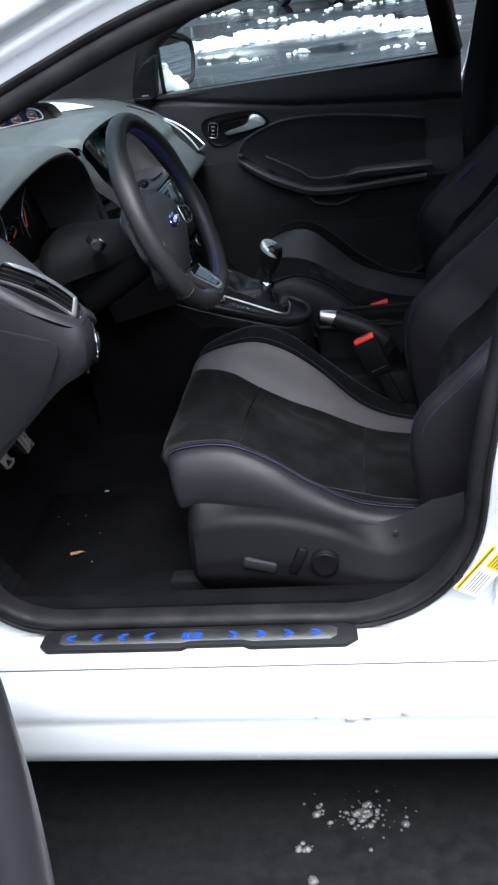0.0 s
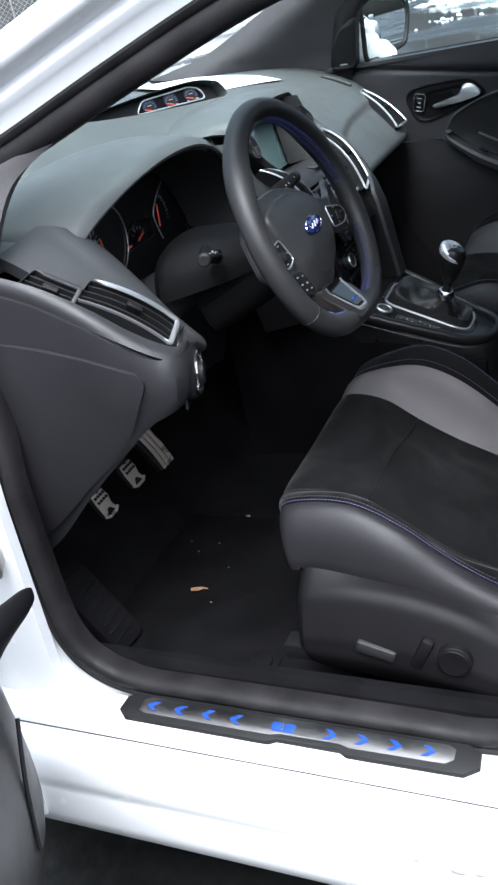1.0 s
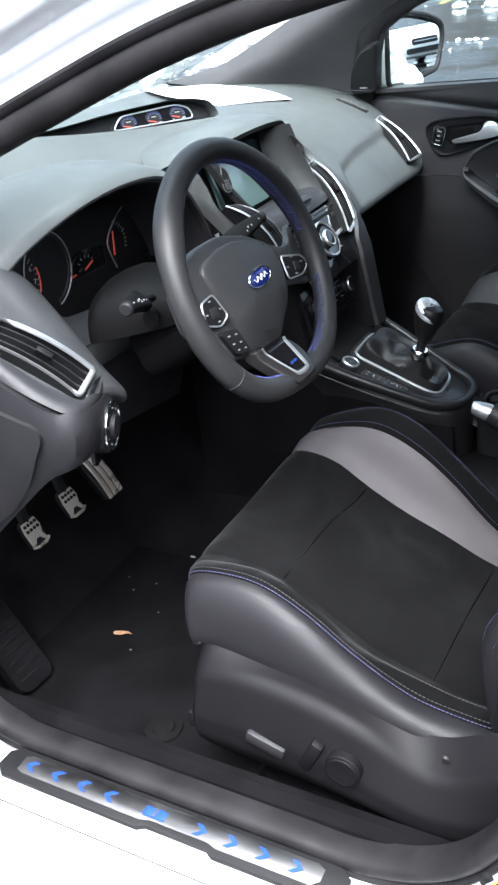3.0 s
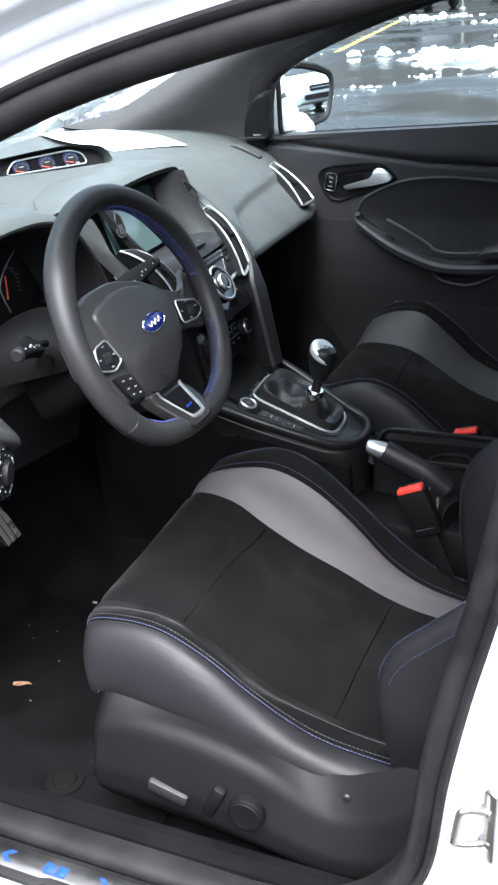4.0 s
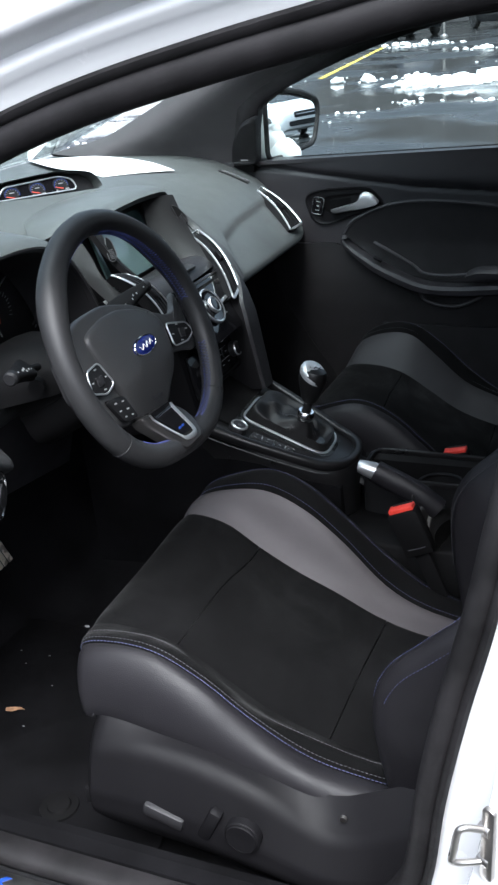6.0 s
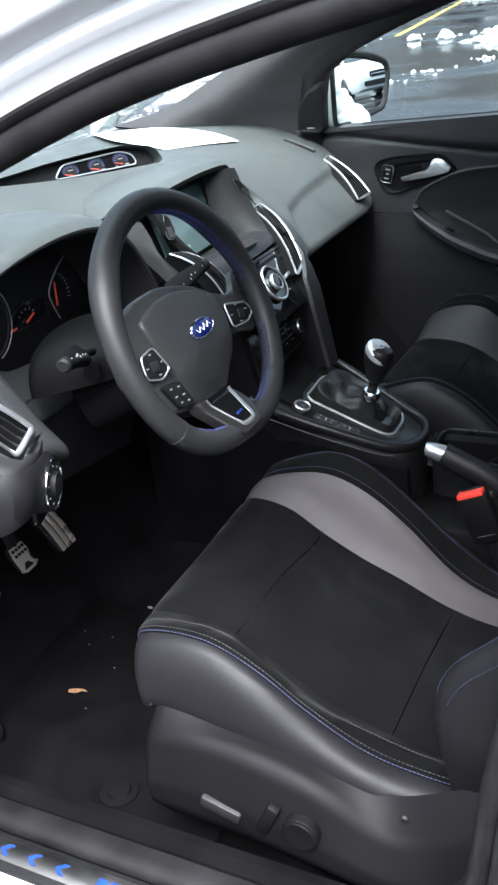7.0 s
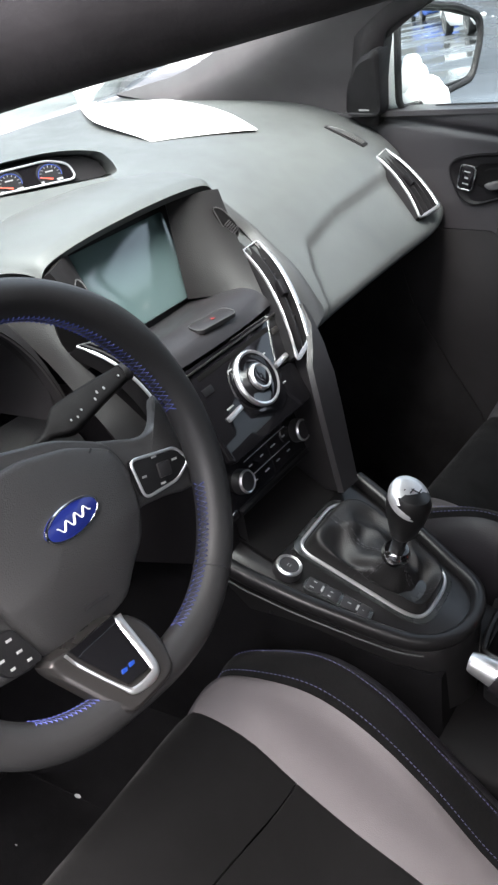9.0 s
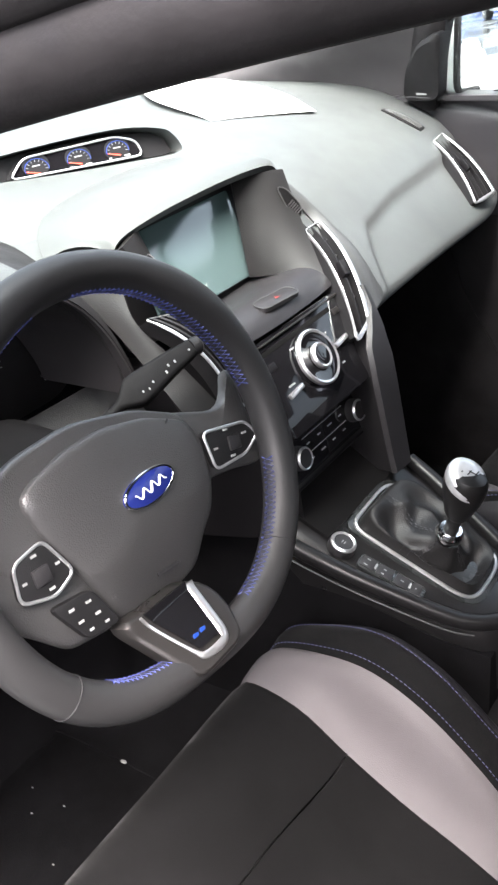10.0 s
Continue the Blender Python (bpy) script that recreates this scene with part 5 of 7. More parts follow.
for x, half, top, low in ((-0.215, 0.080, 0.916, 0.850), (-0.203, 0.090, 0.926, 0.852), (-0.190, 0.091, 0.930, 0.855), (-0.150, 0.080, 0.931, 0.862), (-0.105, 0.066, 0.930, 0.870), (-0.072, 0.056, 0.930, 0.880)):
    cowl.append([(x, -0.397 + 0.017 * (x + 0.215) / 0.14 + half * math.copysign(abs(math.cos(a)) ** 0.75, math.cos(a)), low + (top - low) * math.sin(a) ** 0.75) for a in np.linspace(0, math.pi, 25)])
part("cowl", loft(cowl), COLUMNBLACK, column, "dark cowl over the column")
for pts, nm in (([(-0.108, -0.462, 0.917), (-0.100, -0.496, 0.926), (-0.092, -0.522, 0.932), (-0.084, -0.550, 0.936)], "indicator_stalk"),
                ([(-0.110, -0.300, 0.917), (-0.1030, -0.268, 0.928), (-0.094, -0.226, 0.940), (-0.086, -0.188, 0.948)], "wiper_stalk")):
    # a thin neck, then a broad flat paddle that narrows to its tip
    path = spline(pts, 24)
    stalk = part(nm, sweep(path, lambda f: [(a, b) for a, b in rounded(0.010 + 0.022 * min(max((f - 0.24) / 0.14, 0), 1) - 0.017 * max((f - 0.45) / 0.55, 0), 0.010 + 0.007 * min(max((f - 0.24) / 0.14, 0), 1) - 0.004 * f, 0.0045, 3)], up=(0.62, 0, 0.78)), COLUMNBLACK, column, "black control stalk with white marks")
    tip = Vector(pts[-1])
    way = (Vector(pts[-1]) - Vector(pts[-2])).normalized()
    part("stalk_cap", lathe([(0.0, -0.005), (0.0088, -0.005), (0.0092, 0.004), (0.0068, 0.007), (0.0, 0.007)], axes(tip, Vector((0, 0, 1)), way.cross(Vector((0, 0, 1)))), 18), SOFTBLACK, stalk)
    bm = bmesh.new()
    for f, up, w in ((0.40, -0.004, 0.0022), (0.45, -0.006, 0.0026), (0.50, -0.003, 0.0022), (0.62, -0.004, 0.0030), (0.66, 0.000, 0.0030), (0.72, -0.001, 0.0030), (0.86, 0.000, 0.0020)):
        p = Vector(at_spline(pts, f)) + Vector((0.0072 - 0.6 * up, 0, 0.0058 + 0.8 * up))
        box((0.0016, w, 0.0016), axes(p, way, (-0.62, 0, 0.78)), 0.0004, bm=bm)
    part("stalk_marks", bm, MARK, stalk)
# key-side knob low on the column
part("column_knob", lathe([(0.0, 0.0), (0.011, 0.0), (0.010, 0.016), (0.0, 0.018)], axes((-0.108, -0.474, 0.892), (0, 0, 1), (1, 0.4, 0)), 18), COLUMNBLACK, column)
own(column)


# ---- seats ----
SX = (-0.012, -0.034, -0.026, 0.03, 0.09, 0.15, 0.21, 0.28, 0.35, 0.45)


def seat(name, yc, flip, shift, label):
    """A bolstered sports seat; flip -1 puts the door side at +y."""
    st = thing(name, label, "car seat", (0.2 + shift, yc, 0.31), group="front seats")

    # heights along the cushion: door side edge, band, insert, inner face, inner band
    Z = {
        "door_low": (0.485, 0.500, 0.508, 0.512, 0.500, 0.486, 0.470, 0.452, 0.435, 0.42),
        "door_mid": (0.47, 0.51, 0.555, 0.562, 0.556, 0.538, 0.505, 0.473, 0.455, 0.445),
        "door_top": (0.50, 0.548, 0.585, 0.597, 0.592, 0.562, 0.517, 0.476, 0.460, 0.452),
        "door_in": (0.505, 0.545, 0.578, 0.588, 0.580, 0.538, 0.494, 0.472, 0.455, 0.446),
        "door_face": (0.504, 0.543, 0.574, 0.578, 0.562, 0.523, 0.483, 0.456, 0.440, 0.436),
        "mid": (0.50, 0.540, 0.570, 0.572, 0.556, 0.520, 0.480, 0.450, 0.436, 0.432),
        "in_low": (0.505, 0.545, 0.582, 0.575, 0.535, 0.500, 0.472, 0.436, 0.415, 0.405),
        "in_top": (0.50, 0.550, 0.590, 0.610, 0.612, 0.585, 0.535, 0.462, 0.425, 0.405),
        "in_out": (0.49, 0.545, 0.590, 0.620, 0.632, 0.608, 0.556, 0.492, 0.443, 0.415),
        "in_side": (0.46, 0.50, 0.545, 0.575, 0.585, 0.562, 0.515, 0.455, 0.415, 0.39),
        "in_base": (0.42, 0.43, 0.44, 0.44, 0.44, 0.43, 0.42, 0.40, 0.38, 0.37),
    }
    Y = {"door_low": -0.250, "door_mid": -0.236, "door_top": -0.209, "door_in": -0.172, "door_face": -0.148, "mid": 0.0, "in_low": 0.150, "in_top": 0.200, "in_out": 0.236, "in_side": 0.258, "in_base": 0.262}
    if flip < 0:
        # the far bolster shows a broad grey face
        Y.update({"door_top": -0.226, "door_in": -0.200, "door_face": -0.112})
        arch = (0.0, 0.008, 0.022, 0.036, 0.040, 0.032, 0.022, 0.012, 0.006, 0.0)
        for key in ("door_top", "door_in"):
            Z[key] = tuple(z + h for z, h in zip(Z[key], arch))
    keys = list(Y)

    def cushion(u, v):
        x = at_spline([(a, 0, 0) for a in SX], v)[0]
        col = []
        for k in keys:
            z = at_spline([(a, 0, b) for a, b in zip(SX, Z[k])], v)[2]
            back_off = lerp((0, 0.12, 0.35), (1, 0.8, 0), v) * {'door_low': 0.052, 'door_mid': 0.036, 'door_top': 0.018, 'door_in': -0.008, 'door_face': -0.018, 'mid': -0.020, 'in_low': -0.018, 'in_top': -0.010, 'in_out': -0.008, 'in_side': 0.02, 'in_base': 0.045}.get(k, 0.0)
            narrow = 1 - 0.17 * max(1 - v * 4.5, 0) ** 1.8
            col.append((x + back_off, Y[k] * narrow, z))
        p = at_spline(col, u)
        return (p[0] + shift, yc + flip * p[1], p[2])

    n = len(keys) - 1
    f = flip

    def strip(name, a, b, v0, v1, nu, nv, puff, mat, lab=""):
        part(name, sheet(lambda u, v: cushion((a + (b - a) * u) / n, v0 + (v1 - v0) * v), nu, nv, 0.014 * -f, puff=puff * -f), mat, st, lab, sharp=60)

    strip("outer_bolster", 0, 2, 0, 1, 10, 40, 0.006, LEATHER, "black leather bolster with blue double stitching")
    strip("outer_band", 2, 3, 0, 1, 6, 40, 0.004, SUEDE)
    if flip < 0:
        strip("bolster_nose", 3, 4, 0, 0.13, 6, 10, 0.002, SUEDE)
        # shade on this face is part of its leather colour
        strip("outer_bolster_face", 3, 4, 0.132, 1, 6, 36, 0.003, GREYSHADED, "charcoal leather bolster face darkened for shade")
    else:
        strip("outer_bolster_face", 3, 4, 0, 1, 6, 40, 0.002, SUEDE)
    strip("front_insert", 4, 6, 0, 0.437, 16, 16, 0.005, SUEDE, "black microsuede insert")
    strip("rear_insert", 4, 6, 0.440, 0.796, 16, 16, 0.005, SUEDE, "black microsuede insert")
    strip("insert_tail", 4, 6, 0.799, 1.0, 16, 8, 0.005, SUEDE)
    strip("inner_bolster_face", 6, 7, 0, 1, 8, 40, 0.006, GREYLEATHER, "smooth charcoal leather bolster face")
    strip("inner_band", 7, 8, 0, 1, 6, 40, 0.004, SUEDE)
    strip("inner_bolster_side", 8, 10, 0, 1, 8, 40, 0.003, LEATHER)

    # backrest
    BY = (-0.262, -0.250, -0.215, -0.150, 0.0, 0.150, 0.215, 0.250, 0.262)

    RIDGE = [(0.405, 0, 0.42), (0.388, 0, 0.52), (0.384, 0, 0.60), (0.402, 0, 0.650), (0.440, 0, 0.690), (0.482, 0, 0.730), (0.540, 0, 0.782), (0.64, 0, 0.88), (0.75, 0, 1.0)]

    def back(u, v):
        ridge = at_spline(RIDGE, v)
        bol = lerp((0, 0.1, 0.3, 0.55, 0.8, 1.0), (0.02, 0.055, 0.085, 0.085, 0.06, 0.04), v)
        q = (bol + 0.07, bol * 0.22, 0.0, bol * 0.80, bol, bol * 0.80, 0.0, bol * 0.22, bol + 0.07)
        wide = lerp((0, 0.2, 0.6, 1.0), (0.93, 1.0, 1.02, 0.84), v)
        lean = lerp((0, 0.3, 0.6), (0.0, 0.35, 0.62), v)
        p = at_spline([(ridge[0] + d, w * wide, ridge[2] - d * lean) for d, w in zip(q, BY)], u)
        return (p[0] + shift, yc + f * p[1], p[2])

    def bstrip(name, a, b, nu, puff, mat, lab=""):
        part(name, sheet(lambda u, v: back((a + (b - a) * u) / 8, v), nu, 36, 0.014 * -f, puff=puff * -f), mat, st, lab, sharp=60)

    bstrip("back_outer_side", 0, 2, 8, 0.004, LEATHER)
    bstrip("back_outer_face", 2, 3, 8, 0.006, LEATHER)
    bstrip("back_insert", 3, 5, 16, 0.006, SUEDE)
    bstrip("back_inner_face", 5, 6, 8, 0.006, LEATHER)
    bstrip("back_inner_side", 6, 8, 8, 0.004, LEATHER)
    part("back_shell", sheet(lambda u, v: (lambda r: (r[0] + 0.15 + shift, yc + (-0.25 + 0.5 * u) * lerp((0, 0.6, 1), (1, 1, 0.82), v), r[2] - 0.06))(at_spline(RIDGE, v)), 8, 16, 0.02), PLASTIC, st)
    part("base_frame", box((0.40, 0.40, 0.10), pose(0.20 + shift, yc, 0.36), 0.02), SOFTBLACK, st)

    # stitching along the seams
    def seam(u, v0, v1, lift, thread, label, length=0.0036, gap=0.0018, fn=cushion, r=0.00062):
        pts = np.array([fn(u, v) for v in np.linspace(v0, v1, 80)])
        part("stitching", dashes(pts + np.array(lift), length, gap, r), thread, st, label)

    seam(2.05 / n, 0.06, 0.95, (0, -0.002 * f, 0.0035), SEAMBLUE, "grey-blue seam stitching", length=0.004, gap=0.0012, r=0.0008)
    seam(2.20 / n, 0.06, 0.95, (0, 0, 0.004), GREYTHREAD, "grey seam stitching")
    seam(2.85 / n, 0.08, 0.95, (0, 0, 0.0035), GREYTHREAD, "grey seam stitching")
    seam(7.12 / n, 0.12, 0.97, (0, -0.001 * f, 0.004), SEAMBLUE, "grey-blue seam stitching")
    seam(7.80 / n, 0.12, 0.97, (0, 0, 0.004), SEAMBLUE, "grey-blue seam stitching")
    seam(5.90 / 8, 0.12, 0.95, (-0.005, 0, 0.001), GREYTHREAD, "grey seam stitching", fn=back)
    # two seams follow the outer face of the backrest
    seam(1.80 / 8, 0.26, 0.95, (-0.004, -0.004 * f, 0.002), SEAMBLUE, "grey-blue seam stitching", fn=back)
    seam(1.15 / 8, 0.30, 0.95, (-0.002, -0.006 * f, 0.002), SEAMBLUE, "grey-blue seam stitching", fn=back)
    # plain blue embroidered bars on the upper bolster
    bm = bmesh.new()
    for k in range(6):
        p = Vector(back(2.40 / 8, 0.60 + 0.020 * k))
        q = Vector(back(2.40 / 8, 0.61 + 0.020 * k))
        box((0.011, 0.014, 0.0016), axes(p + Vector((-0.008, -0.002 * f, 0.003)), q - p, (0, 1, 0)), 0.0006, bm=bm)
    part("embroidery", bm, BLUE, st, "blue embroidery")

    # plastic side shield over the runners
    SH_X = (0.014, 0.055, 0.10, 0.17, 0.24, 0.305, 0.345, 0.39, 0.46)
    SH_TOP = (0.514, 0.508, 0.496, 0.480, 0.463, 0.450, 0.456, 0.479, 0.515)
    SH_CREASE = (0.478, 0.487, 0.489, 0.481, 0.458, 0.425, 0.420, 0.438, 0.485)
    SH_LOW = (0.365, 0.360, 0.355, 0.348, 0.338, 0.332, 0.330, 0.335, 0.350)

    def shield(u, v):
        x = SH_X[0] + (SH_X[-1] - SH_X[0]) * u
        top, crease, low = (at_spline([(a, 0, b) for a, b in zip(SH_X, zs)], u)[2] for zs in (SH_TOP, SH_CREASE, SH_LOW))
        x = at_spline([(a, 0, 0) for a in SH_X], u)[0]
        z = lerp((0, 0.28, 0.31, 1), (top, crease + 0.001, crease - 0.003, low), v)
        out = lerp((0, 0.28, 0.31, 0.60, 0.74, 0.80, 0.90, 1), (0.236, 0.267, 0.272, 0.291, 0.293, 0.288, 0.277, 0.262), v) - 0.022 * max(1 - u / 0.05, 0) ** 2
        return (x + shift, yc - f * out, z)

    sh = part("side_shield", sheet(shield, 48, 40, 0.012 * f), SHIELD, st, "satin black plastic seat shield")
    side = yc - f * 0.300
    tab = lambda x, z: (x + shift, side, z)
    part("shield_lip", tube(spline([(0.045 + shift, side + f * 0.008, 0.402), (0.10 + shift, side + f * 0.006, 0.397), (0.19 + shift, side + f * 0.006, 0.389), (0.27 + shift, side + f * 0.007, 0.385), (0.325 + shift, side + f * 0.010, 0.393)], 24), 0.0045, squash=0.9), SHIELD, sh)
    part("slide_switch", box((0.056, 0.018, 0.019), Matrix.Translation(tab(0.124, 0.424)) @ pose(0, 0, 0, 0, 16, 0), 0.005), PLASTIC, sh, "long seat slide switch")
    part("recline_switch", box((0.017, 0.016, 0.052), Matrix.Translation(tab(0.187, 0.428)) @ pose(0, 0, 0, 0, 26, 0), 0.005), SHIELD, sh, "upright recline switch")
    part("lumbar_knob", lathe([(0.0, -0.004), (0.023, -0.004), (0.023, 0.006), (0.019, 0.010), (0.0, 0.009)], axes(tab(0.230, 0.424), (1, 0, 0), (0, 0, 1) if f > 0 else (0, 0, -1)), 28), SHIELD, sh, "round lumbar knob")
    part("knob_rim", tube([(0.230 + shift + 0.0215 * math.cos(a), side - f * 0.008, 0.424 + 0.0215 * math.sin(a)) for a in np.linspace(0, 2 * math.pi, 30, endpoint=False)], 0.0012, True, n=5, up=(0, 1, 0)), SHIELD, sh)
    part("trim_screw", lathe([(0.0, -0.002), (0.0045, -0.002), (0.004, 0.002), (0.0, 0.002)], axes((0.345 + shift, side + f * 0.034, 0.449), (1, 0, 0), (0, 0, 1) if f > 0 else (0, 0, -1)), 12), STEEL, sh)
    for s in (-1, 1):
        part("runner", box((0.52, 0.035, 0.035), pose(0.20 + shift, yc + s * 0.20, 0.3175), 0.004), SOFTBLACK, st)
    part("front_skirt", sheet(lambda u, v: (0.0 + 0.03 * v + shift, yc - 0.20 + 0.40 * u, 0.48 - 0.14 * v), 10, 6, 0.012), CARPET, st)
    own(st)
    return st, cushion, back


driver_seat, drv_cushion, drv_back = seat("driver_seat", -0.39, 1, 0.0, "black leather and microsuede sports driver's seat")
pass_seat, pas_cushion, pas_back = seat("passenger_seat", 0.38, -1, 0.06, "black leather and microsuede sports passenger seat")


# ---- centre console ----
console = thing("centre_console", "black centre console with gear gaiter and switch panel", "console", (0.2, 0, 0.32))


def deck(x):
    """Height of the console's top along the car."""
    return lerp((-0.10, -0.008, 0.136, 0.22, 0.26), (0.708, 0.669, 0.606, 0.580, 0.562), x)


def deck_pose(x, y, lift=0.0):
    return axes((x, y, deck(x) + lift), (0.912, 0, -0.41), (0, 1, 0))


def console_half(x):
    return lerp((-0.13, -0.05, 0.0, 0.06, 0.12, 0.157, 0.175, 0.184), (0.110, 0.116, 0.110, 0.097, 0.080, 0.066, 0.046, 0.014), x)


rings = []
for x in (-0.12, -0.08, -0.04, 0.0, 0.04, 0.08, 0.12, 0.145, 0.16, 0.17, 0.178, 0.184):
    w, z = console_half(x), deck(x)
    rings.append([(x, -w + 0.010, z - 0.10), (x, -w, z - 0.030), (x, -w + 0.001, z - 0.014), (x, -w + min(0.010, w * 0.5), z - 0.003), (x, -w + min(0.020, w * 0.8), z), (x, 0, z + 0.001),
                  (x, w - min(0.020, w * 0.8), z), (x, w - min(0.010, w * 0.5), z - 0.003), (x, w - 0.001, z - 0.014), (x, w, z - 0.030), (x, w - 0.010, z - 0.10)])
part("console_top", loft(rings), CONSOLE, console, "satin black console top")
part("console_side", loft([[(x, s * (w + 0.004), z) for s, z in ((-1, deck(x) - 0.034), (-1, 0.30), (1, 0.30), (1, deck(x) - 0.034))] for x, w in ((-0.30, 0.115), (-0.1, 0.110), (0.0, 0.104), (0.06, 0.093), (0.12, 0.078), (0.17, 0.060))], True, True), CARPET, console)
# raised satin rim that runs round the tail of the console
RIMLINE = [(-0.075, -0.126), (-0.03, -0.122), (0.02, -0.111), (0.06, -0.099), (0.12, -0.078), (0.152, -0.060), (0.171, -0.034), (0.179, 0.0), (0.175, 0.034), (0.158, 0.058), (0.118, 0.074), (0.065, 0.091), (0.02, 0.105), (-0.014, 0.112)]
part("console_rim", sweep([(x, y, deck(x) + 0.001) for x, y in spline(RIMLINE, 90)], [(0.0085 * math.copysign(abs(math.cos(a)) ** 0.7, math.cos(a)), 0.0095 * math.sin(a)) for a in np.linspace(0, 2 * math.pi, 14, endpoint=False)], up=(0.41, 0, 0.91)), CONSOLE, console, "raised satin black rim")
part("edge_strip", tube([(x, y - 0.0085, deck(x) - 0.011) for x, y in spline(RIMLINE[:6], 40)], 0.0011, n=6), SHOULDER_PLASTIC, console)
BZ = ccw([(-0.078, -0.050), (-0.082, 0.044), (-0.058, 0.062), (0.070, 0.050), (0.082, 0.030), (0.083, -0.028), (0.068, -0.042)])
BP = deck_pose(0.062, 0.0, 0.003)
bezel = part("gaiter_bezel", slab(round_corners([(u * 1.10, v * 1.12) for u, v in BZ], 0.02), 0.004, BP @ pose(0, 0, -0.003), 0.0015), BEZELPLATE, console)
BZR = even(round_corners(BZ, 0.020), 96)
part("bezel_ring", sweep([BP @ Vector((u, v, 0.002)) for u, v in BZR], round_profile(0.0023, 0.0022, 8), True, up=(0.41, 0, 0.91)), SILVER, bezel, "satin silver bezel ring")
# leather gaiter: walls that rise, fold over and sink to the lever
rings = []
top_c = Vector((0.093, -0.010, 0.664))
up = Vector((0.41, 0, 0.912))
for t in np.linspace(0, 1, 26):
    ring = []
    for i, (u, v) in enumerate(BZR):
        a = math.atan2(v, u)
        base = BP @ Vector((u * 0.96, v * 0.96, 0.0))
        tip = top_c + Vector((0.012 * math.cos(a), 0.012 * math.sin(a), 0.004))
        k = min(max((t - 0.18) / 0.82, 0), 1)
        p = base.lerp(tip, 0.10 * min(t / 0.18, 1) + 0.90 * k ** 0.85)
        rise = 0.022 * math.sin(math.pi / 2 * min(t / 0.22, 1)) * (1 - k) ** 1.3
        rear = 0.5 + 0.5 * math.cos(a - 2.6)
        ridge = 1 - 2 * abs(math.sin(1.5 * a + 3.6 * t + 0.4)) ** 0.8
        fold = (0.0058 * ridge + 0.0030 * math.sin(6 * a - 11 * t + 1.0)) * math.sin(math.pi * min(t * 1.15, 1)) ** 1.2
        dip = -0.021 * math.sin(math.pi * k ** 0.8) * (0.4 + 0.9 * (1 - rear))
        ring.append(p + up * (rise * (0.55 + 0.65 * rear) + dip + fold))
    rings.append(ring)
gaiter = part("gaiter", loft(rings, True, False), GAITER, bezel, "soft black leather gear gaiter", sharp=80)
for i in (14, 34, 62, 84):
    for off in (-1, 1):
        part("stitching", dashes([r[(i + off) % 96] + up * 0.0012 for r in rings], 0.004, 0.003, 0.0006), GREYTHREAD, gaiter)

lever = thing("gear_lever", "gear lever with black and silver knob", "gear lever", (0.093, -0.010, 0.66))
LM = axes((0.093, -0.010, 0.662), (0.97, 0, -0.22), (0, 1, 0)) @ pose(0, 0, 0, 0, 4, 0)
part("shaft", lathe([(0.0, -0.02), (0.0085, -0.02), (0.0080, 0.045), (0.0, 0.045)], LM, 20), SOFTBLACK, lever)
part("collar", lathe([(0.009, 0.004), (0.0150, 0.002), (0.0165, 0.008), (0.0165, 0.013), (0.013, 0.018), (0.009, 0.018)], LM, 32, ring=True), BRIGHT, lever, "polished chrome collar")
rings = []
for h, rx, ry, dx in ((0.036, 0.010, 0.010, 0), (0.042, 0.0145, 0.014, 0), (0.055, 0.0185, 0.0175, -0.001), (0.068, 0.0225, 0.0205, -0.002), (0.080, 0.0245, 0.0220, -0.003), (0.090, 0.0240, 0.0215, -0.003), (0.097, 0.0200, 0.0180, -0.003), (0.100, 0.012, 0.011, -0.003)):
    rings.append([LM @ Vector((dx + rx * math.cos(a), ry * math.sin(a), h)) for a in np.linspace(0, 2 * math.pi, 28, endpoint=False)])
part("knob", loft(rings), KNOBBLACK, lever, "black leather knob")
rings = []
for h, k in ((0.0855, 1.015), (0.0900, 1.01), (0.0955, 0.93), (0.0995, 0.74), (0.1015, 0.45), (0.102, 0.05)):
    rings.append([LM @ Vector((-0.003 + 0.0246 * k * math.cos(a) * (1 if math.cos(a) < 0 else 0.92), 0.0222 * k * math.sin(a), h - 0.007 * math.cos(a) * k + 0.005 * math.sin(a) * k)) for a in np.linspace(0, 2 * math.pi, 28, endpoint=False)])
cap = part("knob_cap", loft(rings), CAPSILVER, lever, "satin silver knob cap with shift pattern")
bm = bmesh.new()
for dx, dy, w, h in ((-0.003, 0, 0.020, 0.0012), (-0.010, 0, 0.0012, 0.014), (-0.003, 0, 0.0012, 0.014), (0.004, 0, 0.0012, 0.014)):
    box((w, h, 0.0006), LM @ pose(dx, dy, 0.1022), bm=bm)
part("shift_pattern", bm, SOFTBLACK, cap)
own(lever)

# drive mode knob and the row of keys beside the bezel
DK = deck_pose(-0.003, -0.083, 0.0) @ Matrix.Scale(0.84, 4)
dk = part("mode_knob", lathe([(0.0, 0.0), (0.0195, 0.0), (0.0190, 0.010), (0.0165, 0.0135), (0.0, 0.0130)], DK, 32), PLASTIC, console, "round mode knob with chrome ring")
part("knob_ring", lathe([(0.0135, 0.0115), (0.0180, 0.0110), (0.0180, 0.0135), (0.0158, 0.0155), (0.0135, 0.0142)], DK, 36, ring=True), SILVER, dk)
bm = bmesh.new()
for dx, dy in ((-0.0018, 0.0), (0.0018, 0.0)):
    box((0.0012, 0.005, 0.0005), DK @ pose(dx, dy, 0.0133), bm=bm)
part("knob_mark", bm, MARK, dk)
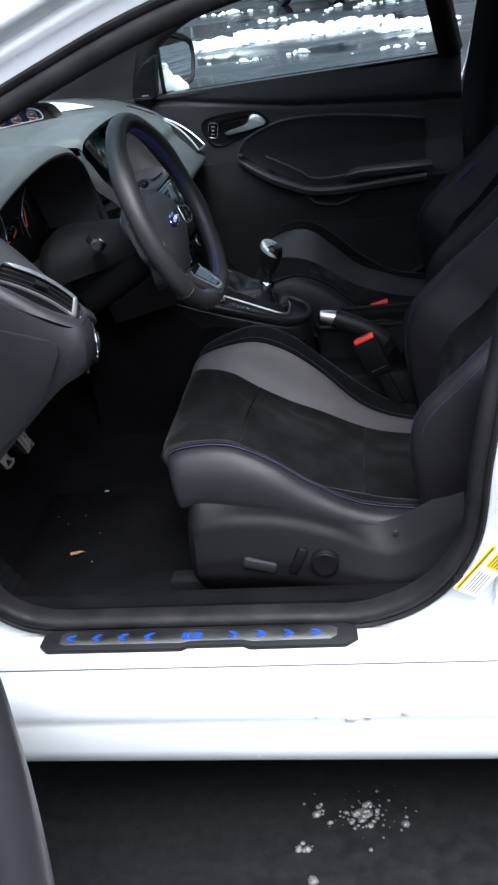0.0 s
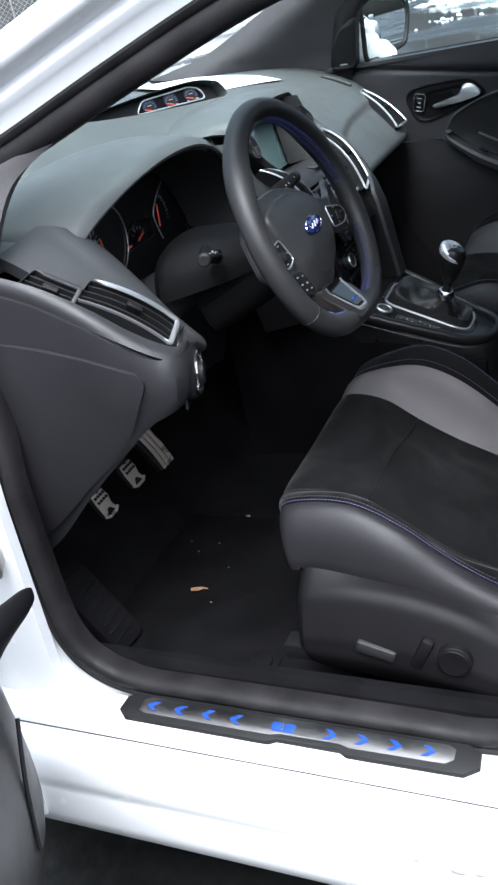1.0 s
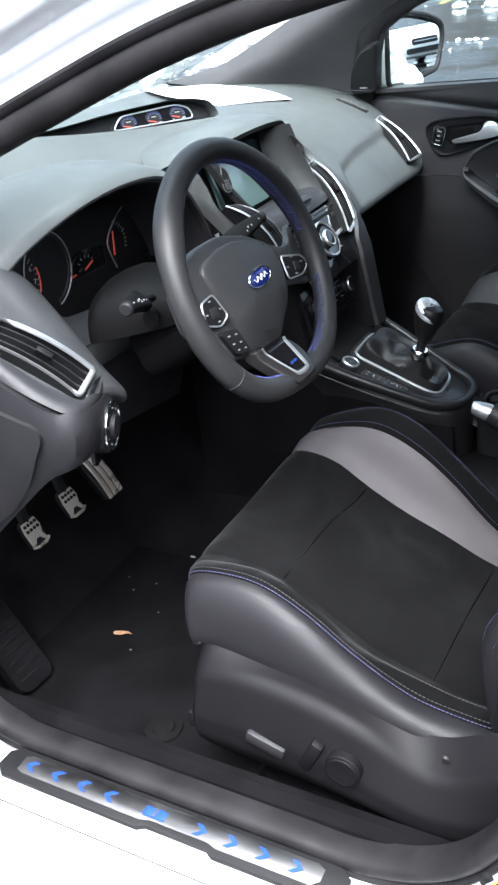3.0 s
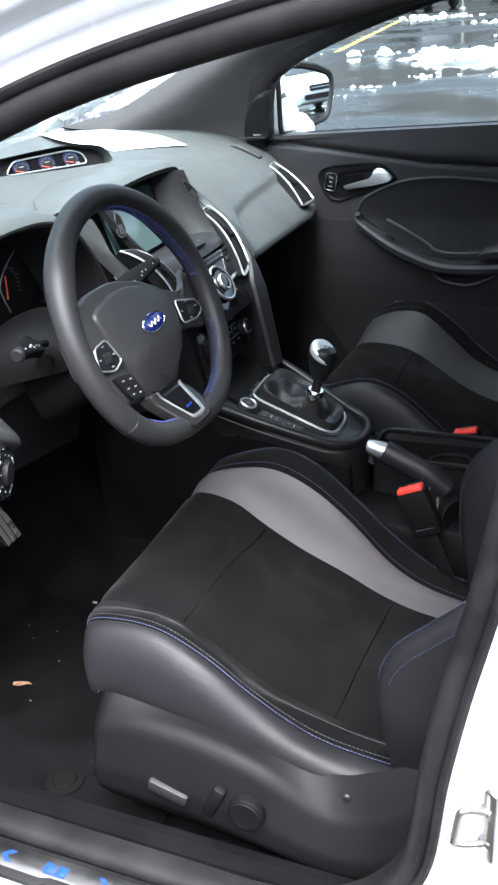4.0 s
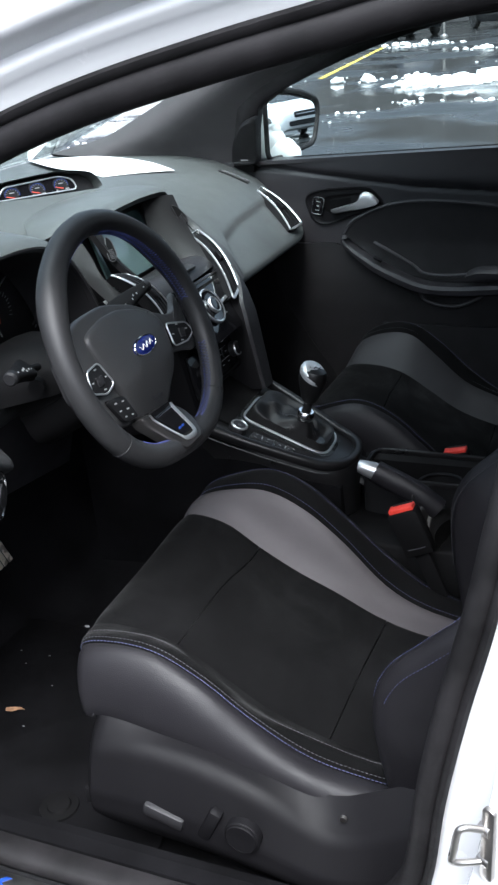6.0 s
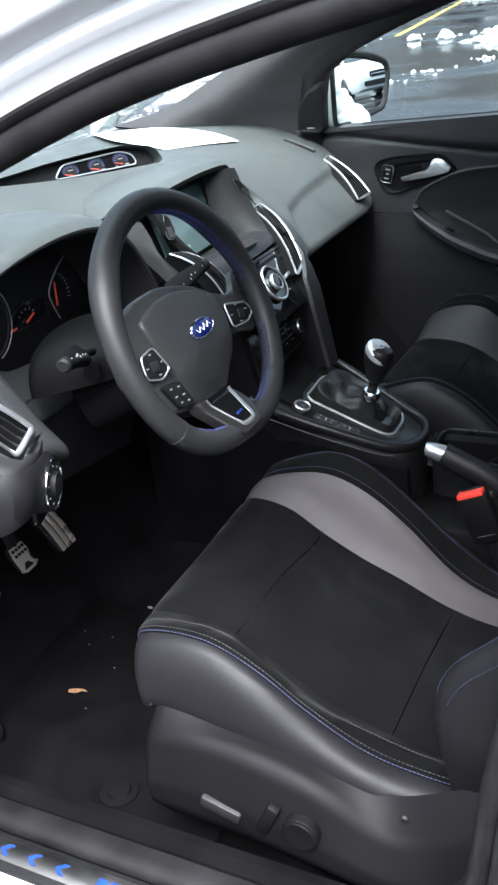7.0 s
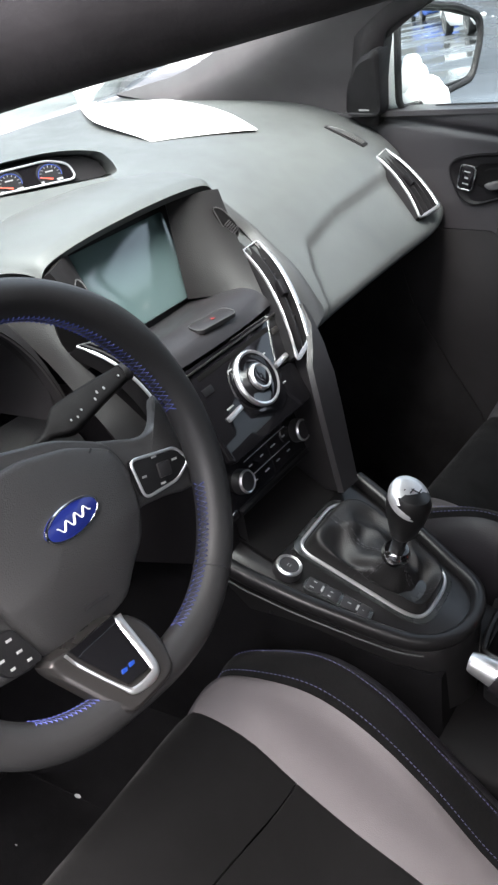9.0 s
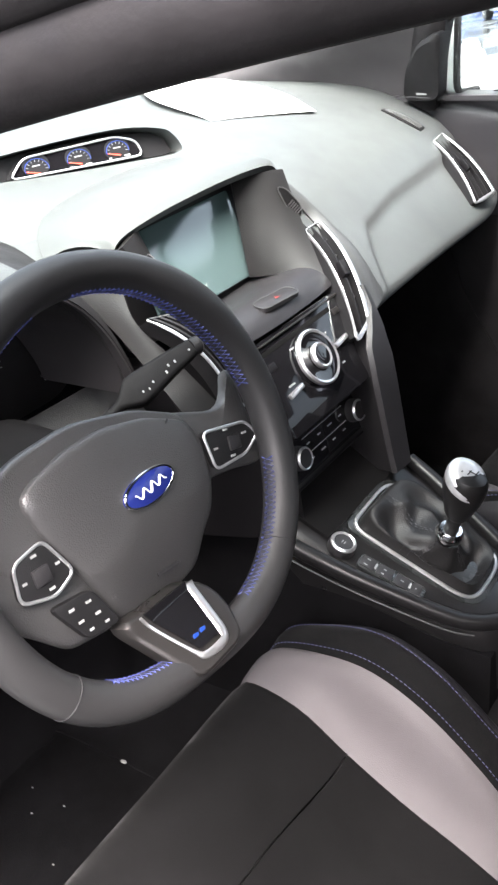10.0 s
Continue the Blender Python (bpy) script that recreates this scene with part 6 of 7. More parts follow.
kp = part("key_strip", slab(rounded(0.082, 0.022, 0.006), 0.004, deck_pose(0.056, -0.077, -0.0005) @ pose(0, 0, 0, 0, 0, 8), 0.0015), BEZELPLATE, console, "row of console keys")
for k, dx in enumerate((-0.030, -0.008, 0.016, 0.034)):
    part("key", box((0.019 if k < 3 else 0.012, 0.017, 0.004), deck_pose(0.056, -0.077, 0.003) @ pose(dx * 0.92, 0.13 * dx, 0, 0, 0, 8), 0.0012), PLASTIC, kp)
bm = bmesh.new()
for dx, dy, w in ((-0.031, 0.004, 0.007), (-0.031, -0.005, 0.008), (-0.008, 0.002, 0.006), (-0.008, -0.005, 0.006), (0.016, 0.0, 0.007), (0.034, 0.0, 0.003)):
    box((w * 0.6, 0.0013, 0.0005), deck_pose(0.056, -0.077, 0.0053) @ pose(dx * 0.92, dy + 0.13 * dx, 0, 0, 0, 8), bm=bm)
for dx in (-0.0195, 0.0265):
    box((0.0026, 0.008, 0.0008), deck_pose(0.056, -0.077, 0.0050) @ pose(dx * 0.92, 0.13 * dx, 0, 0, 0, 8), bm=bm)
part("key_marks", bm, MARK, kp)

# rear part of the console: cup holders beside the handbrake
part("tray", loft([[(x, y, z) for y, z in ((-0.115, 0.30), (-0.115, 0.485), (-0.108, 0.492), (-0.036, 0.495), (-0.024, 0.49), (0.072, 0.49), (0.078, 0.552), (0.088, 0.560), (0.100, 0.554), (0.104, 0.30))] for x in (0.175, 0.30, 0.40, 0.50, 0.62)]), COLUMNBLACK, console, "black tray with cup holders", sharp=45)
TRAYLINE = [(0.50, -0.016), (0.36, -0.016), (0.26, -0.016), (0.205, -0.010), (0.192, 0.010), (0.188, 0.070), (0.196, 0.092), (0.215, 0.099), (0.32, 0.098), (0.50, 0.097)]
part("tray_edge", sweep([(x, y, 0.561) for x, y in spline(TRAYLINE, 70)], round_profile(0.0045, 0.0060, 8), up=(0, 0, 1)), CONSOLE, console, "satin rim of the cup tray")
part("tray_skirt", loft([[(x, y, z) for x, y in spline(TRAYLINE, 70)] for z in (0.556, 0.492)], False, False), SOFTBLACK, console)
part("tray_bridge", sheet(lambda u, v: (0.168 + 0.026 * u, 0.004 + 0.085 * v, 0.562 - 0.010 * u - 0.016 * abs(2 * v - 1) ** 4), 6, 16, 0.012), SOFTBLACK, console)
for x in (0.325, 0.415):
    part("cup_ring", tube([(x + 0.040 * math.cos(a), 0.026 + 0.040 * math.sin(a), 0.540) for a in np.linspace(0.2, 2 * math.pi - 0.2, 36)], 0.0035), SHIELD, console)
    part("cup_wall", loft([[(x + r * math.cos(a), 0.026 + r * math.sin(a), z) for a in np.linspace(0, 2 * math.pi, 32, endpoint=False)] for r, z in ((0.040, 0.539), (0.038, 0.493))], True, False), SOFTBLACK, console)
own(console)

brake = thing("handbrake", "leather handbrake lever with silver tip and gaiter", "handbrake", (0.42, -0.075, 0.54))
HB = spline([(0.238, -0.083, 0.6115), (0.264, -0.083, 0.599), (0.290, -0.082, 0.586), (0.314, -0.081, 0.571), (0.340, -0.080, 0.549)], 24)
part("grip", sweep(HB, lambda f: round_profile(0.0180 + 0.0015 * f, 0.0195 + 0.001 * f, 16), up=(0, 0, 1)), LEATHER, brake, "black leather grip")
part("stitching", dashes(np.array(HB) + (0.006, -0.006, 0.0188), 0.004, 0.003, 0.0007), GREYTHREAD, brake)
part("silver_tip", sweep(spline([(0.243, -0.083, 0.6095), (0.228, -0.083, 0.614), (0.216, -0.083, 0.617), (0.210, -0.083, 0.618)], 8), lambda f: round_profile(0.0150 - 0.005 * f, 0.0162 - 0.006 * f, 14), up=(0, 0, 1)), SILVER, brake, "satin silver tip")
part("release_button", lathe([(0.0, 0.0), (0.0065, 0.0), (0.0060, 0.012), (0.0, 0.013)], axes((0.212, -0.083, 0.618), (0, 1, 0), (0.3, 0, 0.95)), 16), BRIGHT, brake)
rings = []
for t in np.linspace(0, 1, 24):
    c = Vector((0.312 + 0.042 * t, -0.080, 0.572 - 0.072 * t))
    r = 0.0215 + 0.016 * t ** 0.8 + 0.0032 * math.sin(18 * t)
    rings.append([c + Vector((0.25 * r * math.cos(a) + 0.006 * math.sin(2 * a), (r + 0.0035 * math.sin(3 * a + 14 * t)) * math.cos(a), r * 0.85 * math.sin(a))) for a in np.linspace(0, 2 * math.pi, 28, endpoint=False)])
part("gaiter", loft(rings), GAITER, brake, "creased leather gaiter")
own(brake)


def buckle(at, lean, name):
    b = thing(name, "black seat-belt buckle with red release button", "buckle", at, group="seat-belt buckles")
    m = Matrix.Translation(at) @ pose(0, 0, 0, *lean)
    part("housing", box((0.050, 0.024, 0.080), m @ pose(0, 0, -0.040), 0.005), COLUMNBLACK, b)
    part("release", box((0.042, 0.019, 0.008), m @ pose(0.0, 0.0, 0.0025), 0.0025), RED, b, "red release button")
    part("slot", box((0.034, 0.004, 0.004), m @ pose(0.002, 0.0065, 0.0062), 0.001), SOFTBLACK, b)
    part("stalk", box((0.026, 0.010, 0.13), m @ pose(0, 0, -0.135), 0.004), COLUMNBLACK, b)
    part("label_strip", box((0.030, 0.0255, 0.0012), m @ pose(0, 0, -0.066), 0.0), GREYTHREAD, b)
    own(b)


buckle((0.300, -0.156, 0.586), (0, -22, 0), "belt_buckle")
buckle((0.330, 0.138, 0.552), (0, -14, 0), "belt_buckle")


# ---- passenger door seen from inside ----
pdoor = thing("passenger_door", "closed black passenger door panel with silver handle", "door", (0.1, 0.72, 0.35), kind="structure")


def door_y(x, z):
    """Depth of the door trim: a ledge under the glass, an upper band and a bulged lower part."""
    base = lerp((0.30, 0.45, 0.66, 0.72, 0.80, 0.90, 0.95, 1.0), (0.700, 0.690, 0.688, 0.694, 0.712, 0.716, 0.714, 0.716), z)
    crease = lerp((-0.45, -0.2, 0.126, 0.473, 0.7), (1.0, 0.982, 0.934, 0.907, 0.895), x)
    d = z - crease
    base -= 0.014 * (1 / (1 + math.exp(-d / 0.004))) * min(max((0.30 + x) / 0.3, 0), 1)
    base += 0.006 * math.exp(-((d + 0.006) / 0.006) ** 2)
    return base


def door_top(x):
    return lerp((-0.45, -0.25, 0.52, 0.7), (0.985, 0.992, 1.010, 1.014), x)


def door_sheet(z0, z1, n):
    """The trim above (z0 None) or below (z1 true) the line of the armrest."""
    def fn(u, v):
        x = -0.45 + 1.02 * u
        a = z0 or lerp((-0.45, -0.06, 0.0, 0.08, 0.16, 0.6), (0.800, 0.800, 0.775, 0.735, 0.708, 0.708), x)
        b = z1 and lerp((-0.45, -0.06, 0.0, 0.08, 0.16, 0.6), (0.799, 0.799, 0.774, 0.734, 0.707, 0.707), x) or door_top(x)
        z = a + (b - a) * v
        return (x, door_y(x, z), z)
    return sheet(fn, 110, n, 0.02)


part("door_trim", door_sheet(None, False, 60), DOORTRIM, pdoor, "black grained plastic door trim", sharp=60)
# same trim below the armrest, its darker colour standing for shade
part("lower_trim", door_sheet(0.32, True, 40), DOORSOFT, pdoor, "lower door trim darkened for shade", sharp=60)
part("glass_ledge", sweep([(-0.45 + 1.02 * u, 0.722, door_top(-0.45 + 1.02 * u) + 0.001) for u in np.linspace(0, 1, 12)], [(-0.026, -0.006), (0.020, -0.006), (0.020, 0.002), (-0.018, 0.004), (-0.026, 0.0)], up=(0, 0, 1)), DOORTRIM, pdoor)
# inset panel and its raised welt
INS = [(-0.036, 0.822), (-0.010, 0.856), (0.074, 0.889), (0.179, 0.896), (0.32, 0.882), (0.47, 0.858), (0.50, 0.80), (0.47, 0.735), (0.302, 0.722), (0.152, 0.722), (0.073, 0.752), (0.0, 0.790)]


def inset(u, v):
    top = [(x, 0, z) for x, z in INS[0:6]]
    low = [(x, 0, z) for x, z in (INS[0], INS[11], INS[10], INS[9], INS[8], INS[7])]
    a, b = at_spline(top, u), at_spline(low, u)
    p = a + (b - a) * v
    dip = 0.012 * math.sin(math.pi * v) ** 0.5 * min(u * 4, 1)
    return (p[0], door_y(p[0], p[2]) - 0.004 + dip * 0.3, p[2])


part("door_inset", sheet(inset, 30, 16, 0.006), DOORSOFT, pdoor, "soft black door inset")
welt = [(x, door_y(x, z) - 0.007, z) for x, z in spline(INS[:6], 40)]
part("welt", tube(welt, 0.0045), DOORTRIM, pdoor)
# armrest with the pull
ARM = [(-0.036, 0.822), (-0.030, 0.802), (0.020, 0.770), (0.073, 0.742), (0.152, 0.712), (0.22, 0.706), (0.302, 0.710), (0.38, 0.715), (0.47, 0.719)]
arm_path = spline([(x, 0.655 + 0.035 * math.exp(-(x + 0.04) / 0.10), z) for x, z in ARM], 50)
ARM_SEC = ((-0.045, 0.006), (-0.012, 0.009), (0.006, 0.007), (0.011, 0.0), (0.008, -0.012), (-0.010, -0.020), (-0.045, -0.026))
part("armrest", sweep(arm_path, lambda f: [(a * min(0.2 + 2.6 * f, 1), b * min(0.2 + 2.6 * f, 1)) for a, b in ARM_SEC], up=(0, 0, 1)), DOORTRIM, pdoor, "armrest with grab pull")
part("pull_ridge", tube(spline([(0.040, 0.684, 0.808), (0.085, 0.676, 0.786), (0.134, 0.672, 0.758), (0.156, 0.668, 0.742), (0.20, 0.664, 0.737), (0.258, 0.660, 0.741)], 30), 0.0045, squash=0.8), DOORTRIM, pdoor)
part("arm_pad", sheet(lambda u, v: (0.255 + 0.23 * u, 0.650 + 0.065 * v, 0.716 + 0.030 * math.sin(math.pi * min(0.5 + u * 3, 1) / 2) - 0.005 * v + 0.006 * math.sin(math.pi * v)), 20, 10, 0.014, puff=0.006), DOORTRIM, pdoor, "padded leather elbow rest")
part("window_switch", box((0.022, 0.010, 0.006), pose(0.052, 0.668, 0.772, 0, 30, 0), 0.002), GLOSSBLACK, pdoor)
part("pocket_lip", tube(spline([(0.145, 0.688, 0.690), (0.165, 0.680, 0.670), (0.225, 0.678, 0.660), (0.275, 0.682, 0.676), (0.292, 0.688, 0.690)], 24), 0.004), DOORTRIM, pdoor)
part("map_pocket", sheet(lambda u, v: (0.06 + 0.44 * u, 0.660 - 0.01 * math.sin(math.pi * u), 0.40 + 0.22 * v), 20, 8, 0.012), DOORSOFT, pdoor)
# handle cup with silver handle and the lock switch
CUP = round_corners([(-0.133, 0.899), (-0.122, 0.918), (-0.083, 0.926), (0.0, 0.929), (0.030, 0.924), (0.058, 0.893), (0.050, 0.884), (-0.025, 0.861), (-0.086, 0.843), (-0.112, 0.853)], 0.016)
def on_door(x, z, off):
    return Vector((x, door_y(x, z) - off, z))


hc = part("handle_bezel", loft([[on_door(cx + (x - cx) * k, cz + (z - cz) * k, o) for x, z in CUP] for cx, cz, k, o in ((-0.04, 0.887, 1.03, -0.004), (-0.04, 0.887, 1.02, 0.005), (-0.04, 0.887, 0.985, 0.008), (-0.04, 0.887, 0.94, 0.0065), (-0.04, 0.887, 0.90, 0.005))], True, True), SHIELD, pdoor, "dark oval handle bezel")
BOWL = round_corners([(-0.090, 0.896), (-0.080, 0.910), (0.008, 0.918), (0.004, 0.896), (-0.060, 0.872), (-0.082, 0.874)], 0.010)
part("handle_bowl", loft([[on_door(-0.04 + (x + 0.04) * k, 0.895 + (z - 0.895) * k, o) for x, z in BOWL] for k, o in ((1.03, 0.0048), (1.0, 0.0062), (0.94, 0.0054), (0.6, 0.0052))]), SUEDE, hc, "dark hollow behind the handle")
GRIP = round_corners([(-0.070, 0.879), (-0.060, 0.870), (0.0, 0.879), (0.044, 0.890), (0.050, 0.897), (0.034, 0.915), (0.018, 0.920), (0.006, 0.917), (0.001, 0.903), (-0.008, 0.895)], 0.007)
part("door_handle", loft([[on_door(x + (cx - x) * k, z + (cz - z) * k, o) for x, z in GRIP for cx, cz in ((x * 0.96, 0.889 + (z - 0.889) * 0.75),)] for k, o in ((0.0, 0.005), (0.0, 0.013), (0.5, 0.0175), (1.0, 0.019))]), SILVER, hc, "satin silver door handle")
LK = Matrix.Translation(on_door(-0.099, 0.889, 0.0065)) @ pose(0, 0, 0, 90, 12, 0)
part("lock_switch", slab(rounded(0.026, 0.040, 0.006), 0.004, LK, 0.0015), GLOSSBLACK, hc)
part("switch_frame", sweep([LK @ Vector((u, v, 0.004)) for u, v in rounded(0.026, 0.040, 0.006)], round_profile(0.0014, 0.0014, 6), True, up=(0, -1, 0)), CHROME, hc)
bm = bmesh.new()
for dz in (-0.010, 0.0, 0.010):
    box((0.010 if dz else 0.006, 0.002 if dz else 0.003, 0.0006), LK @ pose(0, dz, 0.0045), bm=bm)
part("switch_marks", bm, MARK, hc)

part("glass_seal", tube([(x, 0.731, door_top(x) + 0.004) for x in np.linspace(-0.16, 0.56, 12)], 0.0028), RUBBER, pdoor)
# door frame round the glass, glass, sail panel with the speaker
FR = [(-0.256, 0.975), (-0.251, 0.99), (-0.217, 1.095), (-0.19, 1.138), (-0.093, 1.18), (0.041, 1.225), (0.189, 1.263), (0.28, 1.277), (0.395, 1.274), (0.461, 1.235), (0.490, 1.13), (0.518, 1.006)]
frame_pts = [(x, flank(z), z) for x, z in spline(FR, 70)]
part("window_frame", sweep(frame_pts, [(0.004, -0.02), (0.004, 0.008), (-0.004, 0.014), (-0.020, 0.016), (-0.046, 0.012), (-0.060, -0.01), (-0.040, -0.03)], up=(0, -1, 0)), RUBBER, pdoor, "black window frame and seal", sharp=50)
gl = part("window_pane", sheet(lambda u, v: (-0.29 + 0.84 * u, flank(0.985 + 0.32 * v) + 0.008, 0.985 + 0.32 * v), 6, 6, 0.004), GLASS, pdoor, "clear side window")
gl.visible_shadow = False
SAIL = [(-0.299, 0.990), (-0.233, 0.992), (-0.205, 1.110), (-0.25, 1.09), (-0.282, 1.045)]
sp = part("speaker_panel", loft([[Vector((x * k + (1 - k) * -0.255, flank(z) + 0.002 - o, z * k + (1 - k) * 1.04)) for x, z in round_corners(SAIL, 0.018)] for k, o in ((1.0, 0.0), (1.0, 0.024), (0.96, 0.030), (0.80, 0.031))]), SOFTBLACK, pdoor, "black tweeter panel with a small white mark")
part("speaker_mark", box((0.018, 0.001, 0.0035), pose(-0.262, 0.672, 1.004, 14, 0, 3)), MARK, sp)
part("speaker_line", tube([(-0.302, 0.673, 0.999), (-0.246, 0.675, 0.997)], 0.0012), PLASTIC, sp)
own(pdoor)
# outer skin of the passenger door
part("outer_skin", sheet(lambda u, v: (-0.42 + 1.0 * u, flank(0.34 + 0.60 * v) + 0.07 + 0.03 * math.sin(math.pi * v), 0.34 + 0.60 * v), 8, 10, 0.02), WHITE, pdoor, "white outer door skin")
own(pdoor)

# passenger side mirror
MIRROR_TILT, MIRROR_TOE = -3.4, -10
mir = thing("door_mirror", "white door mirror with dark rim and snow in its corner", "mirror", (-0.24, 0.86, 0.97))
MM = axes((-0.19, 0.88, 1.055), (0.2, 0.98, 0.0), (0.0, 0.0, 1.0))
ml = even(round_corners(ccw([(-0.161, 0.076), (-0.097, 0.090), (0.004, 0.074), (0.077, 0.049), (0.080, 0.015), (0.052, -0.050), (-0.088, -0.062), (-0.164, -0.058)]), 0.020), 72)
part("mirror_housing", loft([[MM @ Vector((u * k, v * k, h)) for u, v in ml] for k, h in ((1.03, 0.004), (1.07, -0.01), (1.06, -0.04), (0.92, -0.075), (0.5, -0.10), (0.05, -0.105))], True, False), WHITE, mir, "white painted mirror housing")
part("mirror_rim", sweep([MM @ Vector((u * 1.02, v * 1.02, 0.004)) for u, v in ml], round_profile(0.006, 0.006, 8), True, up=MM.to_3x3() @ Vector((0, 0, 1))), RUBBER, mir, "black mirror rim")
part("mirror_glass", slab([(u * 0.99, v * 0.99) for u, v in ml], 0.003, MM @ pose(-0.035, 0, 0, MIRROR_TILT, MIRROR_TOE, 0) @ pose(0.035, 0, -0.018)), MIRROR, mir, "mirror glass")
part("mirror_arm", loft([[Vector((-0.27 + 0.03 * math.cos(a), y, 0.985 + 0.025 * math.sin(a))) for a in np.linspace(0, 2 * math.pi, 16, endpoint=False)] for y in (0.72, 0.80, 0.90)]), SOFTBLACK, mir)
own(mir)

# ---- open driver's door, hinged forward ----
ddoor = thing("driver_door", "open driver's door with dark grey inner trim", "door", (-0.40, -0.88, 0.25))
DD = Vector((0.5, -0.866, 0))
DN = Vector((0.866, 0.5, 0))
DH = Vector((-0.400, -0.945, 0))


def door_pt(d, off, z):
    p = DH + DD * d + DN * off
    return (p.x, p.y, z)


def trim_off(d, z):
    """How far the inner trim stands out; a pocket bulges low down."""
    low = 0.088 + 0.026 * math.exp(-(((z - 0.42) / 0.13) ** 2)) * min(d / 0.12, 1) - 0.05 * max(1 - d / 0.06, 0) ** 2
    return low - 0.05 * max(0.33 - z, 0) / 0.10


part("inner_trim", sheet(lambda u, v: door_pt(0.02 + 0.98 * u, trim_off(0.02 + 0.98 * u, 0.24 + 0.70 * v), 0.24 + 0.70 * v), 40, 40, -0.02), PLASTIC, ddoor, "dark grey grained inner door trim")
part("outer_skin", sheet(lambda u, v: door_pt(0.0 + 1.02 * u, -0.02 - 0.02 * math.sin(math.pi * v), 0.22 + 0.74 * v), 12, 12, 0.02), WHITE, ddoor, "white outer door skin")
part("shut_face", sheet(lambda u, v: door_pt(0.0, -0.02 + 0.09 * u, 0.23 + 0.72 * v), 4, 10, 0.02), WHITE, ddoor)
part("bottom_edge", sheet(lambda u, v: door_pt(0.02 + 0.98 * u, -0.02 + 0.05 * v, 0.235), 12, 4, 0.010), WHITE, ddoor)
part("armrest", sweep(spline([door_pt(0.10, 0.085, 0.72), door_pt(0.18, 0.105, 0.705), door_pt(0.34, 0.120, 0.69), door_pt(0.60, 0.125, 0.70), door_pt(0.85, 0.115, 0.73)], 24), lambda f: round_profile(0.030 * min(0.35 + 3 * f, 1), 0.030, 12), up=(0, 0, 1)), PLASTIC, ddoor, "door armrest")
part("pull_tip", sweep(spline([door_pt(0.088, 0.182, 0.666), door_pt(0.113, 0.170, 0.670), door_pt(0.188, 0.142, 0.678), door_pt(0.348, 0.115, 0.690)], 16), lambda f: [(a * (0.10 + 0.9 * f), b * (0.30 + 0.7 * f)) for a, b in round_profile(0.026, 0.030, 14)], up=(0, 0, 1)), SHIELD, ddoor, "pointed end of the door pull")
part("pocket_groove", tube(spline([door_pt(0.10, 0.115, 0.50), door_pt(0.16, 0.116, 0.45), door_pt(0.20, 0.116, 0.38)], 12), 0.003), SHIELD, ddoor)
part("check_strap", box((0.10, 0.012, 0.03), pose(-0.36, -0.80, 0.62, 0, 0, -60), 0.004), STEEL, ddoor)
own(ddoor)


# ---- small things in and round the car ----
# sill plate: dark carrier, bright insert, blue chevrons and a plain blue emblem
plate = thing("sill_plate", "black sill plate with brushed insert and blue chevrons", "sill plate", (0.027, -0.80, 0.366))
PO = [(-0.254, -0.014), (-0.240, -0.026), (-0.020, -0.027), (-0.010, -0.021), (0.078, -0.021), (0.088, -0.027), (0.236, -0.026), (0.254, -0.012), (0.252, 0.010), (0.236, 0.020), (-0.236, 0.020), (-0.252, 0.010)]
PM = axes((0.027, -0.804, 0.3665), (1, 0, 0), (0, 0.995, 0.06))
part("carrier", slab(PO, 0.007, PM, 0.002), SOFTBLACK, plate, "black plastic carrier")
part("insert", slab([(-0.222, -0.012), (-0.212, -0.016), (-0.02, -0.017), (-0.006, -0.013), (0.076, -0.013), (0.090, -0.017), (0.212, -0.016), (0.222, -0.008), (0.222, 0.008), (0.212, 0.013), (-0.212, 0.013), (-0.222, 0.008)], 0.002, PM @ pose(0, 0, 0.0065), 0.0008), ALU, plate, "brushed metal insert")
for k in range(8):
    right = k >= 4
    x = (0.062 + 0.043 * (k - 4)) if right else (-0.205 + 0.043 * k)
    d = 1 if right else -1
    ch = [(-0.010 * d, 0.008), (-0.002 * d, 0.008), (0.008 * d, 0.0), (-0.002 * d, -0.008), (-0.010 * d, -0.008), (0.0, 0.0)]
    part("chevron", slab(ch if not right else ch[::-1], 0.0008, PM @ pose(x, -0.002, 0.0085)), BLUE, plate, "blue chevron")
bm = bmesh.new()
for dx in (-0.014, 0.004):
    box((0.014, 0.013, 0.0010), PM @ pose(dx, -0.002, 0.0088, 0, 0, -8), 0.0004, bm=bm)
box((0.030, 0.0025, 0.0012), PM @ pose(-0.004, -0.0085, 0.0088), bm=bm)
part("emblem", bm, BLUE, plate, "plain blue emblem")
own(plate)

# striker on the B-pillar
striker = thing("door_striker", "steel door striker loop bolted to the white pillar", "striker", (0.53, -0.81, 0.63))
part("striker_plate", slab(rounded(0.013, 0.082, 0.005), 0.005, axes((0.533, -0.812, 0.637), (0.90, -0.43, 0.0), (0.07, 0.0, 1)), 0.0015), STEEL, striker)
part("loop", tube(spline([(0.530, -0.814, 0.653), (0.522, -0.820, 0.659), (0.513, -0.827, 0.664), (0.508, -0.829, 0.659), (0.505, -0.829, 0.639), (0.503, -0.829, 0.625), (0.507, -0.826, 0.620), (0.517, -0.820, 0.617), (0.528, -0.814, 0.616)], 48), 0.0033, n=12), STEEL, striker, "bent steel loop")
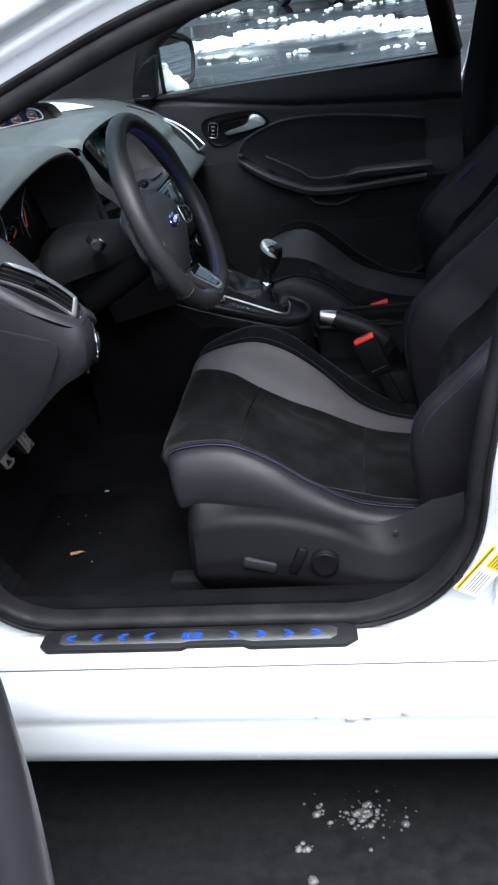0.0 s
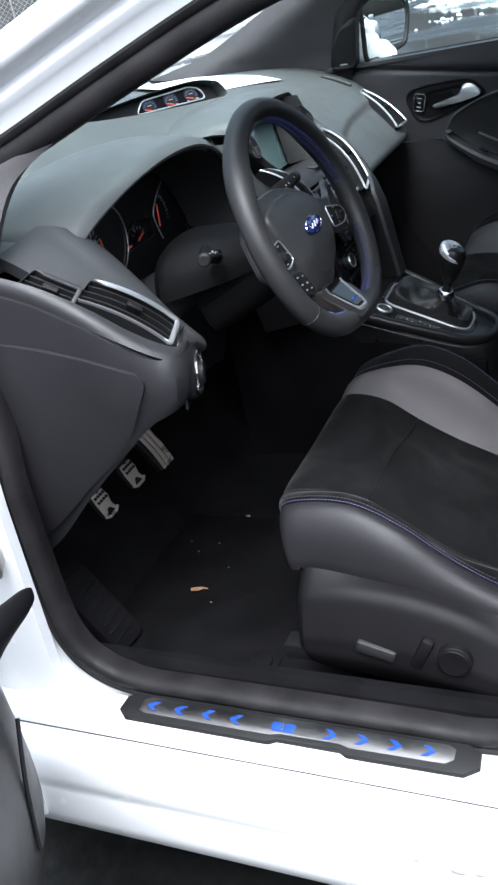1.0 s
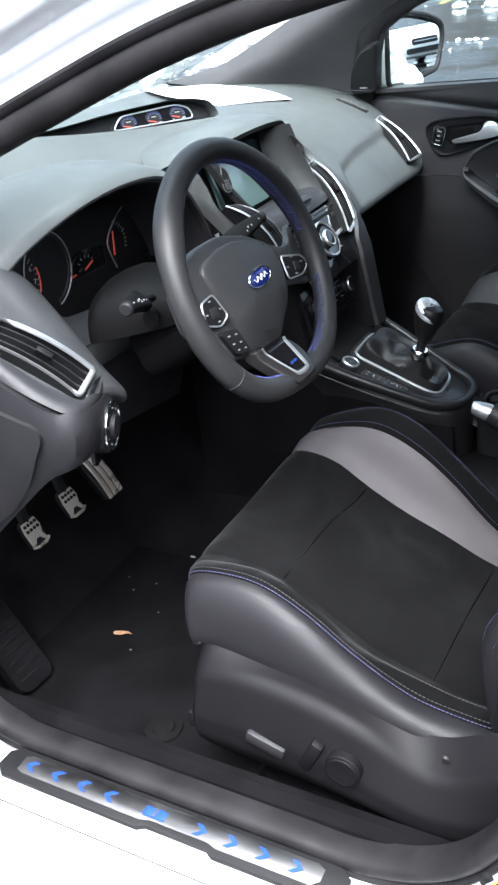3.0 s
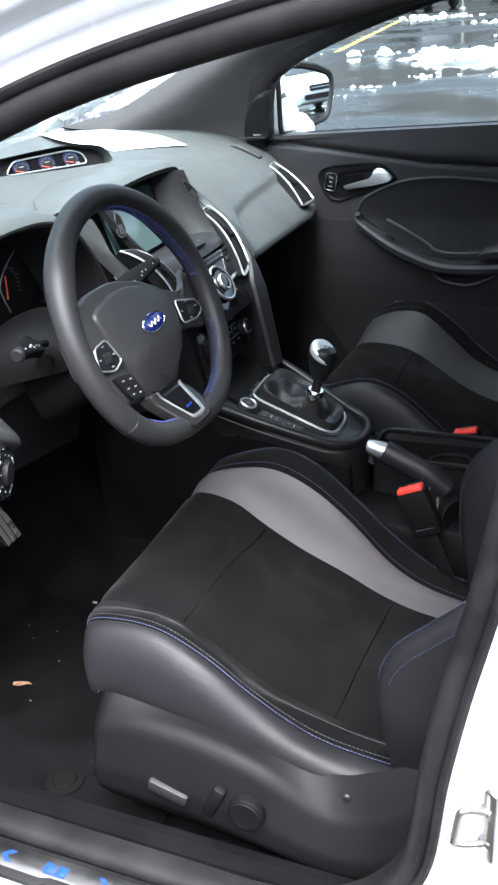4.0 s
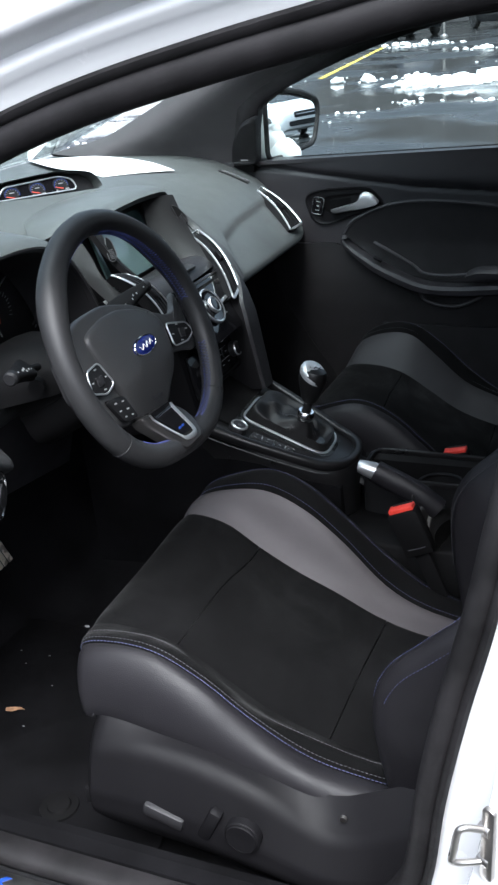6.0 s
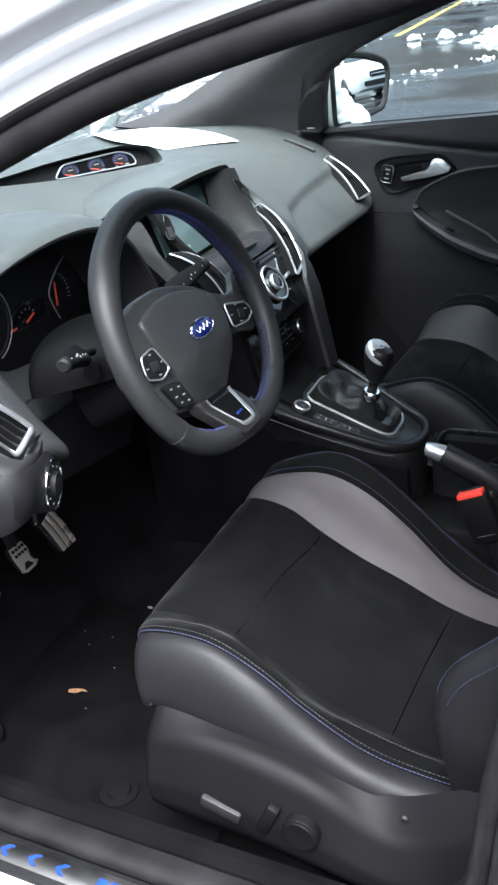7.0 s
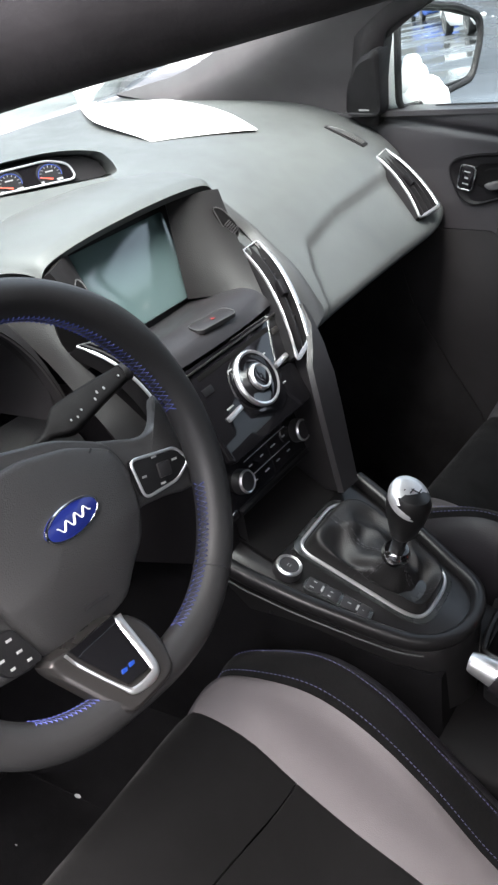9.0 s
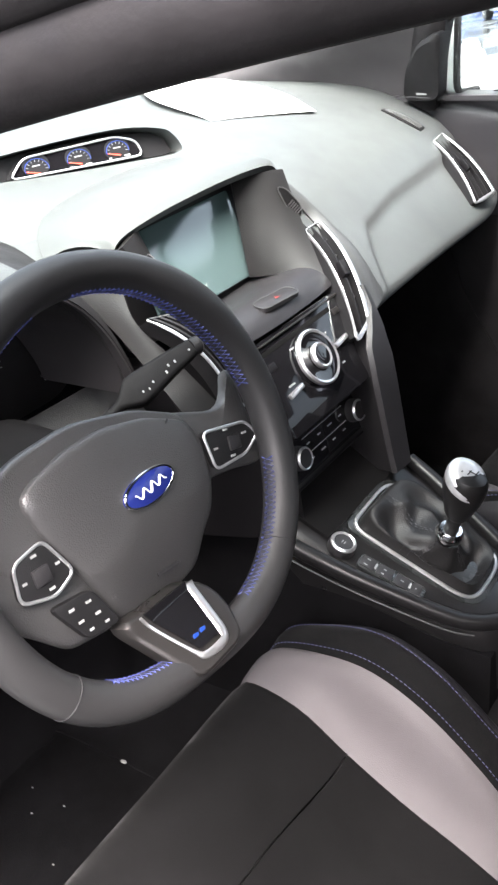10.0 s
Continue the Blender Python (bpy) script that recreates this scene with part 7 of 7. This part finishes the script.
for z in (0.653, 0.616):
    part("loop_foot", lathe([(0.0, -0.004), (0.0062, -0.004), (0.0062, 0.003), (0.005, 0.008), (0.0, 0.008)], axes((0.531, -0.813, z), (0, 0, 1), (0.45, 0.88, 0)), 18), STEEL, striker)
own(striker)

# warning label with plain bars of print
label = thing("warning_label", "white and yellow warning label on the pillar", "label", (0.475, -0.79, 0.47))
LBM = axes((0.470, -0.8045, 0.476), (-0.60, 0.02, -0.80), (0.80, 0.25, -0.60))
part("sheet", slab(rounded(0.095, 0.044, 0.003), 0.0006, LBM @ pose(0, 0, 0)), PAPER, label)
part("yellow_strip", slab([(-0.046, -0.021), (0.046, -0.021), (0.046, -0.013), (-0.046, -0.013)], 0.0004, LBM @ pose(0, 0, 0.0008)), YELLOW, label, "yellow heading strip")
part("yellow_box", slab([(-0.044, -0.006), (-0.008, -0.006), (-0.008, 0.018), (-0.044, 0.018)], 0.0004, LBM @ pose(0, 0, 0.0008)), YELLOW, label)
bm = bmesh.new()
for k in range(5):
    box((0.040, 0.0012, 0.0003), LBM @ pose(0.022, -0.006 + 0.005 * k, 0.0009), bm=bm)
    if k < 4:
        box((0.030, 0.0012, 0.0003), LBM @ pose(-0.026, -0.002 + 0.005 * k, 0.0014), bm=bm)
box((0.084, 0.002, 0.0003), LBM @ pose(0, -0.017, 0.0014), bm=bm)
part("print_bars", bm, SHIELD, label)
own(label)
tagged(part("body_plug", lathe([(0.0, -0.002), (0.007, -0.002), (0.006, 0.004), (0.0, 0.003)], axes((0.434, -0.802, 0.462), (1, 0, 0), (0, 0.3, 0.95)), 16), SOFTBLACK), "small dark screw head in the white pillar", "screw")

# floor mat with fastener, foot rest, pedals
mat = thing("floor_mat", "black carpet floor mat in the driver's footwell", "mat", (-0.25, -0.45, 0.305))
MATO = [(0.060, -0.668), (0.075, -0.60), (0.075, -0.26), (0.050, -0.235), (-0.37, -0.235), (-0.40, -0.26), (-0.415, -0.32), (-0.425, -0.40), (-0.415, -0.55), (-0.38, -0.625), (-0.31, -0.665), (-0.10, -0.682)]
part("mat_body", slab(spline(MATO, 72, True)[:, :2].tolist(), 0.007, pose(0, 0, 0.302), 0.003), CARPET, mat)
part("mat_binding", tube([(x, y, 0.307) for x, y in spline(MATO, 120, True)[:, :2]], 0.0035, True, n=6), CARPET, mat)
part("mat_button", lathe([(0.0, 0.0), (0.030, 0.0), (0.028, 0.005), (0.018, 0.006), (0.016, 0.009), (0.0, 0.010)], pose(-0.092, -0.628, 0.3065), 28), COLUMNBLACK, mat, "round mat fastener")
own(mat)
rest = thing("foot_rest", "ribbed black foot rest beside the clutch", "foot rest", (-0.40, -0.62, 0.33))
FRM = axes((-0.375, -0.622, 0.385), (0.10, 0.99, 0), (-0.62, 0.06, 0.78))
part("rest_pad", slab(rounded(0.072, 0.17, 0.02), 0.02, FRM @ pose(0, 0, -0.02), 0.006), CARPET, rest)
for k in range(9):
    part("rib", box((0.052, 0.0035, 0.004), FRM @ pose(0.002 * (k % 2), -0.062 + 0.0155 * k, 0.0005), 0.0015), COLUMNBLACK, rest)
own(rest)


def pedal(at, name, size=0.74):
    p = thing(name, "drilled aluminium pedal with rubber studs", "pedal", at, group="foot pedals")
    m = axes(at, (0, 1, 0), (-0.50, 0, 0.86)) @ Matrix.Scale(size, 4)
    part("rubber_pad", slab(rounded(0.056, 0.066, 0.012), 0.010, m @ pose(0, 0, -0.010), 0.003), SOFTBLACK, p)
    part("metal_face", slab([(-0.022, 0.028), (0.022, 0.028), (0.026, 0.006), (0.018, -0.014), (0.024, -0.030), (0.018, -0.033), (0.006, -0.018), (-0.006, -0.018), (-0.018, -0.033), (-0.026, -0.030), (-0.026, 0.006)][::-1], 0.003, m, 0.001), PEDALMETAL, p, "drilled metal face")
    part("metal_lip", tube([m @ Vector(q) for q in ((-0.027, -0.030, 0.002), (-0.015, -0.036, 0.003), (0.015, -0.036, 0.003), (0.027, -0.030, 0.002))], 0.0028), PEDALMETAL, p)
    for r in range(2):
        for k in range(4):
            part("stud", lathe([(0.0, 0.0), (0.0042, 0.0), (0.0036, 0.003), (0.0, 0.0035)], m @ pose(-0.0165 + 0.011 * k, 0.019 - 0.013 * r, 0.003), 10), SOFTBLACK, p)
    part("arm", sweep(spline([(at[0] - 0.01, at[1], at[2]), (at[0] - 0.04, at[1] + 0.005, at[2] + 0.09), (at[0] - 0.10, at[1] + 0.008, at[2] + 0.24)], 12), round_profile(0.008, 0.012, 8), up=(0, 1, 0)), SOFTBLACK, p)
    own(p)


pedal((-0.430, -0.465, 0.482), "clutch_pedal")
pedal((-0.430, -0.363, 0.482), "brake_pedal")
gas = thing("accelerator_pedal", "long brushed aluminium accelerator pedal", "pedal", (-0.45, -0.255, 0.42), group="foot pedals")
rings = []
for t in np.linspace(0, 1, 10):
    c = Vector((-0.468 + 0.035 * t + 0.01 * t * t, -0.276 + 0.020 * t, 0.535 - 0.10 * t))
    rings.append([c + Vector((0.003, -0.022, 0.001)), c + Vector((0.006, -0.018, 0.003)), c + Vector((0.006, 0.018, 0.003)), c + Vector((0.003, 0.022, 0.001)), c + Vector((-0.010, 0.020, -0.004)), c + Vector((-0.010, -0.020, -0.004))])
part("pedal_body", loft(rings), SOFTBLACK, gas)
for off in (-0.0145, 0.0, 0.0145):
    part("metal_strip", sweep([r[1].lerp(r[2], 0.5) + Vector((0.002 + 0.008 * math.sin(math.pi * k / 9), off, 0.001)) for k, r in enumerate(rings)], round_profile(0.0062, 0.0022, 8), up=(0.9, 0, 0.4)), PEDALMETAL, gas)
part("arm", tube([(-0.465, -0.262, 0.50), (-0.50, -0.262, 0.60), (-0.54, -0.262, 0.70)], 0.009), SOFTBLACK, gas)
own(gas)

# dry leaf and lint on the mat
leaf = tagged(part("dry_leaf", sheet(lambda u, v: (-0.274 + 0.030 * (u - 0.5) + 0.004 * math.sin(5 * u), -0.471 + 0.016 * (v - 0.5) * math.sin(math.pi * (0.08 + 0.84 * u)) + 0.012 * (u - 0.5), 0.3135 + 0.004 * math.sin(3 * u + 2 * v)), 12, 6, 0.0005), LEAF), "small dry brown leaf lying on the mat", "leaf")
rng = random.Random(4)
for k in range(6):
    x, y = ((-0.279, -0.235), (-0.30, -0.33), (-0.25, -0.40), (-0.24, -0.50), (-0.33, -0.36), (-0.36, -0.33), (-0.20, -0.36), (-0.27, -0.43), (-0.36, -0.62))[k]
    r = 0.0035 if k == 0 else rng.uniform(0.0012, 0.002)
    bm = bmesh.new()
    bmesh.ops.create_icosphere(bm, subdivisions=1, radius=r, matrix=pose(x, y, 0.3105 + r * 0.4) @ Matrix.Diagonal((1.8, 0.9, 0.5, 1)))
    tagged(part("lint_speck", bm, MARK), "tiny white fleck of lint on the mat", "lint", group="flecks on the mat")

# sheet of paper on the dashboard


def paper(u, v):
    a = at_spline([(-0.80, 0.575, 0), (-0.63, 0.425, 0), (-0.46, 0.355, 0)], u)
    b = at_spline([(-0.66, 0.660, 0), (-0.50, 0.585, 0), (-0.353, 0.487, 0)], u)
    p = a + (b - a) * v
    base = dash_point(lerp((-0.80, -0.68, -0.55, -0.44, -0.35, -0.28), (0, 1 / 13, 2 / 13, 3 / 13, 4 / 13, 5 / 13), p[0]), p[1])[2]
    curl = 0.010 * max(u - 0.6, 0) * v + 0.006 * math.sin(math.pi * u) * (1 - v) ** 2 + 0.004 * (1 - u) * (1 - v)
    return (p[0], p[1], base + 0.0015 + curl)


tagged(part("paper_sheet", sheet(paper, 24, 16, 0.0004), PAPER), "white sheet of paper lying on the dashboard", "paper")


# ---- outside: snow, line, parked cars ----
def lump_mesh(seed, level=2):
    r = random.Random(seed)
    bm = bmesh.new()
    bmesh.ops.create_icosphere(bm, subdivisions=level, radius=1.0)
    shift = Vector((r.uniform(-9, 9), r.uniform(-9, 9), r.uniform(-9, 9)))
    for vtx in bm.verts:
        q = vtx.co + shift
        vtx.co *= 1 + noise.noise(q * 1.4) * 0.45 + noise.noise(q * 3.5) * 0.22
    bm.verts.ensure_lookup_table()
    out = (np.array([v.co[:] for v in bm.verts]), [[v.index for v in f.verts] for f in bm.faces])
    bm.free()
    return out


LUMPS = [lump_mesh(k) for k in range(8)]


def snow_lumps(name, spots, label, cat="snow", kind="stuff", seed=1, mat=None, mound=0.0):
    """A heap of broken snow: a low mound under lumps of many sizes."""
    r = random.Random(seed)
    verts, faces = [], []
    for cx, cy, spread, count, size in spots:
        if mound:
            n, start = 40, len(verts)
            for i in range(n + 1):
                for j in range(n + 1):
                    u, v = 2 * i / n - 1, 2 * j / n - 1
                    x, y = cx + 1.3 * spread * u, cy + 0.8 * spread * v
                    h = math.exp(-2.2 * (u * u + v * v)) - 0.35
                    rough = noise.noise(Vector((x, y, 0)) * 2.2) * 0.35 + noise.noise(Vector((x, y, 3)) * 6) * 0.22 + noise.noise(Vector((x, y, 5)) * 15) * 0.10
                    verts.append((x, y, max(mound * (h + rough), -0.02)))
            for i in range(n):
                for j in range(n):
                    k = start + i * (n + 1) + j
                    faces.append((k, k + n + 1, k + n + 2, k + 1))
        for _ in range(count):
            d = abs(r.gauss(0, 0.55))
            a = r.uniform(0, 2 * math.pi)
            s = size * (0.22 + 0.78 * r.random() ** 2.2) * max(1 - 0.3 * d, 0.3)
            x, y = cx + spread * d * math.cos(a), cy + spread * 0.6 * d * math.sin(a)
            co, fc = LUMPS[r.randrange(8)]
            turn = np.array(pose(0, 0, 0, r.uniform(0, 360), r.uniform(0, 360), 0).to_3x3())
            p = (co @ turn.T) * np.array((1.0, r.uniform(0.7, 1.2), r.uniform(0.55, 0.85))) * s + (x, y, s * 0.30 + mound * 0.5 * max(math.exp(-1.3 * d * d) - 0.35, 0))
            p[:, 2] = np.maximum(p[:, 2], 0.001)
            start = len(verts)
            verts += p.tolist()
            faces += [tuple(start + i for i in f) for f in fc]
    me = bpy.data.meshes.new(name)
    me.from_pydata(verts, [], faces)
    me.materials.append(mat or SNOW)
    me.shade_smooth()
    return tagged(new(name, me), label, cat, kind=kind)


snow_lumps("snow_heap", [(-3.0, 15.1, 0.6, 90, 0.10), (-2.3, 14.9, 0.7, 120, 0.12), (-1.8, 15.3, 0.7, 120, 0.13)], "broad heap of broken white snow on wet asphalt", seed=2, mound=0.19)
snow_lumps("snow_heap", [(-1.0, 15.9, 0.7, 110, 0.12), (-0.1, 15.6, 0.9, 120, 0.12), (0.8, 14.0, 0.7, 80, 0.11)], "long heap of ploughed white snow on wet asphalt", seed=3, mound=0.14)
snow_lumps("snow_crumbs", [(-4.9, 16.5, 0.25, 8, 0.14), (-4.2, 16.4, 0.5, 13, 0.13), (-3.5, 16.6, 0.5, 12, 0.13), (-3.0, 11.2, 0.7, 14, 0.045), (-1.5, 11.9, 0.35, 12, 0.06), (-0.8, 12.2, 0.5, 16, 0.075), (-2.6, 12.3, 0.9, 12, 0.05), (-3.4, 10.4, 0.6, 22, 0.045), (0.5, 11.2, 0.6, 12, 0.06), (-6.6, 30.0, 1.2, 25, 0.14), (-5.4, 29.0, 1.5, 25, 0.12), (-1.6, 19.6, 1.2, 30, 0.10), (-3.4, 24.6, 0.9, 25, 0.12), (0.6, 21.0, 1.5, 30, 0.12)], "scattered crumbs of snow on wet asphalt", seed=5)
snow_lumps("slush_splash", [(0.262, -0.825, 0.075, 120, 0.0075), (0.19, -0.823, 0.016, 5, 0.012), (0.33, -0.85, 0.012, 3, 0.010), (0.166, -0.90, 0.03, 7, 0.010), (0.18, -0.965, 0.02, 6, 0.012)], "grey splash of wet slush beside the sill", seed=6, mat=WETGRIT)
for spots, sd in (([(-9.5, 17.5, 3.5, 90, 0.07), (-7.2, 11.0, 2.2, 90, 0.05), (-6.4, 9.2, 1.4, 60, 0.045), (-11.5, 24.0, 4.0, 80, 0.10)], 7), ([(-8.0, 5.0, 3.0, 80, 0.06), (-14.0, 14.0, 4.0, 80, 0.10), (-9.0, -1.0, 3.0, 60, 0.06)], 8)):
    snow_lumps("slush_patch", spots, "trodden grey slush ahead of the car", seed=sd)
# lump of snow lodged between the door mirror and the window
bm = bmesh.new()
for x, y, z, r in ((-0.262, 0.805, 1.005, 0.035), (-0.240, 0.805, 1.028, 0.034), (-0.266, 0.800, 1.054, 0.020), (-0.215, 0.805, 1.000, 0.036), (-0.230, 0.800, 1.052, 0.015), (-0.190, 0.805, 0.990, 0.026)):
    lump = bmesh.ops.create_icosphere(bm, subdivisions=3, radius=r, matrix=pose(x, y, z))
    for vtx in lump["verts"]:
        vtx.co += (vtx.co - Vector((x, y, z))).normalized() * noise.noise(vtx.co * 40) * 0.008
tagged(part("mirror_snow", bm, SNOW, sharp=180), "lump of wet snow on the door mirror's foot", "snow")
# crumbs of slush on the sill
rng = random.Random(9)
for k, (x, z) in enumerate(((0.265, 0.288), (0.290, 0.290), (0.345, 0.297), (0.215, 0.292), (0.135, 0.275), (0.150, 0.262), (0.02, 0.268))):
    bm = bmesh.new()
    r = (0.007, 0.004, 0.005, 0.0025, 0.003, 0.002, 0.002)[k]
    bmesh.ops.create_icosphere(bm, subdivisions=2, radius=r, matrix=pose(x, -0.9005 - 0.2 * max(0.274 - z, 0), z) @ Matrix.Diagonal((1.3, 0.35, 0.7, 1)))
    for vtx in bm.verts:
        vtx.co += Vector((1, 0, 1)) * noise.noise(vtx.co * 300) * 0.002
    tagged(part("slush_speck", bm, CRUMB), "crumb of grey slush stuck to the white sill", "slush", group="slush crumbs on the sill")
line = tagged(part("parking_line", slab([(-5.73, 18.0), (-5.61, 18.0), (-7.47, 31.0), (-7.61, 31.0)][::-1], 0.004, pose(0, 0, 0)), LINEPAINT, smooth=False), "worn yellow painted parking line", "line", kind="structure")


def parked_car(at, yaw, paint, label, name="parked_car"):
    """A parked car built about its middle, nose along -x."""
    root = thing(name, label, "car", (0, 0, 0), group="parked cars")
    SEC = [(-2.15, 0.30, 0.62, 0.62, 0.66), (-2.05, 0.24, 0.80, 0.74, 0.80), (-1.7, 0.22, 0.88, 0.82, 0.86), (-1.0, 0.22, 0.97, 0.86, 0.90), (-0.6, 0.22, 1.00, 0.86, 0.90), (0.6, 0.22, 1.02, 0.86, 0.90), (1.6, 0.24, 1.04, 0.84, 0.90), (2.05, 0.30, 0.98, 0.76, 0.84), (2.15, 0.40, 0.85, 0.70, 0.78)]
    rings = []
    for x, lo, hi, wt, w in SEC:
        rings.append([(x, -w * 0.9, lo), (x, -w, lo + 0.15), (x, -w, (lo + hi) / 2), (x, -wt, hi - 0.04), (x, -wt * 0.85, hi), (x, 0, hi + 0.03), (x, wt * 0.85, hi), (x, wt, hi - 0.04), (x, w, (lo + hi) / 2), (x, w, lo + 0.15), (x, w * 0.9, lo)])
    body = part("body", loft(rings), paint, root, sharp=50)
    CAB = [(-0.95, 1.00, 0.80, 0.80), (-0.25, 1.44, 0.62, 0.62), (0.8, 1.48, 0.62, 0.62), (1.75, 1.05, 0.74, 0.74)]
    part("cabin", loft([[(x, -w, 0.98), (x, -w * 0.98, z - 0.03), (x, -w * 0.85, z), (x, w * 0.85, z), (x, w * 0.98, z - 0.03), (x, w, 0.98)] for x, z, w, _ in CAB]), paint, root, sharp=40)
    part("windscreen", sheet(lambda u, v: (-0.90 + 0.62 * u - 0.012, (-0.70 + 0.14 * u) + (1.40 - 0.28 * u) * v, 1.05 + 0.37 * u), 4, 8, 0.006), SHADE_OPAQUE, root, "dark windscreen")
    for s in (-1, 1):
        part("side_window", sheet(lambda u, v: (lerp((0, 1), (-0.55 + 0.35 * v, 1.35 - 0.45 * v), u), s * (0.80 - 0.155 * v + 0.004), 1.05 + 0.34 * v), 8, 6, 0.006 * s), SHADE_OPAQUE, root, "dark side windows")
        part("headlamp", slab([(-0.16, -0.06), (0.12, -0.08), (0.17, 0.02), (-0.10, 0.07)], 0.03, axes((-1.98, s * 0.62, 0.70), (-0.35 * s * -1 if s < 0 else 0.35, s * -0.9 if s < 0 else 0.9, 0.05), (0.2, 0, 1)), 0.01), LAMPGLASS, root, "clear headlamp")
        m = part("wing_mirror", box((0.12, 0.20, 0.13), pose(-0.62, s * 1.0, 1.08), 0.04), paint, root)
        for x in (-1.32, 1.35):
            wm = pose(x, s * 0.80, 0.33, 90, 0, 0)
            w = part("wheel", lathe([(0.20, -0.10), (0.31, -0.11), (0.33, -0.08), (0.335, 0.0), (0.33, 0.08), (0.31, 0.11), (0.20, 0.10)], wm, 32), TYRE, root)
            part("rim", lathe([(0.03, -0.10), (0.18, -0.09), (0.20, -0.105), (0.205, 0.0), (0.20, 0.105), (0.18, 0.09), (0.03, 0.10)], wm, 24), STEEL, w)
    part("grille", slab(rounded(0.70, 0.16, 0.05), 0.05, axes((-2.13, 0, 0.64), (0, 1, 0), (0.12, 0, 1)) @ pose(0, 0, -0.02), 0.01), SOFTBLACK, root)
    part("lower_grille", slab(rounded(1.05, 0.14, 0.05), 0.05, axes((-2.16, 0, 0.42), (0, 1, 0), (0.0, 0, 1)) @ pose(0, 0, -0.03), 0.01), SOFTBLACK, root)
    part("grille_bar", box((0.03, 0.60, 0.03), pose(-2.16, 0, 0.645), 0.01), CHROME, root)
    root.matrix_world = pose(*at, 0, 0, yaw)
    return root


SHADE_OPAQUE = material("dark_car_glass", (0.03, 0.035, 0.04), 0.05, rough_vary=0.02)
LAMPGLASS = material("headlamp_lens", (0.30, 0.32, 0.33), 0.08, metal=0.7, rough_vary=0.02)
DARKWALL = material("dark_render", (0.06, 0.06, 0.062), 0.8, vary=0.25, vary_scale=0.6)
DARKPAINT = material("black_car_paint", (0.010, 0.011, 0.013), 0.2, coat=0.5)
BLUEPAINT = material("blue_car_paint", (0.02, 0.08, 0.35), 0.25, coat=0.5)
parked_car((24.0, 13.0, 0), 12, WHITE, "white parked car with clear headlamps")
parked_car((36.5, 21.0, 0), 12, WHITE, "white car parked further back")
parked_car((47.0, 21.5, 0), 12, BLUEPAINT, "blue car parked behind a white one")
parked_car((-0.7, 24.6, 0), -57, DARKPAINT, "dark parked car with snow at its tyres")
parked_car((-5.0, 40.5, 0), -57, DARKPAINT, "dark car parked in the far row")
pole = thing("sign_post", "thin grey metal post in the car park", "post", (-6.2, 33.6, 0))
part("post", lathe([(0.05, 0.0), (0.05, 2.6), (0.0, 2.6)], pose(-6.2, 33.6, 0), 16), STEEL, pole)
part("post_foot", lathe([(0.14, 0.0), (0.14, 0.06), (0.06, 0.12), (0.0, 0.12)], pose(-6.2, 33.6, 0), 16), STEEL, pole)
own(pole)
for k in (-2, -1, 1, 2):
    parked_car((-5.0 + 3.7 * k, 40.5 + 2.4 * k, 0), -57, DARKPAINT, "dark car parked in the far row")
# wire fence at the edge of the car park, ahead of the car
fence = thing("wire_fence", "grey chain-link fence along the car park's edge", "fence", (-27, 52, 0))
FT = Vector((0.89, 0.46, 0))
for k in range(9):
    p = Vector((-27, 52, 0)) + FT * (3.0 * k - 12)
    part("fence_post", lathe([(0.05, 0.0), (0.05, 2.2), (0.0, 2.22)], Matrix.Translation(p), 10), STEEL, fence)
part("top_rail", tube([Vector((-27, 52, 2.15)) + FT * d for d in (-12, 12)], 0.03), STEEL, fence)
bm = bmesh.new()
for k in range(-10, 81):
    for lean in (-1, 1):
        a, b = Vector((-27, 52, 0.05)) + FT * (0.3 * k - 12), Vector((-27, 52, 2.15)) + FT * (0.3 * k - 12 + lean * 2.1)
        tube([a, b], 0.012, n=3, bm=bm)
tagged(part("wire_mesh", bm, STEEL, fence), kind="stuff")
own(fence)
# plain walls added out of view: far for dark reflections, near to block sky
for name, size, at in (("unseen_wall_far", (110, 0.3, 8.0), (-5, 52.5, 4.0)), ("sky_block_wall_near", (36, 0.3, 2.5), (1, -5.6, 1.25))):
    tagged(part(name, box(size, pose(*at), 0.03), DARKWALL), "plain dark wall added out of view", "wall", kind="structure")
